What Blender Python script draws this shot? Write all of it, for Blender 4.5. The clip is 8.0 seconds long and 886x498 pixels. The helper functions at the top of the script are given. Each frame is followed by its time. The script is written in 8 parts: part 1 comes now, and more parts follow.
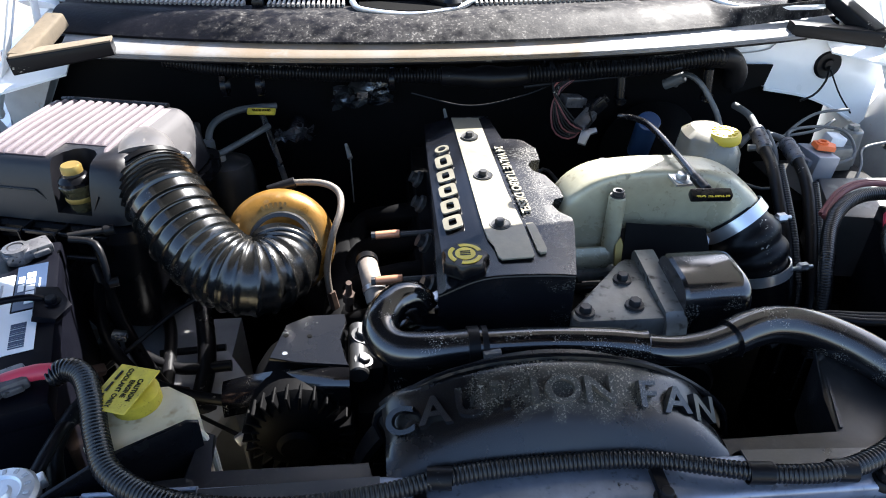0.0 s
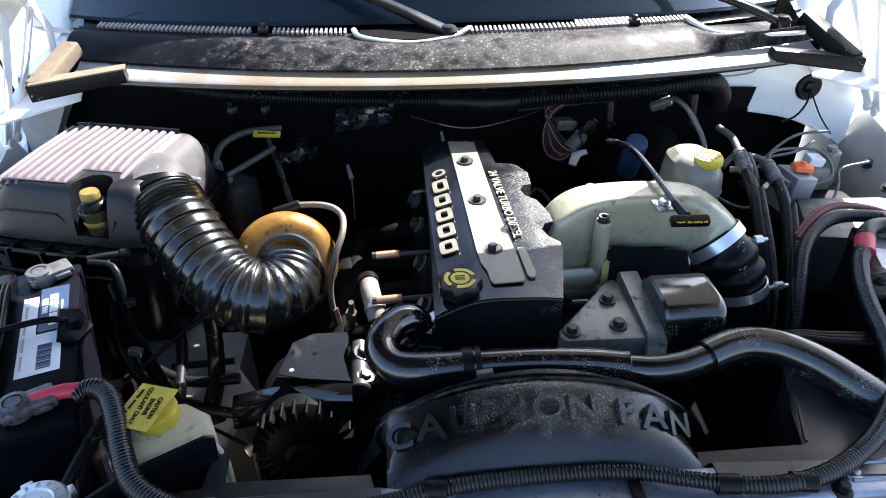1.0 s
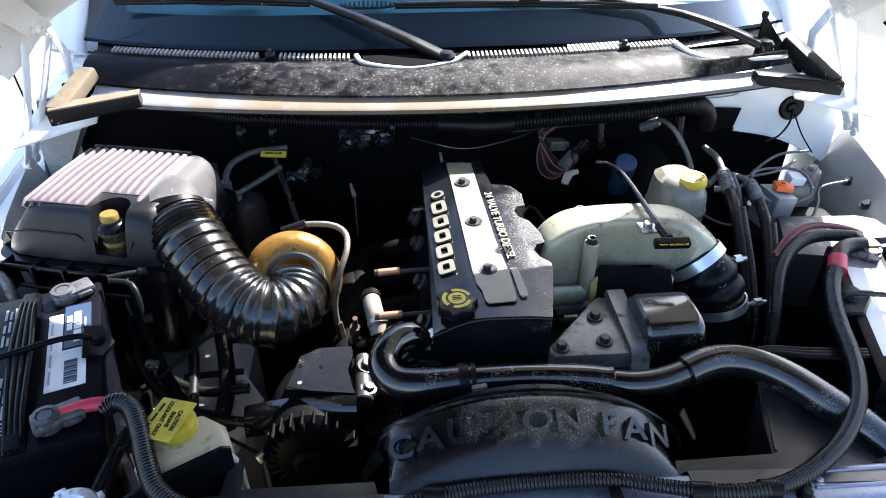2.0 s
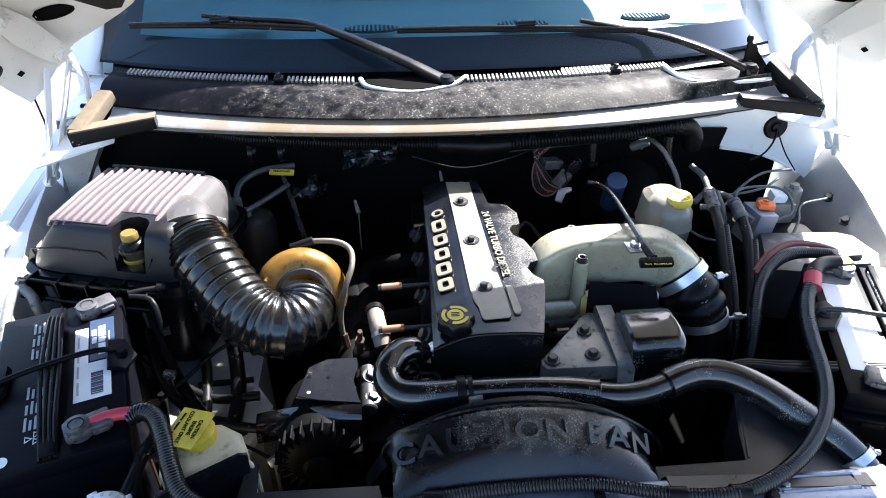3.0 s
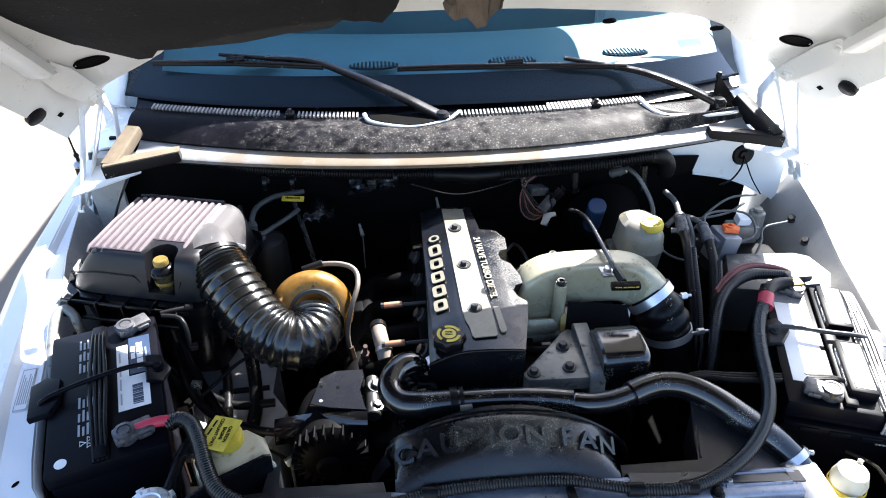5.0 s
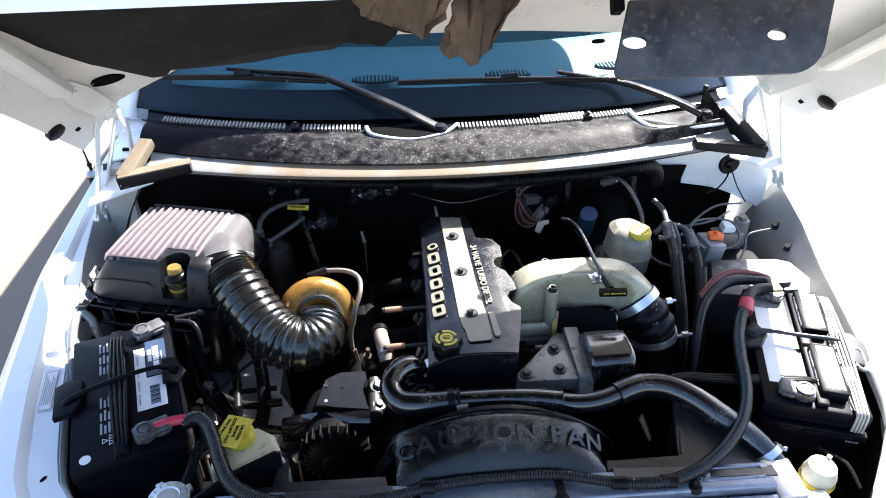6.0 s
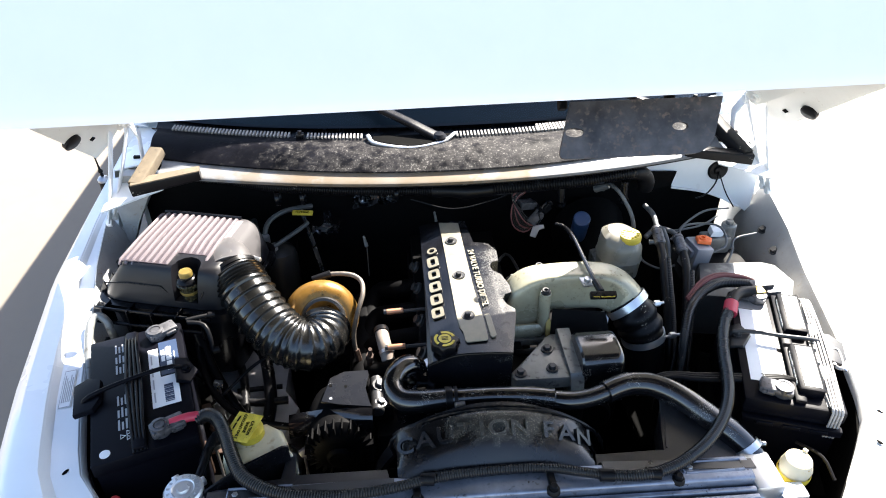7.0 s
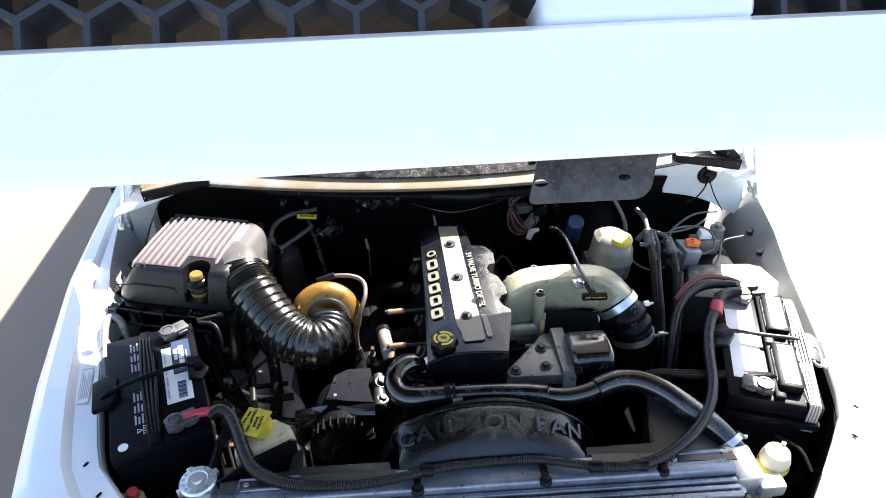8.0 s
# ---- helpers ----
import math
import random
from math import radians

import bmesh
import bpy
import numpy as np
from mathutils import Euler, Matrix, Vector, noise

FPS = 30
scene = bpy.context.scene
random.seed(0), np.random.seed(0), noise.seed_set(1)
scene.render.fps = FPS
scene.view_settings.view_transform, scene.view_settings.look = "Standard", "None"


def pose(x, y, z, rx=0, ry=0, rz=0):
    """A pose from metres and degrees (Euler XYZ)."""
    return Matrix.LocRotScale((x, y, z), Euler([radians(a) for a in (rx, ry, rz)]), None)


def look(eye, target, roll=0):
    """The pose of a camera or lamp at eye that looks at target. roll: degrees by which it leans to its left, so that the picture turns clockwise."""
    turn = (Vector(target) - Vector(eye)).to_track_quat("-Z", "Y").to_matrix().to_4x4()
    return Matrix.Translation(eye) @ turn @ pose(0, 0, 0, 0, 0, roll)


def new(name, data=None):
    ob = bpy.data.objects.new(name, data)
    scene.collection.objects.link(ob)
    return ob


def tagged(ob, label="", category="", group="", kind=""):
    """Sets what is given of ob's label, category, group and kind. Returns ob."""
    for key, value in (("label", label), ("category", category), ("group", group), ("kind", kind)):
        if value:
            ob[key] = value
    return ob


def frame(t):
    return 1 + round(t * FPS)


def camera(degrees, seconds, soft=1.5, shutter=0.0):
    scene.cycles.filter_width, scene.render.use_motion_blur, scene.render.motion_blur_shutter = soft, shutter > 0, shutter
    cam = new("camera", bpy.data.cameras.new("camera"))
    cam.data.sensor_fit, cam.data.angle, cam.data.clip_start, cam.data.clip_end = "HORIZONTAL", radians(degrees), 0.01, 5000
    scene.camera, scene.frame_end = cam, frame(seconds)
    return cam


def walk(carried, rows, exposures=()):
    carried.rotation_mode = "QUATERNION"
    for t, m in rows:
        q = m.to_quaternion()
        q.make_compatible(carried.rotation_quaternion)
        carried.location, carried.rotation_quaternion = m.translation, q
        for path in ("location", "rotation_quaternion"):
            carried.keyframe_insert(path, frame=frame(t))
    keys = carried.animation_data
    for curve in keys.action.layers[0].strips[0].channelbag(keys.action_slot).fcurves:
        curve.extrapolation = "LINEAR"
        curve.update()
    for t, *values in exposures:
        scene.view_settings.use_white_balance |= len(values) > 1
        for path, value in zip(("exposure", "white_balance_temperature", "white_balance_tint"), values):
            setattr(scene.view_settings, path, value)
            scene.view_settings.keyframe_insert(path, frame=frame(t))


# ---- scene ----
cam = camera(66.6, 8.0, soft=1.0)
METRES, EYE, TILT, LEAN, TURN = 0.57, 1.60, -34.0, 0.0, -5.0
ROWS = [
    (0.0, 0.0, 0.0, 0.0, 0.0, 0.0, -0.0),
    (0.5, 0.0062, -0.0487, 0.0259, -0.01, 0.03, 0.08),
    (1.0, 0.0067, -0.1011, 0.0539, -0.05, -0.01, 0.08),
    (1.5, 0.0097, -0.1563, 0.0806, -0.07, -0.03, 0.11),
    (3.0, 0.0119, -0.3313, 0.1583, -0.07, -0.1, 0.0),
    (3.5, 0.0169, -0.4015, 0.1849, -0.06, -0.13, 0.05),
    (4.0, 0.0181, -0.4653, 0.2065, -0.09, -0.16, 0.03),
    (4.5, 0.0215, -0.5218, 0.2251, -0.1, -0.22, 0.08),
    (6.0, 0.0327, -0.709, 0.2793, -0.07, -0.46, 0.19),
    (6.5, 0.0358, -0.7691, 0.2938, -0.07, -0.56, 0.23),
    (7.0, 0.0384, -0.8227, 0.303, -0.05, -0.59, 0.24),
    (7.5, 0.0362, -0.8771, 0.3149, -0.09, -0.7, 0.19),
    (8.0, 0.0424, -0.9381, 0.3268, -0.05, -0.82, 0.29),
]
walk(cam, [(t, pose(-0.145, 0, EYE, TILT, LEAN, TURN) @ pose(METRES * x, METRES * y, METRES * z, 90 + pitch, roll, yaw)) for t, x, y, z, yaw, pitch, roll in ROWS],
     [(0.0, 2.62, 6200, 11), (4.5, 2.68, 6200, 11), (6.0, 2.62, 6250, 11), (7.0, 2.64, 6650, 10), (8.0, 2.66, 6650, 10)])


# ---- world, sun, exposure ----
SUN_DIR = Vector((0.866, 1.0, 1.300)).normalized()
SUN_EL = math.asin(SUN_DIR.z)
SUN_AZ = math.atan2(SUN_DIR.x, SUN_DIR.y)
world = bpy.data.worlds.new("sky")
scene.world = world
world.use_nodes = True
wn = world.node_tree
sky = wn.nodes.new("ShaderNodeTexSky")
sky.sky_type = "NISHITA"
sky.sun_disc = False
sky.sun_elevation = SUN_EL
sky.sun_rotation = SUN_AZ
sky.dust_density = 1.5
sky.ozone_density = 1.1
wn.links.new(sky.outputs[0], wn.nodes["Background"].inputs[0])
wn.nodes["Background"].inputs[1].default_value = 0.086
sun = new("sun", bpy.data.lights.new("sun", "SUN"))
sun.data.energy = 5.0
sun.data.angle = radians(0.5)
sun.data.color = (1.0, 0.95, 0.87)
sun.matrix_world = look(SUN_DIR * 20, (0, 0, 0))


# ---- materials ----
def material(name, color, rough=0.5, metal=0.0, vary=0.25, scale=30.0, bump=0.15, dust=0.0, dust_lit_color=(0.45, 0.42, 0.36),
             dust_scale=220.0, coat=0.0, trans=0.0, patch=3.0, spec=0.5, sub=0.0, spot=None, film=0.02):
    """Base colour broken by noise at two scales, fine relief, and dust or painted sunlight in small specks and large
    patches.
    """
    m = bpy.data.materials.new(name)
    m.use_nodes = True
    nt = m.node_tree
    b = nt.nodes["Principled BSDF"]
    b.inputs["Metallic"].default_value = metal
    b.inputs["Coat Weight"].default_value = coat
    b.inputs["Coat Roughness"].default_value = 0.08
    b.inputs["Transmission Weight"].default_value = trans
    b.inputs["Specular IOR Level"].default_value = spec
    b.inputs["Subsurface Weight"].default_value = sub
    b.inputs["Subsurface Radius"].default_value = (0.02, 0.015, 0.008)
    co = nt.nodes.new("ShaderNodeTexCoord")

    def noisy(sc, detail=4.0, rough_=0.6):
        n = nt.nodes.new("ShaderNodeTexNoise")
        n.inputs["Scale"].default_value = sc
        n.inputs["Detail"].default_value = detail
        n.inputs["Roughness"].default_value = rough_
        nt.links.new(co.outputs["Object"], n.inputs["Vector"])
        return n.outputs["Fac"]

    def ramp(sock, a, b_, lo=0.0, hi=1.0):
        r = nt.nodes.new("ShaderNodeMapRange")
        r.inputs["From Min"].default_value = a
        r.inputs["From Max"].default_value = b_
        r.inputs["To Min"].default_value = lo
        r.inputs["To Max"].default_value = hi
        nt.links.new(sock, r.inputs["Value"])
        return r.outputs["Result"]

    def mix(fac, c1, c2):
        x = nt.nodes.new("ShaderNodeMix")
        x.data_type = "RGBA"
        nt.links.new(fac, x.inputs["Factor"])
        for s, c in ((x.inputs[6], c1), (x.inputs[7], c2)):
            if isinstance(c, tuple):
                s.default_value = (*c, 1)
            else:
                nt.links.new(c, s)
        return x.outputs[2]

    big, fine = noisy(patch, 5.0), noisy(scale, 3.0)
    dark = tuple(c * (1 - vary) for c in color)
    light = tuple(min(1.0, c * (1 + vary)) for c in color)
    col = mix(ramp(big, 0.3, 0.7), dark, light)
    col = mix(ramp(fine, 0.35, 0.75, 0.0, 0.5), col, dark)
    rough_out = ramp(big, 0.3, 0.7, max(0.03, rough - 0.1), min(1.0, rough + 0.12))
    if dust > 0:
        specks = ramp(noisy(dust_scale, 2.0, 0.5), 0.60 - 0.08 * dust, 0.68)
        where = ramp(noisy(patch * 2.5, 3.0), 0.62 - 0.3 * dust, 0.72 - 0.1 * dust)
        if spot:
            # a patch round one place, with a ragged edge: gathered dust, or sunlight painted pale
            away = nt.nodes.new("ShaderNodeVectorMath")
            away.operation = "SUBTRACT"
            away.inputs[1].default_value = spot[0]
            nt.links.new(co.outputs["Object"], away.inputs[0])
            size = nt.nodes.new("ShaderNodeVectorMath")
            size.operation = "DIVIDE"
            size.inputs[1].default_value = spot[1]
            nt.links.new(away.outputs[0], size.inputs[0])
            far = nt.nodes.new("ShaderNodeVectorMath")
            far.operation = "LENGTH"
            nt.links.new(size.outputs[0], far.inputs[0])
            rag = nt.nodes.new("ShaderNodeMath")
            rag.operation = "ADD"
            nt.links.new(far.outputs["Value"], rag.inputs[0])
            nt.links.new(ramp(noisy(patch * 3.0, 4.0), 0.3, 0.7, -0.35, 0.35), rag.inputs[1])
            near = ramp(rag.outputs[0], 1.05, 0.6)
            both = nt.nodes.new("ShaderNodeMath")
            both.operation = "MULTIPLY"
            nt.links.new(near, both.inputs[0])
            nt.links.new(ramp(where, 0.0, 1.0, spot[2], 1.0), both.inputs[1])
            where = both.outputs[0]
        mul = nt.nodes.new("ShaderNodeMath")
        mul.operation = "MULTIPLY"
        nt.links.new(specks, mul.inputs[0])
        nt.links.new(where, mul.inputs[1])
        veil = ramp(where, 0.0, 1.0, 0.0, film * dust)
        add = nt.nodes.new("ShaderNodeMath")
        add.operation = "MAXIMUM"
        nt.links.new(mul.outputs[0], add.inputs[0])
        nt.links.new(veil, add.inputs[1])
        col = mix(add.outputs[0], col, dust_lit_color)
        rr = nt.nodes.new("ShaderNodeMix")
        nt.links.new(add.outputs[0], rr.inputs["Factor"])
        nt.links.new(rough_out, rr.inputs[2])
        rr.inputs[3].default_value = 0.85
        rough_out = rr.outputs[0]
    nt.links.new(col, b.inputs["Base Color"])
    nt.links.new(rough_out, b.inputs["Roughness"])
    if bump:
        bp = nt.nodes.new("ShaderNodeBump")
        bp.inputs["Strength"].default_value = bump
        bp.inputs["Distance"].default_value = 0.002
        nt.links.new(fine, bp.inputs["Height"])
        nt.links.new(bp.outputs[0], b.inputs["Normal"])
    return m


def glass_material(name, tint, gloss=0.02):
    m = bpy.data.materials.new(name)
    m.use_nodes = True
    nt = m.node_tree
    nt.nodes.remove(nt.nodes["Principled BSDF"])
    tr, gl, mx, fr = (nt.nodes.new(k) for k in ("ShaderNodeBsdfTransparent", "ShaderNodeBsdfGlossy", "ShaderNodeMixShader", "ShaderNodeFresnel"))
    tr.inputs[0].default_value = (*tint, 1)
    gl.inputs["Roughness"].default_value = gloss
    fr.inputs["IOR"].default_value = 1.24
    nt.links.new(fr.outputs[0], mx.inputs[0])
    nt.links.new(tr.outputs[0], mx.inputs[1])
    nt.links.new(gl.outputs[0], mx.inputs[2])
    nt.links.new(mx.outputs[0], nt.nodes["Material Output"].inputs[0])
    return m


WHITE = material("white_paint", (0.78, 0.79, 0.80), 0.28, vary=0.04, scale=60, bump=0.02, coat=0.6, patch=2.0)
# dirty white paint, greyed further to put the bay's shade in its colour
WHITE_DIRTY_SHADED = material("shaded_dirty_white_paint", (0.34, 0.34, 0.335), 0.45, vary=0.16, scale=45, bump=0.08, dust=0.5, dust_lit_color=(0.30, 0.26, 0.2), patch=6)
WHITE_UNDER = material("hood_underside_paint", (0.72, 0.71, 0.67), 0.4, vary=0.10, scale=40, bump=0.05, dust=0.25, dust_lit_color=(0.35, 0.30, 0.24), patch=5)
# grey base puts the lip's shade in; tan patch is dirt and lit tone
COWL_STRIP = material("weathered_shaded_cowl_paint", (0.20, 0.205, 0.215), 0.42, vary=0.12, scale=70, bump=0.06, dust=1.0, dust_lit_color=(0.135, 0.095, 0.052), patch=5, spot=((-0.12, 1.12, 1.25), (0.44, 0.3, 0.3), 0.75), film=0.9)
BLACK = material("black_plastic", (0.0040, 0.0042, 0.0055), 0.27, spec=0.22, vary=0.3, scale=90, bump=0.10, patch=8)
BLACK_DUSTY = material("dusty_black_plastic", (0.0050, 0.0053, 0.007), 0.18, spec=0.42, vary=0.3, scale=90, bump=0.05, dust=0.9, dust_lit_color=(0.12, 0.115, 0.10), patch=9, dust_scale=520, spot=((0.080, 0.76, 1.15), (0.07, 0.24, 0.2), 0.30), film=0.08)
SHROUD_BLACK = material("scuffed_shroud_plastic", (0.0048, 0.0048, 0.0056), 0.25, spec=0.60, vary=0.3, scale=60, bump=0.04, dust=0.9, dust_lit_color=(0.30, 0.27, 0.21), patch=12, dust_scale=520, spot=((0.02, 0.452, 1.135), (0.115, 0.034, 0.05), 0.5), film=0.16)
BRAID = material("grey_braided_line", (0.15, 0.13, 0.11), 0.5, metal=0.3, vary=0.3, scale=400, bump=0.5, patch=30)
GAUGE_CLEAR = material("smoked_gauge_plastic", (0.055, 0.048, 0.026), 0.15, vary=0.4, scale=60, bump=0.02, trans=0.25, patch=30)
# dirt flecks, whose spot also paints the panel's sunlit right half
COWL_BLACK = material("half_lit_cowl_plastic", (0.005, 0.005, 0.007), 0.45, spec=0.04, vary=0.6, scale=160, bump=0.2, dust=0.95, dust_lit_color=(0.17, 0.16, 0.15), patch=16, dust_scale=210, spot=((0.26, 1.17, 1.28), (0.72, 0.4, 0.4), 0.0), film=0.24)
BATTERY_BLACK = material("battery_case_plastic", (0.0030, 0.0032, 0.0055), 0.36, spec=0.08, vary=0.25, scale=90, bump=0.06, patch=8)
TANK_CREAM = material("stained_tank_plastic", (0.50, 0.45, 0.31), 0.38, vary=0.18, scale=30, bump=0.04, patch=14, sub=0.25, dust=0.5, dust_lit_color=(0.26, 0.17, 0.08), dust_scale=60)
RESERVOIR = material("grey_translucent_plastic", (0.20, 0.19, 0.16), 0.3, vary=0.12, scale=40, bump=0.03, patch=14, sub=0.35)
TAG_YELLOW = material("grimy_yellow_tag", (0.52, 0.40, 0.03), 0.5, vary=0.25, scale=110, bump=0.2, patch=30, dust=0.4, dust_lit_color=(0.12, 0.09, 0.02), dust_scale=500)
GLOSS_BLACK = material("glossy_black_metal", (0.0042, 0.0042, 0.0052), 0.15, spec=0.95, vary=0.3, scale=60, bump=0.03, dust=0.22, patch=9, dust_scale=600)
# near-black below real metal, so the bay's shade sits in the colour
SHADE_BLACK = material("shade_black_metal", (0.0025, 0.0025, 0.003), 0.65, vary=0.4, scale=40, bump=0.3, patch=10, spec=0.08)
RUBBER = material("black_rubber", (0.0045, 0.0045, 0.0055), 0.36, spec=0.17, vary=0.25, scale=90, bump=0.1, dust=0.03, patch=8)
HOSE_RUBBER = material("shiny_hose_rubber", (0.007, 0.007, 0.0068), 0.20, spec=0.7, vary=0.25, scale=120, bump=0.02, dust=0.12, dust_lit_color=(0.10, 0.088, 0.07), patch=7, film=0.05, dust_scale=420)
LOOM = material("split_loom_plastic", (0.006, 0.006, 0.007), 0.25, spec=0.45, vary=0.25, scale=80, bump=0.05)
# lid plastic split into sunlit and shaded tones; pale spot paints the lit flank
SUNLIT_PLASTIC = material("sunlit_plastic", (0.16, 0.135, 0.145), 0.40, vary=0.12, scale=120, bump=0.06, patch=9)
SHADED_GROOVE = material("shaded_groove_plastic", (0.040, 0.029, 0.037), 0.5, vary=0.2, scale=120, bump=0.06, patch=14)
LIT_SHADED_PLASTIC = material("lit_and_shaded_lid_plastic", (0.007, 0.007, 0.0095), 0.38, spec=0.32, vary=0.2, scale=90, bump=0.06, patch=4, dust=1.0, dust_lit_color=(0.085, 0.08, 0.082), dust_scale=300, spot=((-0.475, 0.965, 1.165), (0.080, 0.12, 0.08), 0.9), film=0.9)
SUNLIT_NECK = material("sunlit_neck_plastic", (0.075, 0.071, 0.072), 0.38, vary=0.2, scale=80, bump=0.06, patch=10, dust=0.2)
CAST_ALU = material("cast_aluminium", (0.33, 0.31, 0.22), 0.30, spec=0.7, metal=0.15, vary=0.22, scale=70, bump=0.16, patch=9, dust=0.5, dust_lit_color=(0.15, 0.13, 0.085), dust_scale=120)
CAST_GREY = material("grey_casting", (0.20, 0.205, 0.198), 0.42, metal=0.4, vary=0.3, scale=70, bump=0.2, patch=14, dust=0.6, dust_lit_color=(0.05, 0.045, 0.04), dust_scale=90)
ALU = material("bright_aluminium", (0.62, 0.64, 0.67), 0.35, metal=0.85, vary=0.12, scale=80, bump=0.06, patch=10)
STEEL = material("zinc_steel", (0.50, 0.51, 0.53), 0.32, metal=0.9, vary=0.15, scale=120, bump=0.05)
DARK_STEEL = material("dark_bolt_steel", (0.05, 0.05, 0.052), 0.45, metal=0.6, vary=0.3, scale=120, bump=0.1)
RUST = material("rusty_steel", (0.055, 0.030, 0.020), 0.75, metal=0.2, vary=0.4, scale=60, bump=0.3)
RUST_BLACK = material("rusty_black_plate", (0.055, 0.053, 0.054), 0.5, metal=0.25, vary=0.8, scale=120, bump=0.3, dust=0.8, dust_lit_color=(0.14, 0.105, 0.085), patch=70, dust_scale=500)
TURBO_ALU = material("oily_turbo_casting", (0.24, 0.125, 0.026), 0.30, metal=0.45, vary=0.45, scale=60, bump=0.12, patch=16, dust=0.5, dust_lit_color=(0.06, 0.035, 0.015), dust_scale=70)
COPPER = material("copper_sleeve", (0.60, 0.30, 0.18), 0.4, metal=0.7, vary=0.2, scale=120, bump=0.1)
CREAM = material("translucent_cream_plastic", (0.58, 0.53, 0.40), 0.4, vary=0.12, scale=40, bump=0.04, patch=8, sub=0.3, dust=0.3, dust_lit_color=(0.45, 0.30, 0.14))
YELLOW = material("yellow_plastic", (0.62, 0.47, 0.05), 0.45, vary=0.15, scale=80, bump=0.1, patch=20)
BRASS = material("gold_anodised_cap", (0.24, 0.17, 0.045), 0.36, metal=0.55, vary=0.2, scale=80, bump=0.1, patch=25)
WHITE_LABEL = material("white_label", (0.72, 0.74, 0.76), 0.5, vary=0.05, scale=60, bump=0.03)
GREY_LABEL = material("grey_print", (0.36, 0.37, 0.39), 0.5, vary=0.1, scale=60, bump=0.0)
BLUE_LABEL = material("blue_black_label", (0.03, 0.05, 0.10), 0.4, vary=0.2, scale=60, bump=0.02)
SILVER_LETTER = material("brushed_silver_print", (0.215, 0.198, 0.152), 0.40, metal=0.3, vary=0.2, scale=200, bump=0.1, patch=30)
FOIL = material("heat_foil", (0.22, 0.23, 0.25), 0.25, metal=0.9, vary=0.3, scale=60, bump=0.9, patch=25)
DULL_PIPE = material("dull_grey_pipe", (0.10, 0.105, 0.11), 0.5, metal=0.3, vary=0.3, scale=80, bump=0.15, patch=20)
PALE_PIPE = material("dusty_pale_pipe", (0.24, 0.20, 0.17), 0.5, metal=0.2, vary=0.3, scale=80, bump=0.2, patch=30)
WIRE_RED = material("dull_red_wire", (0.13, 0.035, 0.035), 0.5, vary=0.2, scale=60, bump=0.05)
RED = material("red_insulation", (0.42, 0.03, 0.06), 0.4, vary=0.2, scale=60, bump=0.05)
RED_CAP = material("red_cap", (0.60, 0.04, 0.04), 0.45, vary=0.1, scale=60, bump=0.05)
ORANGE = material("orange_connector", (0.75, 0.14, 0.03), 0.45, vary=0.1, scale=60, bump=0.05)
BLUE_CAN = material("blue_painted_can", (0.02, 0.05, 0.13), 0.35, vary=0.2, scale=60, bump=0.05)
LEAD = material("grey_terminal_boot", (0.10, 0.10, 0.11), 0.38, metal=0.5, vary=0.5, scale=90, bump=0.4, patch=40, dust=0.5, dust_lit_color=(0.02, 0.02, 0.02), dust_scale=200)
FOAM = material("brown_foam_seal", (0.125, 0.098, 0.066), 0.85, vary=0.3, scale=60, bump=0.3, patch=14, dust=0.5, dust_lit_color=(0.05, 0.04, 0.03), dust_scale=120)
PAD = material("hood_insulation_felt", (0.020, 0.020, 0.021), 0.9, vary=0.4, scale=90, bump=0.6, dust=0.3, dust_lit_color=(0.16, 0.11, 0.07), patch=8)
PAD_BACK = material("torn_brown_insulation", (0.11, 0.080, 0.056), 0.95, vary=0.5, scale=50, bump=0.9, patch=12, dust=0.6, dust_lit_color=(0.03, 0.025, 0.02), dust_scale=90)
GRILLE_BLACK = material("grille_plastic", (0.022, 0.023, 0.028), 0.4, vary=0.2, scale=120, bump=0.05)
DASH = material("dashboard_vinyl", (0.070, 0.150, 0.180), 0.6, vary=0.12, scale=120, bump=0.1)
FRIT = material("windshield_frit", (0.006, 0.008, 0.013), 0.40, spec=0.2, vary=0.2, scale=60, bump=0.0)
# panels and hole discs, blackened to read as deep shade
SHADE_DARK = material("shade_dark_panel", (0.0025, 0.0025, 0.0025), 0.85, vary=0.4, scale=40, bump=0.4, spec=0.05)
TYRE = material("tyre_rubber", (0.02, 0.02, 0.02), 0.8, vary=0.2, scale=60, bump=0.2)
RADIATOR_ALU = material("weathered_radiator_metal", (0.26, 0.29, 0.36), 0.38, metal=0.7, vary=0.3, scale=80, bump=0.12, patch=16, dust=0.5, dust_lit_color=(0.05, 0.05, 0.05), dust_scale=150)
SHELF_BLACK = material("dull_shroud_flange", (0.011, 0.011, 0.014), 0.34, spec=0.9, vary=0.4, scale=70, bump=0.08, patch=10, dust=0.6, dust_lit_color=(0.06, 0.055, 0.05), film=0.15)
RIB_GREY = material("pale_vent_plastic", (0.22, 0.21, 0.20), 0.5, vary=0.25, scale=60, bump=0.1)
CONCRETE = material("sunlit_concrete", (0.150, 0.128, 0.104), 0.85, vary=0.14, scale=8, bump=0.3, patch=0.6, dust=0.35, dust_lit_color=(0.115, 0.102, 0.090), dust_scale=60)
FRAME_GREY = material("washed_grey_frame", (0.36, 0.365, 0.375), 0.7, vary=0.25, scale=30, bump=0.2, patch=6)
GLASS = glass_material("windshield_glass", (0.74, 0.89, 0.92))


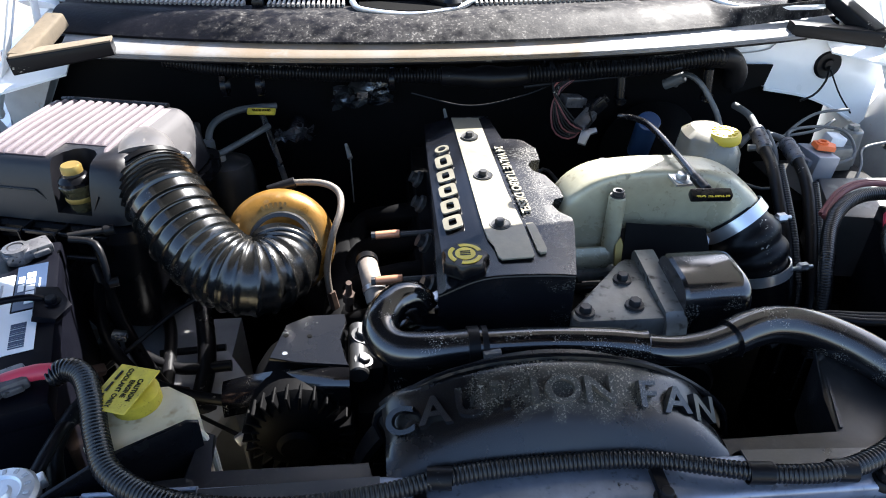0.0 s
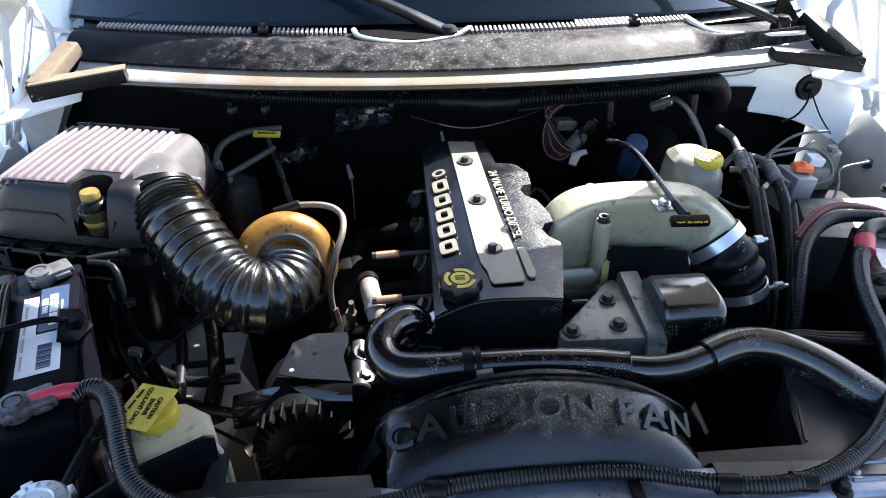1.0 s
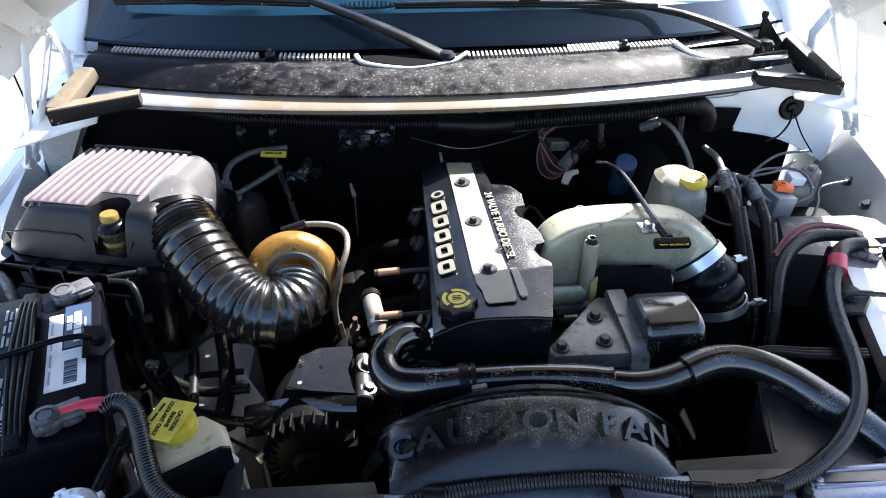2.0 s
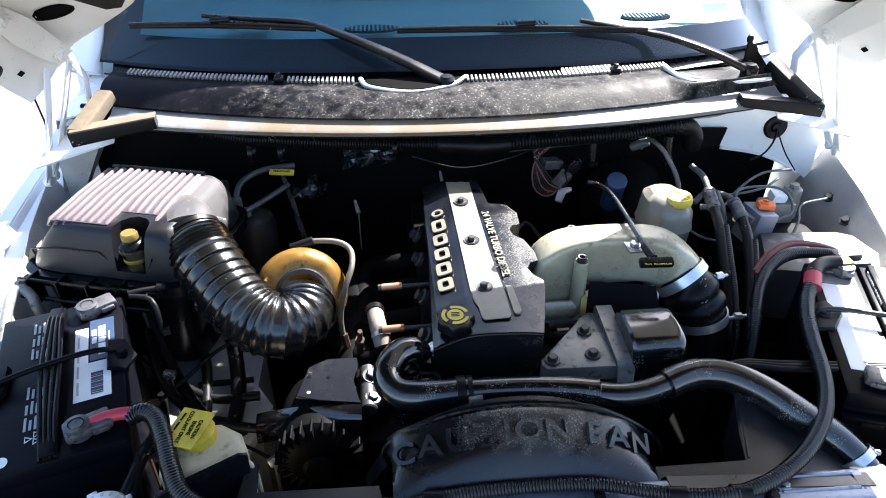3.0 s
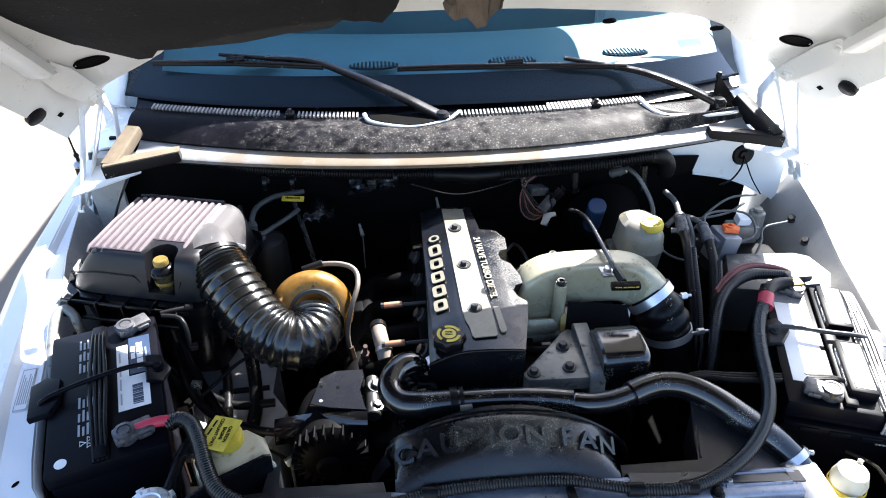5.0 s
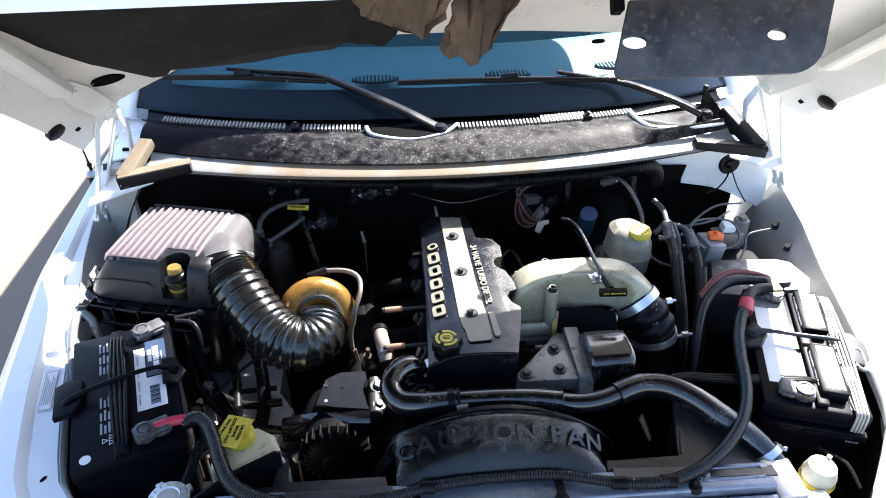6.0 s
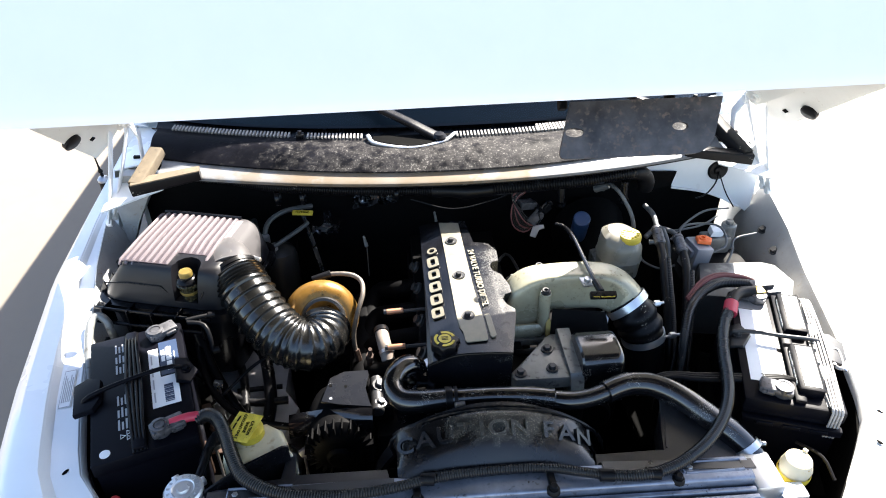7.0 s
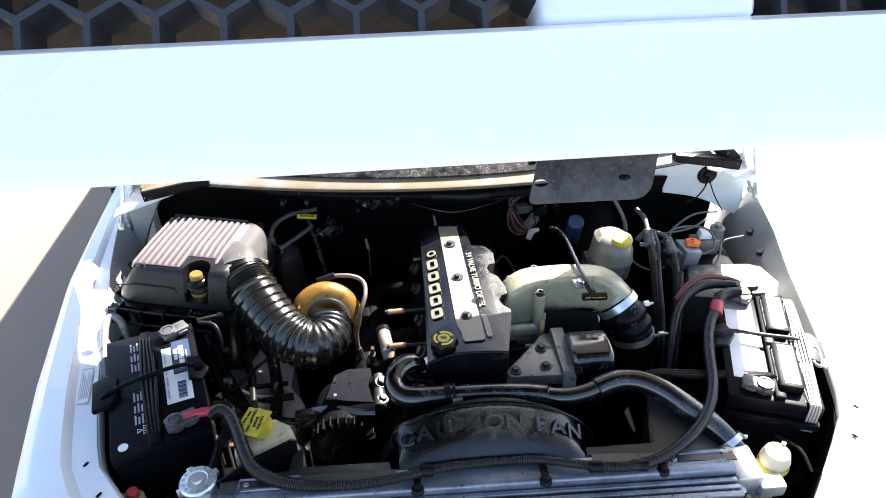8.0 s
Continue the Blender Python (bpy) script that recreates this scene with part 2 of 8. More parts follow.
# ---- mesh helpers ----
def finish(bm, name, mat, smooth=True, angle=38.0):
    bmesh.ops.recalc_face_normals(bm, faces=bm.faces)
    me = bpy.data.meshes.new(name)
    bm.to_mesh(me)
    bm.free()
    me.materials.append(mat)
    if smooth:
        me.polygons.foreach_set("use_smooth", [True] * len(me.polygons))
        me.set_sharp_from_angle(angle=radians(angle))
    return me


def thing(name, label, category, base, group="", kind=""):
    e = new(name)
    e.empty_display_size = 0.05
    e.location = base
    return tagged(e, label, category, group, kind)


def part(name, bm, mat, parent, label="", smooth=True, angle=38.0):
    ob = new(name, finish(bm, name, mat, smooth, angle))
    if parent is not None:
        ob.parent = parent
        if parent.type == "EMPTY":
            ob.matrix_parent_inverse = Matrix.Translation(-parent.location)
    if label:
        ob["label"] = label
    return ob


def box(bm, lo, hi, m=Matrix(), bevel=0.0, seg=2):
    c = [(a + b) / 2 for a, b in zip(lo, hi)]
    s = [b - a for a, b in zip(lo, hi)]
    r = bmesh.ops.create_cube(bm, size=1.0, matrix=m @ Matrix.Translation(c) @ Matrix.Diagonal((*s, 1)))
    if bevel:
        edges = list({e for v in r["verts"] for e in v.link_edges})
        bmesh.ops.bevel(bm, geom=edges, offset=bevel, segments=seg, affect="EDGES", profile=0.6)
    return bm


def frame_to(p, q):
    """A matrix at p whose z axis points to q."""
    d = Vector(q) - Vector(p)
    return Matrix.Translation(p) @ d.to_track_quat("Z", "Y").to_matrix().to_4x4()


def cyl(bm, p, q, r0, r1=None, seg=20, bevel=0.0):
    r1 = r0 if r1 is None else r1
    h = (Vector(q) - Vector(p)).length
    b = min(bevel, h * 0.45)
    prof = [(0, 0), (r0 - b, 0), (r0, b), (r1, h - b), (r1 - b, h), (0, h)] if b else [(0, 0), (r0, 0), (r1, h), (0, h)]
    return lathe(bm, prof, frame_to(p, q), seg)


def lathe(bm, prof, m=Matrix(), seg=24):
    rings = []
    for r, z in prof:
        if r < 1e-6:
            rings.append([bm.verts.new(m @ Vector((0, 0, z)))])
        else:
            rings.append([bm.verts.new(m @ Vector((r * math.cos(2 * math.pi * k / seg), r * math.sin(2 * math.pi * k / seg), z))) for k in range(seg)])
    for a, b in zip(rings, rings[1:]):
        for k in range(seg):
            k2 = (k + 1) % seg
            if len(a) == 1 and len(b) == 1:
                continue
            if len(a) == 1:
                bm.faces.new((a[0], b[k], b[k2]))
            elif len(b) == 1:
                bm.faces.new((a[k], a[k2], b[0]))
            else:
                bm.faces.new((a[k], a[k2], b[k2], b[k]))
    return bm


def spline(pts, step=0.01):
    """A Catmull-Rom curve through pts, resampled at even steps."""
    p = [Vector(q) for q in pts]
    p = [p[0] * 2 - p[1]] + p + [p[-1] * 2 - p[-2]]
    fine = []
    for a, b, c, d in zip(p, p[1:], p[2:], p[3:]):
        for k in range(24):
            t = k / 24
            fine.append(0.5 * (2 * b + (c - a) * t + (2 * a - 5 * b + 4 * c - d) * t * t + (3 * b - a - 3 * c + d) * t ** 3))
    fine.append(p[-2])
    out, gone = [fine[0]], 0.0
    for a, b in zip(fine, fine[1:]):
        l = (b - a).length
        while l > 1e-9 and gone + l >= step:
            a = a + (b - a) * ((step - gone) / l)
            out.append(a)
            l, gone = (b - a).length, 0.0
        gone += l
    if (out[-1] - fine[-1]).length > step * 0.3:
        out.append(fine[-1])
    return out


def sweep(bm, line, section, up=(0, 0, 1)):
    """Sweep a section along a line; section(k, u) gives the (side, up) points at station k."""
    n, rings, side0 = len(line), [], None
    for k, p in enumerate(line):
        t = (line[min(k + 1, n - 1)] - line[max(k - 1, 0)]).normalized()
        if side0 is None:
            side = t.cross(Vector(up))
            side = side.normalized() if side.length > 0.05 else t.cross(Vector((0, 1, 0))).normalized()
        else:
            side = (side0 - t * side0.dot(t)).normalized()
        side0 = side
        upv = side.cross(t)
        rings.append([bm.verts.new(p + side * a + upv * b) for a, b in section(k, k / max(1, n - 1))])
    m = len(rings[0])
    for a, b in zip(rings, rings[1:]):
        for k in range(m):
            bm.faces.new((a[k], a[(k + 1) % m], b[(k + 1) % m], b[k]))
    bm.faces.new(rings[0][::-1])
    bm.faces.new(rings[-1])
    return bm


def circle(r, seg):
    return [(r * math.cos(2 * math.pi * k / seg), r * math.sin(2 * math.pi * k / seg)) for k in range(seg)]


def tube(bm, pts, r, seg=14, step=0.012, rfun=None):
    line = spline(pts, step)
    return sweep(bm, line, lambda k, u: circle(rfun(u) if rfun else r, seg))


def loom(bm, pts, r, pitch=0.004, depth=0.12, seg=14, rfun=None):
    """A corrugated tube: rings at even pitch."""
    line = spline(pts, pitch / 3)
    wave = (1.0, 1.0, 1 - depth)
    return sweep(bm, line, lambda k, u: circle((rfun(u) if rfun else r) * wave[k % 3], seg))


def rounded(w, h, e=4.0, seg=24):
    """A rounded-rectangle section of width w and height h."""
    out = []
    for k in range(seg):
        a = 2 * math.pi * k / seg
        c, s = math.cos(a), math.sin(a)
        out.append((w / 2 * math.copysign(abs(c) ** (2 / e), c), h / 2 * math.copysign(abs(s) ** (2 / e), s)))
    return out


def prism(bm, poly, z0, z1, m=Matrix(), bevel=0.0, seg=2):
    lo = [bm.verts.new(m @ Vector((x, y, z0))) for x, y in poly]
    hi = [bm.verts.new(m @ Vector((x, y, z1))) for x, y in poly]
    n = len(poly)
    fs = [bm.faces.new(lo[::-1]), bm.faces.new(hi)]
    for k in range(n):
        fs.append(bm.faces.new((lo[k], lo[(k + 1) % n], hi[(k + 1) % n], hi[k])))
    if bevel:
        bmesh.ops.bevel(bm, geom=list({e for e in fs[1].edges}), offset=bevel, segments=seg, affect="EDGES", profile=0.6)
    return bm


def sheet(bm, f, nu, nv, thick=0.0):
    """A surface f(u, v) with u, v from 0 to 1, thickened downwards by thick."""
    def layer(dz):
        return [[bm.verts.new(Vector(f(i / nu, j / nv)) + Vector(dz)) for j in range(nv + 1)] for i in range(nu + 1)]
    top = layer((0, 0, 0))
    for i in range(nu):
        for j in range(nv):
            bm.faces.new((top[i][j], top[i + 1][j], top[i + 1][j + 1], top[i][j + 1]))
    if thick:
        d = thick if isinstance(thick, tuple) else (0, 0, -thick)
        bot = layer(d)
        for i in range(nu):
            for j in range(nv):
                bm.faces.new((bot[i][j], bot[i][j + 1], bot[i + 1][j + 1], bot[i + 1][j]))
        rim = [(i, 0) for i in range(nu)] + [(nu, j) for j in range(nv)] + [(i, nv) for i in range(nu, 0, -1)] + [(0, j) for j in range(nv, 0, -1)]
        for (i, j), (i2, j2) in zip(rim, rim[1:] + rim[:1]):
            bm.faces.new((top[i][j], top[i2][j2], bot[i2][j2], bot[i][j]))
    return bm


def lettering(name, words, size, depth, m, mat, parent, label="", squeeze=1.0):
    """Raised writing in the built-in font, centred at m."""
    cu = bpy.data.curves.new(name, "FONT")
    cu.body, cu.size, cu.extrude = words, size, depth / 2
    cu.align_x, cu.align_y = "CENTER", "CENTER"
    cu.offset = size * 0.02
    tmp = bpy.data.objects.new(name, cu)
    scene.collection.objects.link(tmp)
    bpy.context.view_layer.update()
    me = bpy.data.meshes.new_from_object(tmp.evaluated_get(bpy.context.evaluated_depsgraph_get()))
    bpy.data.objects.remove(tmp)
    me.transform(m @ Matrix.Diagonal((squeeze, 1, 1, 1)))
    me.materials.clear()
    me.materials.append(mat)
    ob = new(name, me)
    ob.parent = parent
    if parent.type == "EMPTY":
        ob.matrix_parent_inverse = Matrix.Translation(-parent.location)
    if label:
        ob["label"] = label
    return ob


def interp(x, table):
    """Linear interpolation in a table of pairs."""
    for (a, va), (b, vb) in zip(table, table[1:]):
        if x <= b:
            return va + (vb - va) * (x - a) / (b - a)
    return table[-1][1]


def hexbolt(bm, p, axis, r=0.008, h=0.006, washer=True):
    m = frame_to(p, Vector(p) + Vector(axis))
    if washer:
        lathe(bm, [(0, 0), (r * 1.5, 0), (r * 1.5, h * 0.25), (r, h * 0.3)], m, 16)
    lathe(bm, [(r, h * 0.2), (r, h * 0.85), (r * 0.85, h), (0, h)], m, 6)
    return bm


def ring_clamp(bm, p, axis, r, w=0.010, t=0.0015):
    m = frame_to(Vector(p) - Vector(axis).normalized() * w / 2, Vector(p) + Vector(axis))
    lathe(bm, [(r, 0), (r + t, 0), (r + t, w), (r, w), (r, 0)], m, 28)
    return bm


# ---- ground ----
g = bmesh.new()
sheet(g, lambda u, v: (-600 + 1200 * u, -600 + 1200 * v, 0.0), 2, 2)
ground = part("ground", g, CONCRETE, None)
tagged(ground, "pale sunlit concrete lot with fine stains", "ground", kind="structure")

# ---- pickup truck: body panels round the engine bay ----
truck = thing("pickup_truck", "white pickup truck with its hood raised over the engine bay", "pickup truck", (0, 1.5, 0))


def body(name, bm, mat, label="", parent=None, smooth=True, angle=38.0):
    return part(name, bm, mat, parent or truck, label, smooth, angle)


INNER = [(0.10, 0.42), (0.29, 0.53), (0.395, 0.625), (0.47, 0.685), (0.635, 0.738), (0.88, 0.80), (1.05, 0.84), (1.25, 0.868), (1.7, 0.90)]
OUTER = [(0.10, 0.70), (0.41, 0.815), (0.66, 0.872), (1.01, 0.932), (1.27, 0.950), (1.7, 0.975)]


def fender(side):
    def f(u, v):
        y = 0.10 + 1.55 * v
        a, b = interp(y, INNER), interp(y, OUTER)
        drop = 0.0 if y > 0.45 else (0.45 - y) ** 2 * 0.9
        pts = [(a, 1.00), (a, 1.062), (a + 0.006, 1.070), (a + (b - a) * 0.35, 1.073), (a + (b - a) * 0.45, 1.088), (a + (b - a) * 0.75, 1.090),
               (b - 0.004, 1.070), (b + 0.014, 1.02), (b + 0.03, 0.90), (b + 0.035, 0.70), (b + 0.02, 0.62)]
        x, z = pts[round(u * 10)]
        return side * x, y, z - drop
    bm = bmesh.new()
    sheet(bm, f, 10, 30, (-side * 0.003, 0, -0.003))
    return bm


for s in (-1, 1):
    fe = body("fender", fender(s), WHITE, "white painted front fender with bolt holes along its flange")
    for y, dx in ((0.468, 0.025), (0.402, 0.035)):
        bm = bmesh.new()
        x = interp(y, INNER) + dx
        m = pose(s * x, y, 1.0715, 0, 0, s * 30) @ Matrix.Diagonal((0.8, 1.7, 1, 1))
        lathe(bm, [(0, 0.0), (0.0036, 0.0), (0.0036, 0.0012), (0, 0.0012)], m, 14)
        part("bolt_hole", bm, SHADE_DARK, fe)
    if s < 0:
        bm = bmesh.new()
        box(bm, (-0.011, -0.05, 0), (0.011, 0.05, 0.0012), pose(-0.772, 0.66, 1.0725, 0, 0, 12), 0.0008, 1)
        lab = part("warning_label", bm, WHITE_LABEL, fe, "white paper warning label with fine print")
        for x0, x1, y0, y1 in ((-0.0100, -0.0092, -0.049, 0.049), (0.0092, 0.0100, -0.049, 0.049), (-0.0100, 0.0100, -0.049, -0.0475), (-0.0100, 0.0100, 0.0475, 0.049)):
            bm = bmesh.new()
            box(bm, (x0, y0, 0.0012), (x1, y1, 0.0018), pose(-0.772, 0.66, 1.0725, 0, 0, 12))
            part("label_border", bm, GREY_LABEL, lab)
        for k in range(5):
            bm = bmesh.new()
            box(bm, (-0.007 + 0.0032 * k, -0.036, 0.0012), (-0.0055 + 0.0032 * k, 0.036 - 0.008 * (k % 3), 0.0018), pose(-0.772, 0.66, 1.0725, 0, 0, 12))
            part("print_line", bm, GREY_LABEL, lab)

# inner aprons, near-black so that the closed bay stays dark, and rails
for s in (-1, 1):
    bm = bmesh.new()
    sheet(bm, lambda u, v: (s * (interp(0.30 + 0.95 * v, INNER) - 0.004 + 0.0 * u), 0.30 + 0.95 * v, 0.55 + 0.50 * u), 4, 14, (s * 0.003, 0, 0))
    body("inner_apron", bm, SHADE_DARK, "near-black inner fender apron that keeps the bay dark")
    # painted upper rail that slopes in below the fender flange
    bm = bmesh.new()

    def rail_sheet(u, v, s=s):
        y = 0.62 + 0.62 * v
        a = interp(y, INNER)
        w, d = 0.036 + 0.022 * v, 0.056 + 0.05 * v
        x = a - (0.0, 0.004, 0.5 * w, w, w + 0.004)[round(u * 4)]
        z = 1.066 + 0.075 * max(0, v - 0.45) - (0.0, 0.006, 0.58 * d, d, d + 0.06)[round(u * 4)]
        return s * x, y, z
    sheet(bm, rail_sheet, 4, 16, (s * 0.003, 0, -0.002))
    rail = body("apron_rail", bm, WHITE_DIRTY_SHADED, "dirty white painted apron rail with bolts, its shade painted in")
    for v_ in (0.80, 0.66, 0.36):
        p = rail_sheet(0.5, v_)
        bm = bmesh.new()
        hexbolt(bm, p, (-0.6 * s, -0.1, 1), 0.009, 0.009)
        part("bolt", bm, DARK_STEEL, rail)

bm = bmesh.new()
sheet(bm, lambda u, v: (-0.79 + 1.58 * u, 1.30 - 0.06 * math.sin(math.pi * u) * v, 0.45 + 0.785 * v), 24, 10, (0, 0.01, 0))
body("firewall", bm, SHADE_BLACK, "black sound-deadened firewall")
for s in (-1, 1):
    bm = bmesh.new()
    poly = [(0.47, 1.212), (0.60, 1.232), (0.80, 1.222), (0.835, 1.15), (0.835, 1.02), (0.80, 1.048), (0.74, 1.080), (0.68, 1.102), (0.60, 1.118), (0.595, 1.134), (0.56, 1.140), (0.49, 1.178)] if s > 0 else [(0.70, 1.215), (0.80, 1.222), (0.835, 1.15), (0.83, 1.00), (0.79, 1.09), (0.74, 1.18)]
    m = Matrix(((s, 0, 0, 0), (0, 0, 1, 0), (0, 1, 0, 0), (0, 0, 0, 1)))
    prism(bm, poly, 1.225, 1.262, m, 0.004)
    # the left corner takes the shaded copy of the white paint
    body("firewall_side", bm, WHITE_DIRTY_SHADED if s < 0 else WHITE, "white painted corner of the firewall")
    bm = bmesh.new()
    sheet(bm, lambda u, v: (s * (0.70 + 0.13 * u), 1.198 - 0.068 * u + (0.052 + 0.068 * u) * v, 1.196 - 0.018 * u + 0.026 * v), 6, 6, 0.004)
    body("hinge_shelf", bm, WHITE, "white painted shelf below the hood hinge")
# bright stamped edge along the corner's lower arc, its seam, and a dark flap behind the brake lines
bm = bmesh.new()
sweep(bm, spline([Vector((0.598, 1.222, 1.117)), Vector((0.68, 1.222, 1.101)), Vector((0.74, 1.222, 1.079)), Vector((0.80, 1.222, 1.046))], 0.012), lambda k, u: rounded(0.004, 0.006, 3, 10))
body("corner_edge", bm, WHITE, "white painted stamped edge of the firewall corner")
bm = bmesh.new()
prism(bm, [(0.505, 1.172), (0.600, 1.168), (0.592, 1.128), (0.530, 1.112)], 1.214, 1.220, Matrix(((1, 0, 0, 0), (0, 0, 1, 0), (0, 1, 0, 0), (0, 0, 0, 1))), 0.002)
body("sound_flap", bm, SHADE_BLACK, "black sound-deadening flap on the firewall")
bm = bmesh.new()
tube(bm, [(0.470, 1.221, 1.196), (0.53, 1.2225, 1.190), (0.585, 1.2225, 1.196), (0.600, 1.2225, 1.212), (0.606, 1.2225, 1.228)], 0.0012, 6)
body("panel_seam", bm, WHITE_DIRTY_SHADED, "sealed seam in the firewall corner")
bm = bmesh.new()
lathe(bm, [(0, 0.006), (0.010, 0.008), (0.012, 0.003), (0.024, 0.005), (0.028, 0.0)], frame_to((0.717, 1.224, 1.162), (0.717, 1.10, 1.175)), 22)
body("grommet", bm, RUBBER, "round black rubber grommet in the firewall corner")
bm = bmesh.new()
tube(bm, [(0.717, 1.216, 1.160), (0.700, 1.190, 1.142), (0.668, 1.165, 1.125), (0.640, 1.165, 1.112)], 0.0022, 10)
tube(bm, [(0.717, 1.216, 1.160), (0.728, 1.180, 1.120), (0.744, 1.150, 1.090)], 0.0016, 10)
tagged(part("bonnet_cable", bm, RUBBER, None), "thin black cables from the firewall grommet", "cable")

# bay floor: dark panel added to shut out light from below, and cross member
bm = bmesh.new()
box(bm, (-0.86, 0.22, 0.50), (0.86, 1.30, 0.52))
body("bay_closing_floor", bm, SHADE_DARK, "black floor added below the engine to close and darken the bay")
bm = bmesh.new()
box(bm, (-0.52, 0.24, 0.52), (0.52, 0.285, 1.035), bevel=0.01)
body("radiator_support", bm, SHADE_DARK, "dark radiator support panel")
bm = bmesh.new()
sheet(bm, lambda u, v: (-0.50 + 1.0 * u, 0.10 + 0.165 * v, 1.045 - 0.05 * (1 - v) ** 2), 16, 6, 0.006)
body("front_panel", bm, WHITE, "white painted panel in front of the radiator")
bm = bmesh.new()
sheet(bm, lambda u, v: (-0.80 + 1.6 * u, 0.10 - 0.10 * math.sin(math.pi * u) + 0.02 * math.sin(math.pi * v), 0.62 + 0.37 * v), 20, 6, (0, 0.01, 0))
body("nose_panel", bm, WHITE, "white painted nose below the grille opening")
bm = bmesh.new()
tube(bm, [(-0.95, 0.12, 0.55), (-0.7, -0.02, 0.55), (0, -0.08, 0.55), (0.7, -0.02, 0.55), (0.95, 0.12, 0.55)], 0.09, 16, 0.06)
body("bumper", bm, ALU, "chromed front bumper")

# ---- cowl ----
def y_front(x): return 1.068 + 0.25 * x * x
def y_strip(x): return 1.096 + 0.30 * x * x
def y_comb(x): return 1.221 + 0.27 * x * x
def y_glass(x): return 1.283 + 0.29 * x * x


def cowl_strip(u, v):
    x = -0.70 + 1.40 * u
    a, b = y_front(x), y_strip(x)
    z = (1.240, 1.249, 1.252, 1.254, 1.262)[round(v * 4)]
    y = (a + 0.004, a, a + 0.004, a + 0.6 * (b - a), b + 0.004)[round(v * 4)]
    return x, y, z - 0.02 * x * x


bm = bmesh.new()
sheet(bm, cowl_strip, 40, 4, 0.003)
body("cowl_strip", bm, COWL_STRIP, "weathered white metal lip of the cowl, shade in its grey")
bm = bmesh.new()
tube(bm, [(x, y_front(x) + 0.006, 1.240 - 0.02 * x * x) for x in np.linspace(-0.62, 0.62, 13)], 0.004, 10, 0.02)
body("cowl_seal", bm, RUBBER, "black rubber seal under the cowl lip")


def cowl_panel(u, v):
    x = -0.735 + 1.47 * u
    a, b = y_strip(x), y_comb(x)
    # the panel narrows to a tail beside the driver's wiper
    b = a + (b - a) * interp(x, [(-1, 1.0), (0.445, 1.0), (0.462, 0.42), (0.49, 0.20), (0.58, 0.05), (0.8, 0.02)])
    bow = 0.012 * math.sin(math.pi * min(1, v * 1.1))
    return x, a + (b - a) * v, 1.266 - 0.02 * x * x + 0.026 * v + bow


bm = bmesh.new()
sheet(bm, cowl_panel, 96, 10, 0.004)
cowl = body("cowl_panel", bm, COWL_BLACK, "faded black plastic cowl panel flecked with dirt, sunlit side painted paler")
bm = bmesh.new()


def teeth(bm, x0, x1, pitch=0.0088, w=0.0042, l=0.020):
    x = x0
    while x < x1:
        slope = math.atan(0.54 * x)
        box(bm, (-w / 2, -0.004, -0.004), (w / 2, l - 0.004, 0.005), pose(x, y_comb(x), 1.2915 - 0.02 * x * x, 8, 0, math.degrees(slope) * 0.4))
        x += pitch


teeth(bm, -0.692, -0.385)
teeth(bm, -0.345, -0.205)
teeth(bm, 0.022, 0.225)
teeth(bm, 0.345, 0.462)
vent = part("vent_comb", bm, RIB_GREY, cowl, "row of narrow grey vent ribs", smooth=False)
vent["kind"] = "stuff"
bm = bmesh.new()
teeth(bm, 0.228, 0.335, 0.0088, 0.0058, 0.030)
part("vent_comb", bm, RIB_GREY, cowl, "row of wide grey vent ribs", smooth=False)["kind"] = "stuff"
for x in (-0.364, 0.340):
    bm = bmesh.new()
    box(bm, (x - 0.010, y_comb(x) - 0.008, 1.286), (x + 0.010, y_comb(x) + 0.010, 1.300), bevel=0.003)
    lathe(bm, [(0.006, 0.0), (0.005, 0.008), (0, 0.010)], pose(x, y_comb(x), 1.299), 12)
    part("washer_nozzle", bm, BLACK, cowl)
# well behind the comb, and the scoop for the wiper shaft
bm = bmesh.new()
sheet(bm, lambda u, v: (-0.76 + 1.52 * u, y_comb(-0.76 + 1.52 * u) + 0.016 + 0.075 * v, (1.272, 1.262, 1.275, 1.302)[round(v * 3)] - 0.024 * math.cos(math.pi * u) ** 2 * v), 40, 3, 0.004)
body("wiper_well", bm, BLACK, "black plastic trough below the windshield")
bm = bmesh.new()
sweep(bm, spline([(-0.197, 1.232, 1.2985), (-0.180, 1.195, 1.2945), (-0.10, 1.172, 1.2905), (-0.02, 1.190, 1.2935), (0.018, 1.228, 1.2985)], 0.012), lambda k, u: rounded(0.010, 0.008, 3, 12))
part("scoop_rim", bm, ALU, cowl, "raised rim round the wiper shaft opening")
bm = bmesh.new()
sheet(bm, lambda u, v: (-0.185 + 0.195 * u, 1.225 - 0.052 * v * math.sin(math.pi * (0.08 + 0.84 * u)), 1.2995 - 0.0035 * v), 14, 4, 0.002)
part("shaft_opening", bm, SHADE_DARK, cowl)
# white rim round the driver's wiper well, and the well's floor
bm = bmesh.new()
sweep(bm, spline([(0.455, 1.276, 1.292), (0.460, 1.235, 1.290), (0.472, 1.207, 1.287), (0.502, 1.195, 1.283), (0.585, 1.205, 1.278), (0.667, 1.232, 1.271), (0.712, 1.262, 1.268)], 0.012), lambda k, u: rounded(0.010, 0.009, 3, 12))
part("well_rim", bm, WHITE, cowl, "white edge of the wiper well")
bm = bmesh.new()
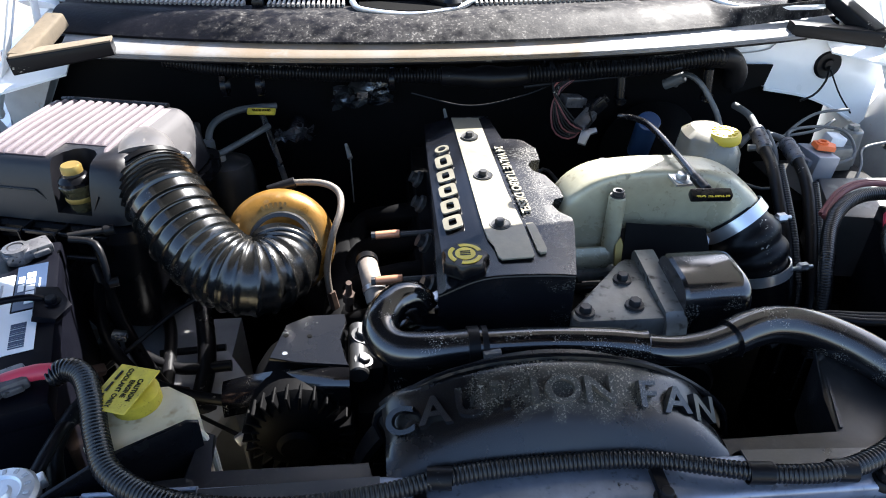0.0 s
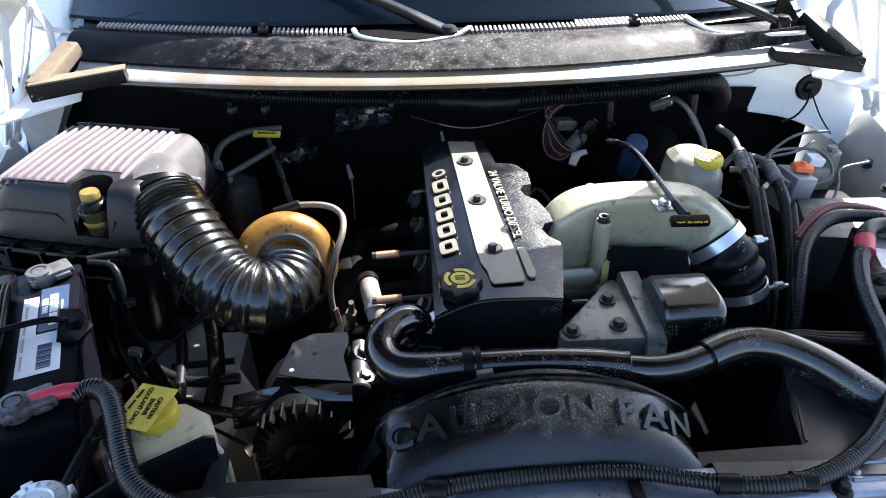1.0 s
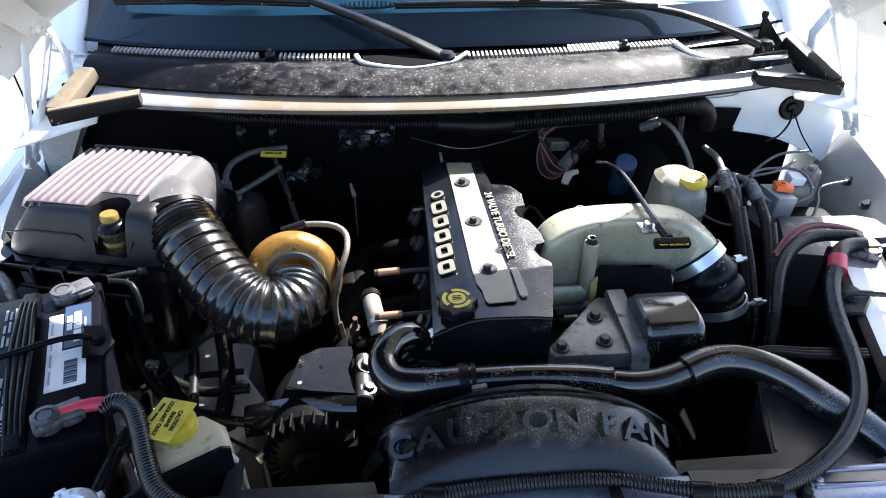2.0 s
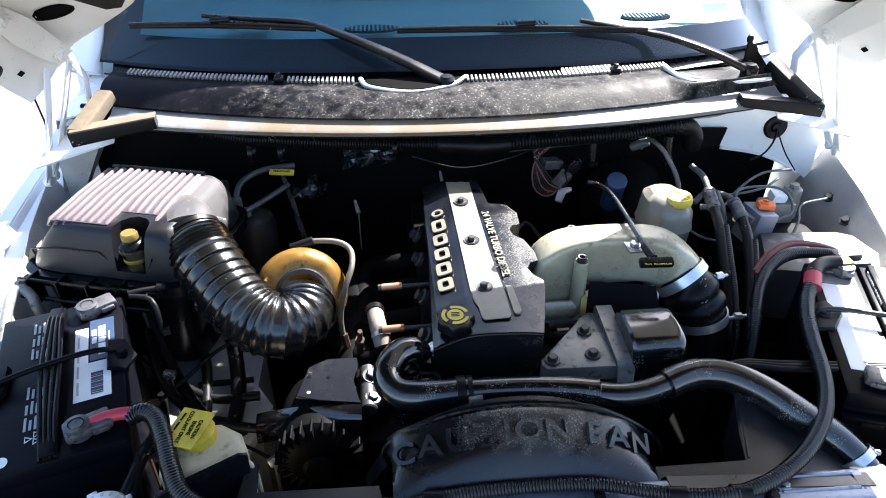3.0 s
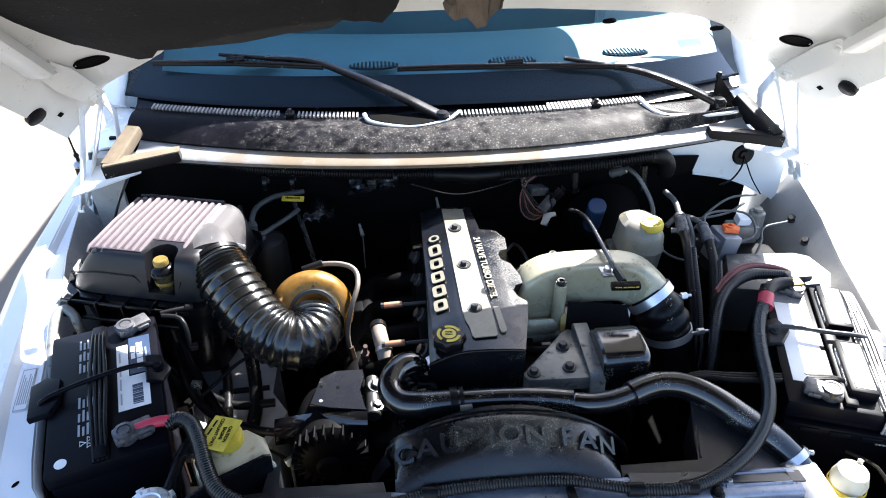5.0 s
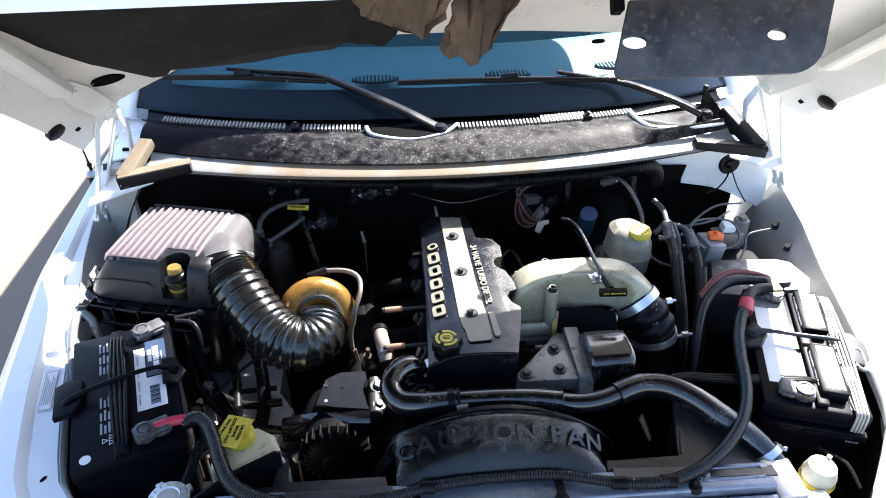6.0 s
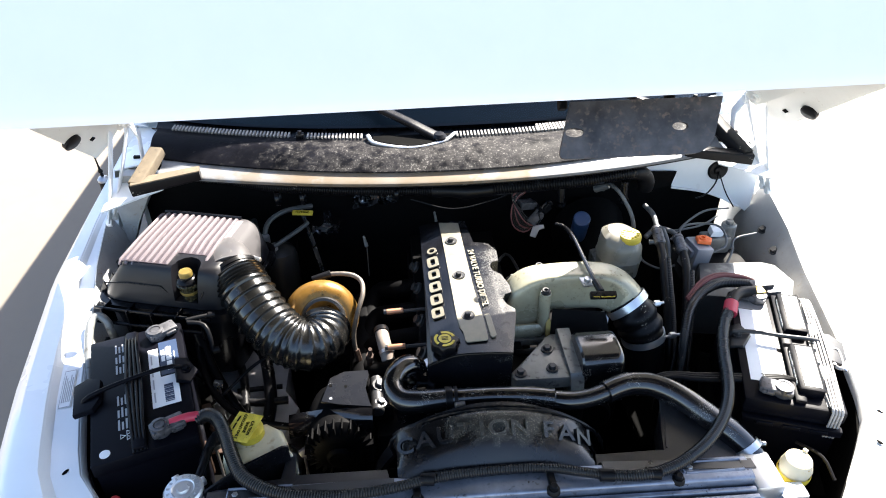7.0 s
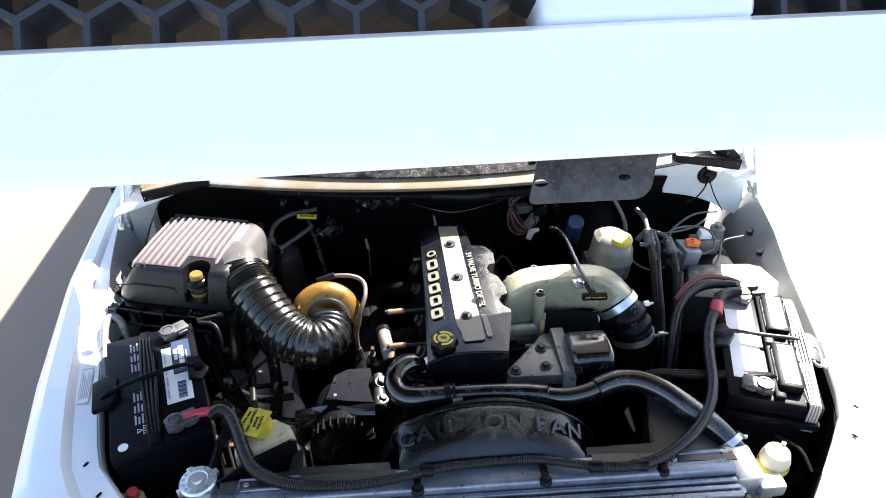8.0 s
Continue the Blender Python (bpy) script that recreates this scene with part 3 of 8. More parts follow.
sheet(bm, lambda u, v: (0.466 + 0.27 * u, (y_strip(0.466 + 0.27 * u) + 0.03 - 0.02 * u) * (1 - v) + (y_comb(0.466 + 0.27 * u) + 0.022) * v, 1.262 - 0.012 * u + 0.008 * v), 12, 5, 0.003)
body("wiper_well_end", bm, BLACK, "black plastic floor of the wiper well")
# painted tops of the cowl sides under the hinges
for s in (-1, 1):
    bm = bmesh.new()
    sheet(bm, lambda u, v: (s * (0.752 + 0.075 * min(1, 2 * u) + 0.03 * max(0, 2 * u - 1)), 1.268 + 0.40 * v - 0.02 * u, 1.232 - 0.02 * u - 0.16 * max(0, 2 * u - 1) + 0.02 * v), 8, 6, 0.004)
    body("cowl_side", bm, WHITE, "white painted cowl side beside the windshield")


# ---- windshield and dashboard ----
def windshield(u, v):
    x = -0.80 + 1.60 * u
    k = 1 - 0.10 * v
    y = y_glass(x) + 0.68 * v - 0.25 * v * v - 0.10 * v * x * x
    return x * k, y, 1.30 + 0.555 * v + 0.06 * v * v - 0.02 * math.cos(math.pi * u) ** 2


bm = bmesh.new()
sheet(bm, windshield, 30, 12)
ws = body("windshield", bm, GLASS, "sloping tinted windshield glass")
ws.visible_shadow = False
bm = bmesh.new()


def frit(u, v):
    x, y, z = windshield(u, v * 0.095 - 0.005)
    return x, y + 0.005, z - 0.005


sheet(bm, frit, 30, 3)
body("windshield_frit", bm, FRIT, "black painted edge of the windshield")
for u0, u1 in ((0.0, 0.062), (0.962, 1.0)):
    bm = bmesh.new()

    def side_frit(u, v):
        x, y, z = windshield(u0 + (u1 - u0) * u, 0.088 + 0.90 * v)
        return x, y + 0.005, z - 0.005

    sheet(bm, side_frit, 3, 14)
    body("windshield_frit", bm, FRIT, "black painted edge of the windshield")
bm = bmesh.new()
sheet(bm, lambda u, v: (-0.78 + 1.56 * u, y_glass(-0.78 + 1.56 * u) + 0.045 + 0.50 * v, 1.306 - 0.022 * math.cos(math.pi * u) ** 2 * (1 - v) + 0.04 * math.sin(math.pi * v) - 0.10 * max(0, v - 0.75)), 24, 12, 0.01)
dash = body("dashboard", bm, DASH, "grey-green vinyl dashboard top")
for x, y, w in ((-0.47, 1.475, 0.075), (-0.172, 1.415, 0.060), (0.169, 1.418, 0.060), (0.466, 1.455, 0.060)):
    bm = bmesh.new()
    lathe(bm, [(0, 0), (1, 0), (1, 0.005), (0, 0.005)], pose(x, y, 1.343) @ Matrix.Diagonal((w, 0.026, 1, 1)), 26)
    v_ = part("air_vent", bm, FRIT, dash, "dark louvred defroster vent")
    for k in range(12):
        bm = bmesh.new()
        xx = x - w * 0.86 + w * 1.72 * k / 11
        hh = 0.024 * math.sqrt(max(0.05, 1 - ((xx - x) / w) ** 2))
        box(bm, (xx - 0.0022, y - hh, 1.3475), (xx + 0.0022, y + hh, 1.352))
        part("louvre", bm, DASH, v_, smooth=False)
bm = bmesh.new()
box(bm, (-0.033, -0.012, 0), (0.033, 0.012, 0.001), pose(0.640, 1.475, 1.36, 36, 0, 12))
body("inspection_sticker", bm, WHITE_LABEL, "small pale sticker on the windshield")

# cab, bed and wheels; the unseen roof and bed are placed for their shadows
for s in (-1, 1):
    bm = bmesh.new()
    sheet(bm, lambda u, v: (s * (0.965 - 0.03 * v), 1.66 + 1.54 * u, 0.50 + 0.75 * v), 10, 6, (-s * 0.03, 0, 0))
    body("door", bm, WHITE, "white painted cab side")
    bm = bmesh.new()
    sweep(bm, [Vector((s * 0.83, 1.46, 1.25)), Vector((s * 0.785, 1.65, 1.58)), Vector((s * 0.735, 1.79, 1.92))], lambda k, u: rounded(0.07, 0.05, 4, 16))
    body("windshield_pillar", bm, WHITE, "white painted windshield pillar")
    bm = bmesh.new()
    sheet(bm, lambda u, v: (s * (0.93 - 0.20 * v), 1.62 + 0.20 * v + (1.56 - 0.24 * v) * u, 1.25 + 0.66 * v), 8, 6, (-s * 0.006, 0, 0))
    sw = body("side_window", bm, GLASS, "side window glass")
    sw.visible_shadow = False
    bm = bmesh.new()
    sheet(bm, lambda u, v: (s * (1.02 - 0.01 * v * v), 3.08 + 3.80 * u, 0.55 + 0.92 * v), 6, 10, (-s * 0.05, 0, 0))
    body("bed_side", bm, WHITE, "white painted bed side")
    for y in (0.75, 5.2):
        bm = bmesh.new()
        lathe(bm, [(0.20, -0.11), (0.34, -0.12), (0.385, -0.08), (0.39, 0.0), (0.385, 0.08), (0.34, 0.12), (0.20, 0.11)], pose(s * 0.80, y, 0.39, 0, 90, 0), 40)
        ty = body("tyre", bm, TYRE, "black tyre")
        bm = bmesh.new()
        lathe(bm, [(0, 0.03), (0.06, 0.05), (0.10, 0.02), (0.18, 0.04), (0.21, 0.10), (0.21, -0.10), (0, -0.08)], pose(s * 0.80, y, 0.39, 0, 90 * s, 0), 32)
        part("rim", bm, STEEL, ty)
bm = bmesh.new()
sheet(bm, lambda u, v: (-0.74 + 1.48 * u, 1.76 + 1.46 * v, 1.915 + 0.05 * math.sin(math.pi * u) + 0.03 * math.sin(math.pi * v)), 12, 10, 0.03)
body("roof", bm, WHITE, "white painted cab roof")
bm = bmesh.new()
box(bm, (-0.96, 3.22, 0.80), (0.96, 6.86, 0.84))
body("bed_floor", bm, WHITE, "white painted bed floor")
bm = bmesh.new()
box(bm, (-0.92, 3.16, 0.50), (0.92, 3.20, 1.91))
body("cab_back", bm, DASH, "back wall of the cab")
bm = bmesh.new()
box(bm, (-0.93, 1.32, 0.48), (0.93, 3.20, 0.52))
body("cab_floor", bm, SHADE_DARK, "cab floor")
bm = bmesh.new()
for s in (-1, 1):
    box(bm, (s * 0.45 - 0.05, 0.10, 0.38), (s * 0.45 + 0.05, 6.8, 0.52), bevel=0.01)
    box(bm, (-0.80, 0.75 - 0.04, 0.35), (0.80, 0.75 + 0.04, 0.43))
    box(bm, (-0.80, 5.2 - 0.04, 0.35), (0.80, 5.2 + 0.04, 0.43))
body("chassis", bm, SHADE_BLACK, "black chassis rails and axles")

# ---- raised hood ----
HA = radians(35)
HD, HN, HP = Vector((0, -math.cos(HA), math.sin(HA))), Vector((0, math.sin(HA), math.cos(HA))), Vector((0, 1.17, 1.46))


def hp(x, s, h): return Vector((x, 0, 0)) + HP + HD * s + HN * h


HOOD_M = Matrix(((1, 0, 0, 0), (0, HD.y, HN.y, HP.y), (0, HD.z, HN.z, HP.z), (0, 0, 0, 1)))
REAR = [(0, 0.222), (0.125, 0.217), (0.25, 0.200), (0.34, 0.188), (0.44, 0.160), (0.53, 0.095), (0.60, 0.0), (0.66, -0.055), (0.72, -0.105), (0.78, -0.135), (0.85, -0.145)]
FRONT_S = 1.285


def taper(v): return interp(v, [(0, 1.0), (0.28, 0.953), (1, 0.915)])


def hood_under(u, v):
    x = -0.840 + 1.68 * u
    a = abs(x)
    x *= taper(v)
    h = interp(a, [(0, 0.0), (0.62, 0.0), (0.73, -0.012), (0.765, -0.030), (0.80, -0.085), (0.85, -0.135)])
    s = interp(a, REAR) * (1 - v) + 1.26 * v
    return hp(x, s, h)


def hood_skin(u, v):
    x = -0.845 + 1.69 * u
    a = abs(x)
    x *= taper(v)
    h = interp(a, [(0, 0.055), (0.45, 0.052), (0.62, 0.030), (0.73, 0.004), (0.80, -0.062), (0.86, -0.128)])
    s = (interp(a, REAR) - 0.006) * (1 - v) + (FRONT_S - 0.004) * v
    return hp(x, s, h - 0.035 * v ** 6)


bm = bmesh.new()
sheet(bm, hood_skin, 48, 14, tuple(-HN * 0.003))
hood = body("hood", bm, WHITE, "raised white painted hood")
bm = bmesh.new()
sheet(bm, hood_under, 52, 12, tuple(HN * 0.003))
under = part("inner_panel", bm, WHITE_UNDER, hood, "white stamped underside of the hood with oval holes")
for x, s, a, b in ((0.708, 0.038, 0.036, 0.022), (0.51, 0.092, 0.014, 0.010), (0.275, 0.150, 0.013, 0.010)):
    for sg in (-1, 1):
        if sg < 0 and x < 0.3:
            continue
        bm = bmesh.new()
        lathe(bm, [(1.0, 0.0), (1.0, -0.0035), (0.86, -0.0035), (0.80, -0.0015), (0, -0.001)], HOOD_M @ pose(sg * x, s, -0.0145 if x > 0.7 else -0.001, 0, sg * (16 if x > 0.7 else 0), 0) @ Matrix.Diagonal((a, b, 1, 1)), 26)
        part("access_hole", bm, SHADE_DARK, hood)
for sg in (-1, 1):
    bm = bmesh.new()
    lathe(bm, [(1.0, 0.004), (1.0, -0.006), (0.8, -0.008), (0, -0.008)], HOOD_M @ pose(sg * 0.813, 0.041, -0.117, 0, sg * 46, 0) @ Matrix.Diagonal((0.020, 0.020, 1, 1)), 22)
    part("rubber_plug", bm, RUBBER, hood)
    bm = bmesh.new()
    box(bm, (-0.005, -0.006, -0.002), (0.005, 0.006, 0.003), HOOD_M @ pose(sg * 0.802, -0.035, -0.098, 0, sg * 46, 0))
    part("slot", bm, SHADE_DARK, hood)
    # stamped hinge bracket on the underside, with its bolts
    bm = bmesh.new()
    m = HOOD_M @ pose(sg * 0.755, 0.03, -0.050, 0, sg * 50, 0)
    prism(bm, [(-0.020, -0.12), (0.020, -0.12), (0.026, 0.03), (0.018, 0.10), (0.0, 0.115), (-0.018, 0.10), (-0.026, 0.03)], -0.010, -0.002, m, 0.003)
    br = part("hinge_bracket", bm, WHITE_UNDER, hood, "white hinge bracket bolted to the hood")
    for yy in (-0.095, 0.085):
        bm = bmesh.new()
        lathe(bm, [(0.013, 0), (0.013, -0.004), (0.008, -0.005), (0.008, -0.013), (0, -0.013)], m @ pose(0, yy, -0.010), 16)
        part("bolt", bm, WHITE_UNDER, br)
    # raised rib along the hood's side
    bm = bmesh.new()
    sweep(bm, [hp(sg * (0.745 - 0.04 * k / 8), 0.16 + 0.95 * k / 8, -0.066 + 0.004 * k) for k in range(9)], lambda k, u: rounded(0.05, 0.03, 3, 14))
    part("side_rib", bm, WHITE_UNDER, hood, "stamped rib along the hood's edge")

# sagging insulation with its torn tongues
edge = [(-0.78, 0.20), (-0.74, 0.150), (-0.69, 0.125), (-0.65, 0.085), (-0.615, 0.048), (-0.585, 0.060), (-0.56, 0.105), (-0.48, 0.118), (-0.40, 0.125), (-0.32, 0.150),
        (-0.24, 0.160), (-0.215, 0.200), (-0.195, 0.205), (-0.170, 0.260), (-0.147, 0.300), (-0.125, 0.350), (-0.105, 0.420), (-0.06, 0.50), (0.0, 0.55), (0.16, 0.56), (0.40, 0.56), (0.66, 0.56)]
bm = bmesh.new()
vs = []
for k, (x, s) in enumerate(edge):
    sag = -0.012 - 0.045 * math.exp(-((x + 0.14) / 0.04) ** 2)
    row = []
    for j in range(8):
        t = j / 7
        q = hp(x, s + (1.16 - s) * t, (sag if j == 0 else -0.014 - 0.02 * math.sin(3 * t)) - 0.008 * math.sin(9 * x + 5 * t))
        row.append(bm.verts.new(q))
    vs.append(row)
for a, b in zip(vs, vs[1:]):
    for j in range(7):
        bm.faces.new((a[j], a[j + 1], b[j + 1], b[j]))
bmesh.ops.solidify(bm, geom=bm.faces[:], thickness=0.008)
part("insulation_pad", bm, PAD, hood, "black felt hood insulation, torn along its edge")
# two torn tongues of the pad hang down from the middle of the hood
for poly, lab in (([(-0.086, 1.727), (-0.078, 1.712), (-0.064, 1.713), (-0.056, 1.704), (-0.046, 1.708), (-0.036, 1.724), (-0.026, 1.742), (-0.012, 1.765), (0.010, 1.800), (0.030, 1.925), (-0.045, 1.925), (-0.068, 1.800), (-0.076, 1.752)], "dirty brown tongue of torn insulation hanging down"),
                  ([(-0.100, 1.741), (-0.108, 1.737), (-0.116, 1.743), (-0.126, 1.748), (-0.136, 1.753), (-0.150, 1.757), (-0.168, 1.764), (-0.185, 1.800), (-0.19, 1.925), (-0.05, 1.925), (-0.070, 1.800), (-0.082, 1.758)], "brown frayed tongue of torn insulation")):
    bm = bmesh.new()
    face = bm.faces.new([bm.verts.new((x, 0, z)) for x, z in poly])
    bmesh.ops.triangulate(bm, faces=[face])
    bmesh.ops.subdivide_edges(bm, edges=bm.edges[:], cuts=4, use_grid_fill=True)
    for v in bm.verts:
        x, z = v.co.x, v.co.z
        v.co.y = 0.47 + 0.20 * max(0, z - 1.80) * 0.4 + 0.006 * math.sin(70 * x + 55 * z) + 0.004 * math.sin(190 * z - 140 * x)
        v.co.x += 0.0022 * math.sin(260 * z + 40 * x)
    bmesh.ops.solidify(bm, geom=bm.faces[:], thickness=0.006)
    part("torn_flap", bm, PAD_BACK, hood, lab)

# grille that rises with the hood
GS = 1.279
bm = bmesh.new()


def grille_bar(u, v):
    x = -0.60 + 1.20 * u
    prof = [(0.000, -0.290), (0.005, -0.318), (0.0095, -0.3380), (0.0120, -0.3428), (0.0138, -0.3395), (0.0138, -0.324), (0.0138, -0.298), (0.012, -0.2865), (0.004, -0.2820), (-0.040, -0.2800)]
    ds, h = prof[round(v * 9)]
    return hp(x, GS + ds - 0.10 * max(0, abs(x) - 0.35) ** 2, h) + Vector((0, 0, 0.015 * x))


sheet(bm, grille_bar, 30, 9)
gr = part("grille_bar", bm, WHITE, hood, "white painted lower bar of the grille")
bm = bmesh.new()
box(bm, (-0.079, -0.040, -0.2820), (0.022, 0.002, -0.05), Matrix(((1, 0, 0, 0), (0, HD.y, HN.y, HP.y + HD.y * GS), (0, HD.z, HN.z, HP.z + HD.z * GS), (0, 0, 0, 1))), 0.008, 3)
part("grille_post", bm, WHITE, hood, "white painted centre post of the grille")
bm = bmesh.new()


def grille_top(u, v):
    x = -0.72 + 1.44 * u
    prof = [(-0.05, -0.075), (-0.004, -0.078), (0.002, -0.06), (0.0, -0.02), (-0.012, 0.010), (-0.03, 0.018)]
    ds, h = prof[round(v * 5)]
    return hp(x, GS + ds, h)


sheet(bm, grille_top, 20, 5)
part("grille_top", bm, WHITE, hood, "white painted upper bar of the grille")
for s in (-1, 1):
    bm = bmesh.new()
    sheet(bm, lambda u, v: hp(s * (0.56 + 0.16 * u), GS - 0.02 * u, -0.343 + 0.28 * v), 3, 4, tuple(-HD * 0.03))
    part("grille_side", bm, WHITE, hood, "white painted side of the grille")

# honeycomb mesh: open six-sided cells with deep walls
PITCH = 0.0295
bm = bmesh.new()


def honeycomb(bm, x0, x1, h0, h1):
    r, wall = PITCH / math.sqrt(3), 0.0018
    rows = int((h1 - h0) / (1.5 * r)) + 2
    cols = int((x1 - x0) / PITCH) + 2
    for j in range(rows):
        for i in range(cols):
            cx, ch = x0 + PITCH * (i + 0.5 * (j % 2)), h0 + 1.5 * r * j
            if not (x0 - 0.01 < cx < x1 + 0.01 and ch < h1 + 0.01):
                continue
            rings = []
            for rr, ds in ((r, 0.0), (r - wall, 0.0), (r - wall * 1.4, -0.022), (r, -0.022)):
                rings.append([bm.verts.new(hp(cx + rr * math.sin(math.pi / 3 * k), GS - 0.008 + ds, ch + rr * math.cos(math.pi / 3 * k))) for k in range(6)])
            for a, b in zip(rings, rings[1:]):
                for k in range(6):
                    bm.faces.new((a[k], a[(k + 1) % 6], b[(k + 1) % 6], b[k]))


honeycomb(bm, -0.56, -0.082, -0.278, -0.08)
part("grille_mesh", bm, GRILLE_BLACK, hood, "dark honeycomb grille mesh", smooth=False)["kind"] = "stuff"
bm = bmesh.new()
honeycomb(bm, 0.025, 0.56, -0.278, -0.08)
part("grille_mesh", bm, GRILLE_BLACK, hood, "dark honeycomb grille mesh", smooth=False)["kind"] = "stuff"
bm = bmesh.new()
sheet(bm, lambda u, v: hp(-0.70 + 1.40 * u, 1.215 - 0.012 * math.sin(7 * u + 3 * v), -0.272 + 0.262 * v + 0.004 * math.sin(11 * u)), 30, 8, tuple(-HD * 0.006))
part("grille_backing", bm, PAD_BACK, hood, "dusty brown panel behind the grille")

# rusty catch plate with two holes, hanging from the bar
bm = bmesh.new()
PM = Matrix(((1, 0, 0, 0), (0, HN.y, HD.y, HP.y + HD.y * (GS - 0.006)), (0, HN.z, HD.z, HP.z + HD.z * (GS - 0.006)), (0, 0, 0, 1)))


def holed(bm, x0, x1, y0, y1, cx, cy, ra, rb, t, left=0.0, right=0.0):
    """A slanted plate with an oval hole; its lower corners are rounded by left and right."""
    def inside(x, y):
        if x0 <= x <= x1 and y0 <= y <= y1:
            for r, px, side in ((left, x0 + left, -1), (right, x1 - right, 1)):
                if r and (x - px) * side > 0 and y < y0 + r and math.hypot(x - px, y - y0 - r) > r:
                    return False
            return True
        return False

    angles = sorted([2 * math.pi * k / 64 + 0.01 for k in range(64)] + [math.atan2(y - cy, x - cx) % (2 * math.pi) for x in (x0, x1) for y in (y0, y1)])
    n = len(angles)
    for z in (0, t):
        out_, in_ = [], []
        for a in angles:
            c, s_ = math.cos(a), math.sin(a)
            kx = ((x1 if c > 0 else x0) - cx) / c if abs(c) > 1e-6 else 1e9
            ky = ((y1 if s_ > 0 else y0) - cy) / s_ if abs(s_) > 1e-6 else 1e9
            d = min(kx, ky) - 1e-7
            while not inside(cx + c * d, cy + s_ * d):
                d *= 0.995
            slant = 0.0056 * (cy + s_ * d - y0) / (y1 - y0)
            out_.append(bm.verts.new(PM @ Vector((cx + c * d + slant, cy + s_ * d, z))))
            in_.append(bm.verts.new(PM @ Vector((cx + c * ra, cy + s_ * rb, z))))
        for k in range(n):
            bm.faces.new((out_[k], out_[(k + 1) % n], in_[(k + 1) % n], in_[k]))
        if z == 0:
            o0, i0 = out_, in_
        else:
            for k in range(n):
                bm.faces.new((in_[k], in_[(k + 1) % n], i0[(k + 1) % n], i0[k]))
                bm.faces.new((out_[k], out_[(k + 1) % n], o0[(k + 1) % n], o0[k]))


H0 = -0.353
holed(bm, -0.0885, -0.060, H0 - 0.0085, H0 + 0.012, -0.082, H0 + 0.001, 0.0034, 0.0017, 0.0015, left=0.003)
holed(bm, -0.060, -0.032, H0 - 0.0085, H0 + 0.012, -0.043, H0 + 0.0018, 0.0030, 0.0015, 0.0015, right=0.007)
plate = part("catch_plate", bm, RUST_BLACK, hood, "rust-pitted black metal catch plate with two holes")
for x in (-0.085, -0.045):
    bm = bmesh.new()
    box(bm, (x - 0.0015, H0 + 0.010, -0.0042), (x + 0.0015, H0 + 0.0165, -0.0002), PM, 0.0004, 1)
    part("plate_post", bm, SHADE_BLACK, plate)

# hinge links between fender and hood
for s in (-1, 1):
    hg = thing("hood_hinge", "white steel hood hinge with two links", "hinge", (s * 0.79, 1.15, 1.09), "hood hinges")
    for dx, top, foot in ((0.0, (0.785, 1.222, 1.376), (0.832, 1.160, 1.130)), (-0.022, (0.758, 1.250, 1.350), (0.826, 1.180, 1.135))):
        bm = bmesh.new()
        a, b = Vector((s * top[0], top[1], top[2])), Vector((s * foot[0], foot[1], foot[2]))
        mid = (a + b) / 2 + Vector((0, 0.008, 0))
        sweep(bm, spline([a, mid, b], 0.02), lambda k, u: rounded(0.005, 0.027, 4, 12), up=(0, 1, 0))
        for p in (a, b):
            cyl(bm, p - Vector((0.007, 0, 0)), p + Vector((0.007, 0, 0)), 0.010, seg=16, bevel=0.002)
        part("link", bm, WHITE, hg)
    bm = bmesh.new()
    sweep(bm, [Vector((s * 0.79, 1.235, 1.385)), Vector((s * 0.765, 1.262, 1.352)), Vector((s * 0.755, 1.285, 1.30)), Vector((s * 0.76, 1.27, 1.20))], lambda k, u: rounded(0.006, 0.035, 4, 12), up=(0, 1, 0))
    part("hinge_arm", bm, WHITE, hg)
# radio antenna on the passenger fender
bm = bmesh.new()
lathe(bm, [(0.0, -0.075), (0.016, -0.075), (0.0145, -0.014), (0.010, -0.012), (0.0, -0.012)], pose(-0.957, 1.472, 1.094), 20)
antenna = body("antenna", bm, RUBBER, "radio antenna with a black base on the fender")
bm = bmesh.new()
lathe(bm, [(0.0, -0.012), (0.0155, -0.013), (0.0165, -0.006), (0.012, 0.0), (0.006, 0.003), (0.0, 0.003)], pose(-0.957, 1.472, 1.094), 20)
part("collar", bm, STEEL, antenna, "bare metal collar")
bm = bmesh.new()
lathe(bm, [(0.0, 0.003), (0.0045, 0.003), (0.0045, 0.014), (0.0065, 0.016), (0.0065, 0.022), (0.0035, 0.026), (0.0028, 0.034), (0.0022, 0.040), (0.0016, 0.62), (0.0026, 0.622), (0.0026, 0.63), (0.0, 0.631)], pose(-0.957, 1.472, 1.094, 3, -3, 0), 12)
part("mast", bm, RUBBER, antenna, "thin dark antenna mast")

# corner weather seals on the cowl: thick angled bars
def seal_bar(bm, p, q, w0, w1, h0, h1):
    sweep(bm, [Vector(p), Vector(p) * 0.5 + Vector(q) * 0.5, Vector(q)], lambda k, u: rounded(w0 + (w1 - w0) * u, h0 + (h1 - h0) * u, 7, 24))
    return bm


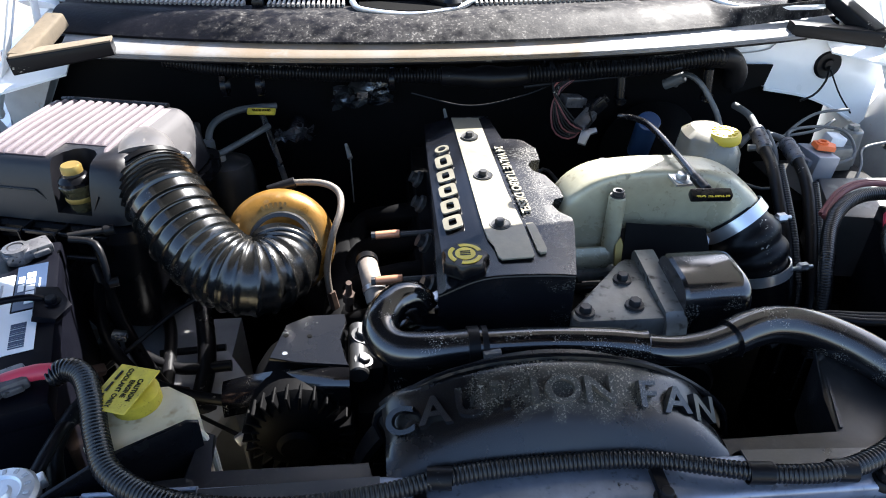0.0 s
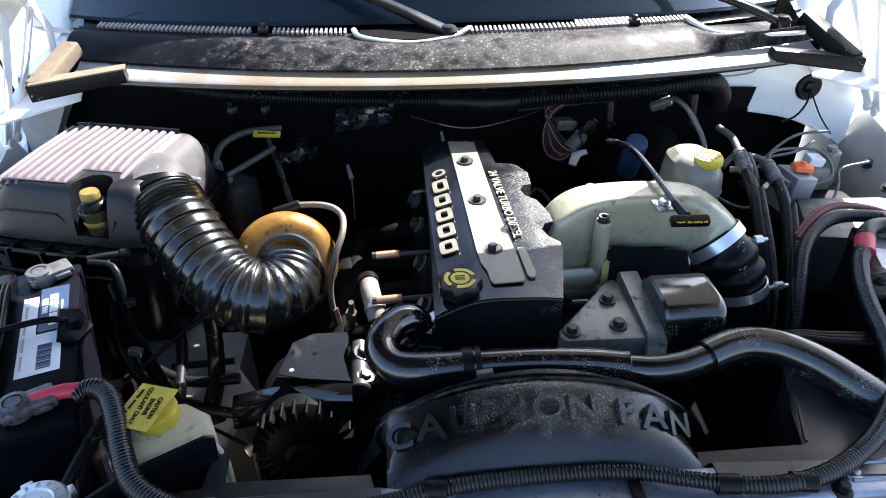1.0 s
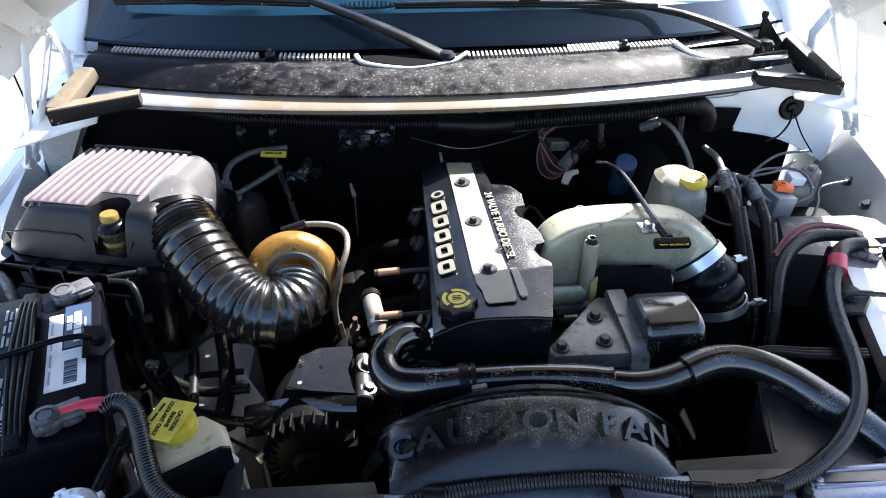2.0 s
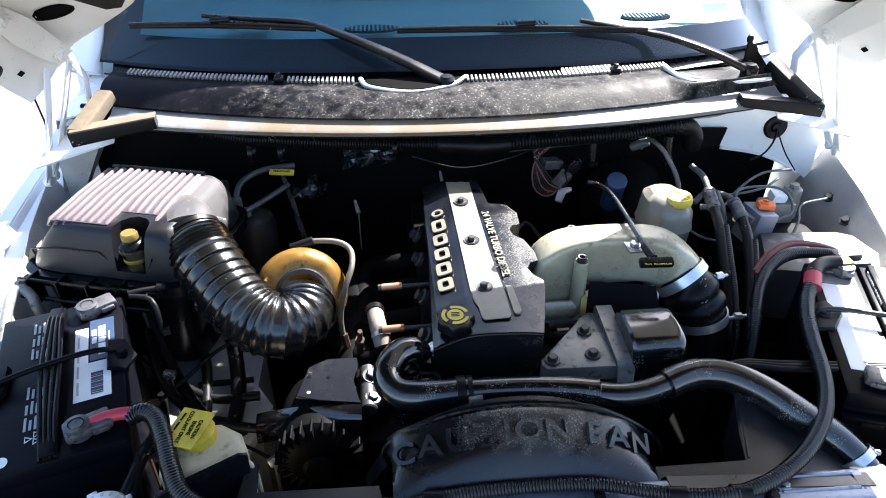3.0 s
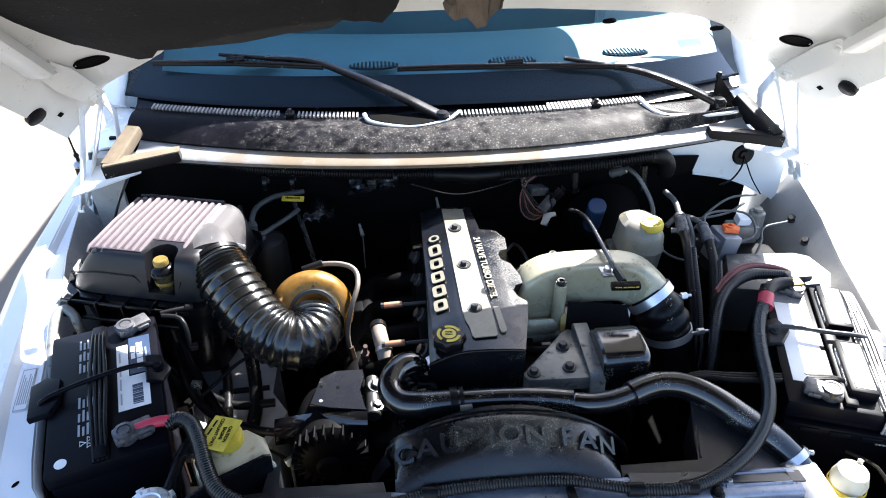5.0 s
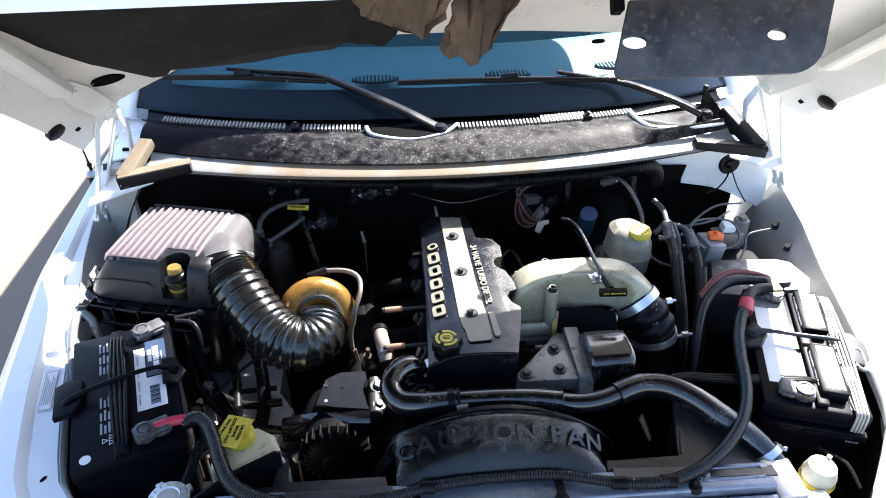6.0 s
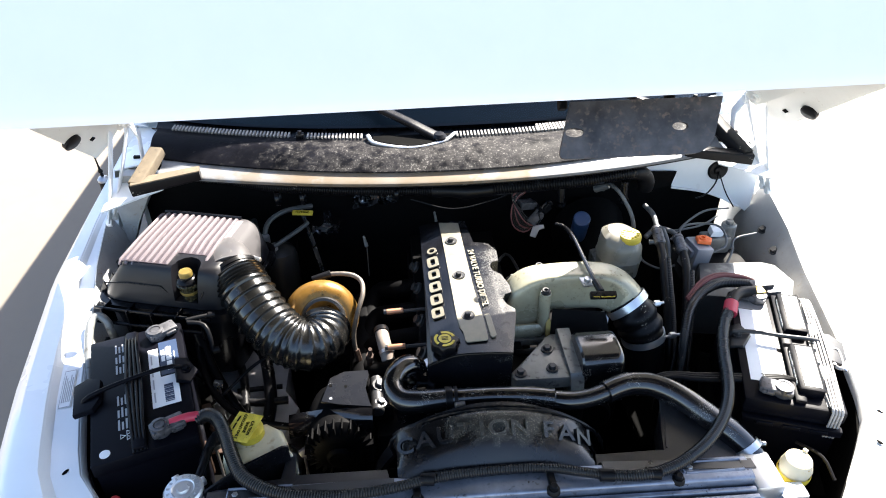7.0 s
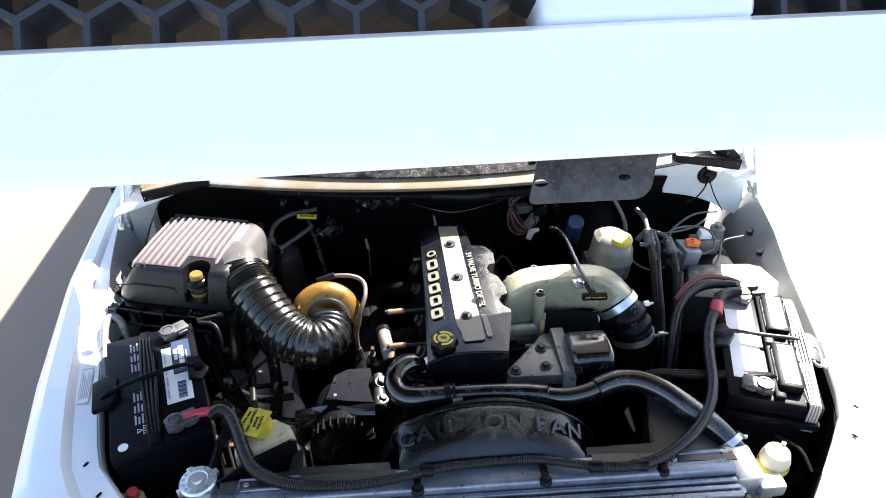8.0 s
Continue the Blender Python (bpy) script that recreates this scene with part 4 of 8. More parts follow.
for s, arms, top in ((-1, (((-0.745, 1.128, 1.238), (-0.592, 1.158, 1.254), 0.036, 0.030, 0.030, 0.024), ((-0.732, 1.128, 1.242), (-0.704, 1.238, 1.278), 0.036, 0.034, 0.030, 0.026)), FOAM),
                     (1, (((0.752, 1.148, 1.235), (0.585, 1.170, 1.251), 0.034, 0.030, 0.028, 0.022), ((0.738, 1.150, 1.240), (0.690, 1.262, 1.292), 0.036, 0.036, 0.030, 0.028)), RUBBER)):
    bm = bmesh.new()
    seal = body("corner_seal", seal_bar(bm, *arms[0]), RUBBER, "thick black rubber corner seal on the cowl")
    bm = bmesh.new()
    part("seal_arm", seal_bar(bm, *arms[1]), FOAM if s < 0 else RUBBER, seal, "brown weathered arm of the seal" if s < 0 else "")
    if s < 0:
        p, q, w0, w1, h0, h1 = arms[0]
        bm = bmesh.new()
        seal_bar(bm, Vector(p) + Vector((0.002, 0, h0 / 2)), Vector(q) + Vector((0, 0, h1 / 2)), w0 - 0.002, w1 - 0.002, 0.004, 0.004)
        part("seal_top", bm, FOAM, seal, "dusty brown upper face of the seal")
bm = bmesh.new()
prism(bm, [(0.640, 1.252), (0.704, 1.262), (0.694, 1.282), (0.646, 1.336), (0.640, 1.334)], 1.286, 1.294, Matrix(((1, 0, 0, 0), (0, 0, 1, 0), (0, 1, 0, 0), (0, 0, 0, 1))), 0.002)
lathe(bm, [(0, -0.004), (0.006, -0.002), (0.0075, 0.006), (0.005, 0.012), (0, 0.013)], pose(0.643, 1.290, 1.336), 14)
body("corner_fin", bm, RUBBER, "upright black plastic fin beside the wiper arm")


# ---- wipers ----
def wiper(pivot, elbow, joint, tip_a, tip_b, lab):
    w = thing("windshield_wiper", lab, "wiper", pivot, "windshield wipers")
    bm = bmesh.new()
    p, e, j = Vector(pivot), Vector(elbow), Vector(joint)
    sweep(bm, spline([p, p + (e - p) * 0.33 + Vector((0, 0, 0.008)), p + (e - p) * 0.7 + Vector((0, 0, 0.008)), e, e + (j - e) * 0.5, j], 0.012), lambda k, u: rounded(0.031 - 0.020 * u, 0.017 - 0.009 * u, 4, 14))
    lathe(bm, [(0.018, -0.012), (0.018, 0.006), (0.012, 0.013), (0, 0.014)], pose(*pivot), 18)
    arm = part("wiper_arm", bm, BLACK, w, "black tapered wiper arm")
    bm = bmesh.new()
    a, b = Vector(tip_a), Vector(tip_b)
    mid = (a + b) / 2
    sweep(bm, [a, (a + mid) / 2 + Vector((0, 0, 0.004)), mid + Vector((0, 0, 0.005)), (b + mid) / 2 + Vector((0, 0, 0.004)), b], lambda k, u: rounded(0.010, 0.006, 4, 12))
    cyl(bm, mid - Vector((0.02, 0, -0.010)), mid + Vector((0.02, 0, 0.012)), 0.007, seg=12)
    part("wiper_blade", bm, BLACK, w, "black wiper blade frame")
    bm = bmesh.new()
    sweep(bm, [a - Vector((0, 0, 0.006)), mid - Vector((0, 0, 0.002)), b - Vector((0, 0, 0.006))], lambda k, u: rounded(0.004, 0.008, 4, 10))
    part("wiper_rubber", bm, RUBBER, w)
    return w


wiper((-0.024, 1.205, 1.296), (-0.315, 1.383, 1.372), (-0.540, 1.448, 1.374), (-0.704, 1.462, 1.356), (-0.289, 1.362, 1.368), "black windshield wiper parked low on the glass")
wiper((0.636, 1.250, 1.286), (0.440, 1.362, 1.338), (0.285, 1.368, 1.366), (-0.117, 1.340, 1.366), (0.439, 1.362, 1.346), "black windshield wiper lying across the glass")


# ---- engine ----
engine = thing("diesel_engine", "black inline six-cylinder diesel engine filling the bay", "engine", (0.0, 0.85, 0.52))
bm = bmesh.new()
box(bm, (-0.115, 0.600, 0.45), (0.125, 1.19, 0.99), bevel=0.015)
part("engine_block", bm, SHADE_BLACK, engine, "black cast iron engine block")
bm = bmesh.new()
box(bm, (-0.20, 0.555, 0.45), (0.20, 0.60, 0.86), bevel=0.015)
part("timing_cover", bm, SHADE_BLACK, engine)
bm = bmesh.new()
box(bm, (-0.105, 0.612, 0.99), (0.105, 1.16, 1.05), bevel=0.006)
part("cylinder_head", bm, SHADE_BLACK, engine, "black cylinder head")

# valve cover: a flat crown with two sloping flanks and bolt recesses in its side
outline = [(-0.098, 0.600), (0.058, 0.597), (0.068, 0.640), (0.083, 0.705), (0.084, 0.722), (0.070, 0.735), (0.064, 0.752), (0.072, 0.768), (0.086, 0.776), (0.086, 0.800),
           (0.074, 0.836), (0.058, 0.848), (0.054, 0.864), (0.062, 0.880), (0.076, 0.886), (0.078, 0.925), (0.062, 0.950), (0.030, 0.955), (0.022, 1.05), (-0.085, 1.06), (-0.090, 0.80)]


def crown(x):
    return interp(x, [(-0.2, 1.128), (-0.098, 1.132), (-0.088, 1.141), (-0.046, 1.154), (-0.040, 1.156), (0.050, 1.155), (0.060, 1.1535), (0.086, 1.1495), (0.3, 1.13)])


bm = bmesh.new()
prism(bm, outline, 1.045, 1.10)
for x in (-0.088, -0.046, -0.040, 0.050, 0.060, 0.075):
    bmesh.ops.bisect_plane(bm, geom=bm.verts[:] + bm.edges[:] + bm.faces[:], plane_co=(x, 0, 0), plane_no=(1, 0, 0))
for v in bm.verts:
    if v.co.z > 1.09:
        v.co.z = crown(v.co.x) - 0.035 * max(0, v.co.y - 0.96)
        if v.co.y < 0.61:
            v.co.z -= 0.002
cover = part("valve_cover", bm, BLACK_DUSTY, engine, "dusty black valve cover with a silver stripe", angle=20)
bm = bmesh.new()
sweep(bm, spline([Vector((-0.097, 0.5995, 1.130)), Vector((-0.046, 0.5985, 1.1515)), Vector((0.018, 0.597, 1.1535)), Vector((0.057, 0.596, 1.1505))], 0.006), lambda k, u: circle(0.0022, 8))
part("front_bead", bm, BLACK, cover)
stripe = [(-0.040, 1.045), (-0.0345, 0.700), (-0.033, 0.672), (-0.027, 0.655), (-0.026, 0.632), (-0.022, 0.626), (0.014, 0.628), (0.0175, 0.634), (0.0165, 0.690), (0.010, 0.780), (0.005, 1.040)]
bm = bmesh.new()
prism(bm, stripe, 1.1562, 1.1580, Matrix(), 0.0006, 1)
for v in bm.verts:
    v.co.z -= 0.035 * max(0, v.co.y - 0.96)
silver = part("silver_stripe", bm, SILVER_LETTER, cover, "brushed silver stripe")
bm = bmesh.new()
prism(bm, [(0.0200, 0.703), (0.0285, 0.704), (0.031, 0.700), (0.0345, 0.645), (0.032, 0.638), (0.025, 0.637), (0.0225, 0.642)], 0, 0.0018, pose(0.0, 0, 1.1560, 0, 0, 0))
for v in bm.verts:
    v.co.z = crown(v.co.x) + (0.0018 if v.co.z > 1.157 else -0.001)
part("silver_bar", bm, SILVER_LETTER, cover, "short silver bar")
for y in (0.702, 0.832, 0.962):
    bm = bmesh.new()
    m = pose(-0.0125 - 0.025 * (y - 0.70), y, 1.1582 - 0.035 * max(0, y - 0.96))
    lathe(bm, [(0.0135, -0.001), (0.0135, 0.0006), (0.011, 0.0003), (0.0105, -0.001)], m, 24)
    part("bolt_recess", bm, DARK_STEEL, cover)
    bm = bmesh.new()
    lathe(bm, [(0, 0.0002), (0.0108, 0.0002), (0.0108, 0.0008), (0, 0.0008)], m, 22)
    lathe(bm, [(0.0066, 0.0006), (0.0066, 0.0065), (0.0055, 0.0075), (0, 0.0075)], m, 6)
    part("cover_bolt", bm, DARK_STEEL, cover)
# maker's name as plain silver blocks on the left flank
for y0, y1 in ((0.925, 0.950), (0.875, 0.915), (0.833, 0.868), (0.790, 0.825), (0.748, 0.783), (0.708, 0.741)):
    bm = bmesh.new()
    m = pose(-0.0665 - 0.02 * (0.83 - y0), (y0 + y1) / 2, crown(-0.0665) + 0.0006, 0, -16, 2)
    w, l = 0.0125, (y1 - y0) / 2 * 0.90
    ring_ = [rounded(2 * w * k, 2 * (l - w * (1 - k)), 5.0, 28) for k in (1.0, 0.42)]
    if y0 > 0.92:
        ring_ = [circle(0.011, 28), circle(0.0065, 28)]
    lo, hi = ([[bm.verts.new(m @ Vector((a, b, z))) for a, b in q] for q in ring_] for z in (0.0, 0.0022))
    for k in range(28):
        j = (k + 1) % 28
        bm.faces.new((hi[0][k], hi[0][j], hi[1][j], hi[1][k]))
        bm.faces.new((lo[0][k], lo[0][j], hi[0][j], hi[0][k]))
        bm.faces.new((hi[1][k], hi[1][j], lo[1][j], lo[1][k]))
    part("silver_mark", bm, SILVER_LETTER, cover, "plain rounded silver frame", smooth=False)
flank = pose(0.0225, 0.826, 1.1562, 0, 0, -88.0)
lettering("cover_writing", "24 VALVE TURBO DIESEL", 0.0180, 0.0022, flank, SILVER_LETTER, cover, "raised silver letters along the cover", 1.0)

# oil filler cap
bm = bmesh.new()
m = pose(-0.064, 0.633, 1.146, 0, 0, 0)
prof = [(0.0, 0), (0.0265, 0.0), (0.0265, 0.012), (0.024, 0.0165), (0.015, 0.0175), (0, 0.0175)]
lathe(bm, prof, m, 40)
for v in bm.verts:
    d = Vector((v.co.x + 0.064, v.co.y - 0.633))
    if d.length > 0.022:
        a = math.atan2(d.y, d.x)
        k = 1 + 0.075 * math.cos(7 * a)
        v.co.x, v.co.y = -0.064 + d.x * k, 0.633 + d.y * k
cap = part("oil_filler_cap", bm, BLACK, engine, "black scalloped oil filler cap with yellow print")
bm = bmesh.new()
lathe(bm, [(0, -0.022), (0.022, -0.022), (0.022, 0.002), (0, 0.002)], m, 28)
part("filler_neck", bm, BLACK, engine)
for r0, r1 in ((0.0150, 0.0200), (0.0, 0.0118)):
    n = 40
    if r0 > 0:
        for k0 in (2, 15, 28):
            bm = bmesh.new()
            pts = [(r1 * math.cos(2 * math.pi * k / n), r1 * math.sin(2 * math.pi * k / n)) for k in range(k0, k0 + 11)]
            pts += [(r0 * math.cos(2 * math.pi * k / n), r0 * math.sin(2 * math.pi * k / n)) for k in range(k0 + 10, k0 - 1, -1)]
            prism(bm, pts, 0.0172, 0.0181, m)
            part("yellow_print", bm, YELLOW, cap, smooth=False)
    else:
        bm = bmesh.new()
        lathe(bm, [(0, 0.0172), (r1, 0.0172), (r1, 0.0183), (0, 0.0183)], m, 30)
        part("yellow_print", bm, YELLOW, cap)
        for k in range(3):
            bm = bmesh.new()
            box(bm, (-0.006, -0.004 + 0.0035 * k, 0.0183), (0.006, -0.0025 + 0.0035 * k, 0.0188), m)
            part("print_bar", bm, BLACK, cap, smooth=False)

# exhaust side: manifold runners, bolts with copper sleeves, sensor and thermostat parts
for k, y in enumerate((0.665, 0.755, 0.845, 0.935, 1.025)):
    bm = bmesh.new()
    tube(bm, [(-0.10, y, 0.985), (-0.145, y, 0.98), (-0.20, y + 0.02, 0.95), (-0.225, 0.87 + 0.25 * (y - 0.87), 0.92)], 0.021, 14, 0.012)
    part("exhaust_runner", bm, SHADE_BLACK, engine)
bm = bmesh.new()
tube(bm, [(-0.225, 0.66, 0.925), (-0.228, 0.85, 0.915), (-0.225, 1.05, 0.925)], 0.034, 16, 0.02)
part("exhaust_log", bm, SHADE_BLACK, engine)
for y in (0.737, 0.851):
    bm = bmesh.new()
    cyl(bm, (-0.172, y, 1.054), (-0.135, y, 1.056), 0.0062, seg=14, bevel=0.001)
    sl = part("bolt_sleeve", bm, COPPER, engine, "copper coloured bolt sleeve")
    bm = bmesh.new()
    cyl(bm, (-0.140, y, 1.054), (-0.088, y, 1.056), 0.0042, seg=10)
    part("bolt_shank", bm, DARK_STEEL, engine)
    bm = bmesh.new()
    cyl(bm, (-0.178, y, 1.054), (-0.171, y, 1.054), 0.0058, seg=6)
    part("bolt_head", bm, DARK_STEEL, engine)
for y in (0.69, 0.79, 0.90, 0.98):
    bm = bmesh.new()
    lathe(bm, [(0, 0), (0.014, 0), (0.014, 0.006), (0.009, 0.008), (0.009, 0.016), (0, 0.016)], frame_to((-0.098, y, 1.075), (-0.14, y, 1.10)), 16)
    part("injector_nut", bm, DARK_STEEL, engine)
bm = bmesh.new()
tube(bm, [(-0.185, 0.812, 1.036), (-0.183, 0.790, 1.040), (-0.178, 0.760, 1.036), (-0.172, 0.738, 1.018)], 0.0145, 16, 0.006)
part("bypass_elbow", bm, PALE_PIPE, engine, "short pale dusty coolant pipe")
bm = bmesh.new()
ring_clamp(bm, (-0.1845, 0.802, 1.039), (0.1, -1, 0.1), 0.0150, 0.014)
part("hose_band", bm, RUBBER, engine)
bm = bmesh.new()
ring_clamp(bm, (-0.175, 0.750, 1.030), (0.2, -1, -0.5), 0.0148, 0.007)
part("hose_clamp", bm, STEEL, engine)
bm = bmesh.new()
box(bm, (-0.16, 0.575, 1.00), (-0.085, 0.625, 1.085), bevel=0.012)
box(bm, (-0.120, 0.60, 1.06), (-0.09, 0.64, 1.105), bevel=0.008)
part("thermostat_housing", bm, GLOSS_BLACK, engine, "black thermostat housing")
bm = bmesh.new()
hexbolt(bm, (-0.102, 0.625, 1.103), (0, 0, 1), 0.008, 0.008)
hexbolt(bm, (-0.092, 0.650, 1.088), (0, 0, 1), 0.008, 0.008)
part("housing_bolt", bm, STEEL, engine)
bm = bmesh.new()
cyl(bm, (-0.213, 0.760, 0.99), (-0.208, 0.735, 1.055), 0.006, 0.004, 12)
cyl(bm, (-0.211, 0.750, 1.012), (-0.210, 0.744, 1.030), 0.0085, seg=6)
part("temperature_sender", bm, RUST, engine, "reddish brass sender")
bm = bmesh.new()
cyl(bm, (0.060, 0.775, 1.085), (0.082, 0.770, 1.110), 0.007, 0.006, 12, 0.001)
part("brass_fitting", bm, BRASS, engine, "small brass fitting")
bm = bmesh.new()
prism(bm, [(-0.006, -0.020), (0.005, -0.022), (0.007, 0.004), (0.0, 0.020), (-0.007, 0.010)], 0, 0.003, pose(0.160, 0.735, 1.085, 60, 0, -14), 0.0008, 1)
part("brass_bracket", bm, BRASS, engine, "small brass bracket under the intake")
# bright metal piece added to stand for a sunlit spot
bm = bmesh.new()
prism(bm, [(-0.010, -0.012), (0.012, -0.016), (0.010, 0.004), (-0.004, 0.016), (-0.011, 0.012)], 0, 0.004, pose(0.276, 0.742, 1.092, 48, 12, -20), 0.001, 1)
part("sunlit_spot_bracket", bm, STEEL, engine, "small bright bracket end added for a sunlit spot")

# intake elbow: one cast arch from the engine over to the charge-air boot
elbow = thing("intake_elbow", "dull cast aluminium intake elbow bolted on the engine", "intake elbow", (0.11, 0.79, 1.045))
line = spline([(0.1195, 0.795, 1.072), (0.120, 0.795, 1.108), (0.131, 0.795, 1.129), (0.158, 0.795, 1.140), (0.225, 0.795, 1.1425), (0.284, 0.793, 1.138), (0.318, 0.784, 1.119), (0.338, 0.770, 1.098)], 0.005)
bm = bmesh.new()
sweep(bm, line, lambda k, u: rounded(0.094 - 0.010 * u, interp(u, [(0, 0.074), (0.2, 0.070), (0.33, 0.056), (0.66, 0.057), (0.85, 0.070), (1, 0.080)]), interp(u, [(0, 7.5), (0.62, 8.0), (0.9, 2.6), (1, 2.0)]), 44), up=(0, -1, 0))
part("elbow_casting", bm, CAST_ALU, elbow)
bm = bmesh.new()
box(bm, (0.062, 0.735, 1.035), (0.165, 0.86, 1.052), bevel=0.004)
part("elbow_flange", bm, CAST_GREY, elbow)
for x, y, z0, z1 in ((0.151, 0.750, 1.06, 1.163), (0.154, 0.832, 1.12, 1.166), (0.085, 0.845, 1.06, 1.10)):
    bm = bmesh.new()
    cyl(bm, (x, y, z0), (x, y, z1), 0.0125, 0.0115, 20, 0.002)
    boss = part("bolt_boss", bm, CAST_ALU, elbow)
    bm = bmesh.new()
    lathe(bm, [(0, 0), (0.010, 0), (0.010, 0.002), (0.0075, 0.002), (0.0075, 0.008), (0.0045, 0.008), (0.004, 0.004), (0, 0.004)], pose(x, y, z1), 18)
    part("socket_bolt", bm, DARK_STEEL, boss)
bm = bmesh.new()
prism(bm, [(-0.012, -0.010), (0.012, -0.013), (0.014, 0.02), (0.004, 0.030), (-0.010, 0.026)], 0, 0.004, pose(0.235, 0.757, 1.1765, 8, 0, 12), 0.001)
hexbolt(bm, (0.236, 0.758, 1.180), (0, -0.1, 1), 0.0075, 0.009)
part("dipstick_bracket", bm, STEEL, elbow, "zinc plated bracket with a bolt")
bm = bmesh.new()
sheet(bm, lambda u, v: (0.078 + 0.07 * u, 0.742 - 0.008 * math.sin(math.pi * v), 1.052 + 0.035 * v), 6, 4, (0, 0.004, 0))
part("cast_web", bm, CAST_ALU, elbow)

# charge-air boot with its two band clamps
boot = thing("charge_air_boot", "black rubber charge-air boot with two steel band clamps", "hose", (0.375, 0.745, 0.98))
bl = spline([(0.328, 0.778, 1.110), (0.347, 0.760, 1.086), (0.362, 0.747, 1.058), (0.371, 0.739, 1.030), (0.376, 0.733, 1.000), (0.380, 0.725, 0.960)], 0.004)
bm = bmesh.new()
sweep(bm, bl, lambda k, u: circle(0.042 + (0.0065 * abs(math.sin((u - 0.16) * math.pi / 0.155)) if 0.16 < u < 0.47 else 0), 32))
part("boot", bm, RUBBER, boot)
for i, w in ((3, 0.017), (int(len(bl) * 0.54), 0.015)):
    ax = (bl[i + 1] - bl[i - 1]).normalized()
    bm = bmesh.new()
    ring_clamp(bm, bl[i], ax, 0.0445, w, 0.0022)
    cl = part("band_clamp", bm, ALU, boot, "bright steel band clamp")
    side = ax.cross(Vector((0, 1, 0.3))).normalized()
    p = bl[i] + Vector((0.040, -0.018, 0.012))
    bm = bmesh.new()
    cyl(bm, p - Vector((0.006, 0.004, 0)), p + Vector((0.032, 0.004, -0.002)), 0.0032, seg=10)
    cyl(bm, p + Vector((0.010, 0, 0)), p + Vector((0.022, 0.001, 0)), 0.0068, seg=6)
    part("clamp_screw", bm, STEEL, cl)

# engine oil dipstick with its T handle
dip = thing("engine_oil_dipstick", "black engine oil dipstick with a lettered T handle", "dipstick", (0.236, 0.72, 1.18))
bm = bmesh.new()
tube(bm, [(0.226, 0.990, 1.170), (0.238, 0.965, 1.178), (0.241, 0.900, 1.193), (0.241, 0.800, 1.197), (0.249, 0.722, 1.188)], 0.0046, 12, 0.008)
part("dipstick_tube", bm, GLOSS_BLACK, dip)
bm = bmesh.new()
cyl(bm, (0.246, 0.745, 1.190), (0.251, 0.714, 1.186), 0.0065, 0.0075, 14, 0.001)
box(bm, (-0.026, -0.007, -0.006), (0.026, 0.007, 0.006), pose(0.253, 0.706, 1.184, 20, 0, -3), 0.003)
hd = part("t_handle", bm, BLACK, dip)
lettering("handle_writing", "ENGINE OIL", 0.0078, 0.0008, pose(0.253, 0.6995, 1.1845, 20, 0, -3) @ pose(0, -0.0005, 0.0012, 90, 0, 0) @ pose(0, 0, 0, 0, 0, 180), YELLOW, hd, "yellow stamped letters")

# bracket casting with three bolts, and the black housing beside it
ff = thing("fuel_filter", "black fuel filter housing on a grey triangular casting", "fuel filter", (0.17, 0.62, 1.03))
bm = bmesh.new()
prism(bm, [(0.060, 0.592), (0.066, 0.586), (0.168, 0.584), (0.170, 0.704), (0.158, 0.708), (0.146, 0.698), (0.058, 0.604)], 1.066, 1.092, Matrix(), 0.004)
cast = part("bracket_casting", bm, CAST_GREY, ff, "oily grey cast bracket")
for x, y in ((0.076, 0.601), (0.138, 0.608), (0.139, 0.660)):
    bm = bmesh.new()
    cyl(bm, (x, y, 1.088), (x, y, 1.094), 0.0125, 0.0115, 18, 0.001)
    hexbolt(bm, (x, y, 1.093), (0, 0, 1), 0.0075, 0.010)
    part("flange_bolt", bm, DARK_STEEL, cast)
bm = bmesh.new()
prism(bm, [(0.566, 1.030), (0.578, 1.086), (0.588, 1.098), (0.705, 1.106), (0.712, 1.098), (0.712, 1.030)], 0.168, 0.194, Matrix(((0, 0, 1, 0), (1, 0, 0, 0), (0, 1, 0, 0), (0, 0, 0, 1))), 0.003)
part("casting_block", bm, CAST_GREY, ff, "grey cast block")
bm = bmesh.new()
prof = rounded(0.100, 0.105, 3.6, 36)
sweep(bm, [Vector((x, 0.632, 1.078)) for x in (0.190, 0.194, 0.258, 0.266, 0.270)], lambda k, u: [(a * (0.94, 1, 1, 0.985, 0.93)[k], b * (0.94, 1, 1, 0.985, 0.93)[k]) for a, b in prof])
part("filter_cover", bm, GLOSS_BLACK, ff, "glossy black filter cover with dirt baked on top")
bm = bmesh.new()
box(bm, (0.200, 0.572, 1.030), (0.272, 0.590, 1.048), bevel=0.003)
box(bm, (0.214, 0.576, 1.020), (0.246, 0.592, 1.034), bevel=0.002)
part("cover_step", bm, GLOSS_BLACK, ff)
bm = bmesh.new()
prism(bm, [(0, 0), (0.125, 0.0), (0.118, 0.045), (0.008, 0.058)], 0, 0.003, pose(0.160, 0.722, 1.070, 62, 0, 0))
for x, z in ((0.178, 1.088), (0.262, 1.084)):
    hexbolt(bm, (x, 0.712, z), (0, -0.8, 0.6), 0.004, 0.004)
part("heat_plate", bm, SHADE_BLACK, ff)
bm = bmesh.new()
cyl(bm, (0.19, 0.655, 0.90), (0.19, 0.655, 1.05), 0.045, seg=24)
part("filter_bowl", bm, SHADE_BLACK, ff)
bm = bmesh.new()
tube(bm, [(0.085, 0.66, 1.055), (0.10, 0.645, 1.050), (0.125, 0.640, 1.048), (0.145, 0.655, 1.062)], 0.004, 10)
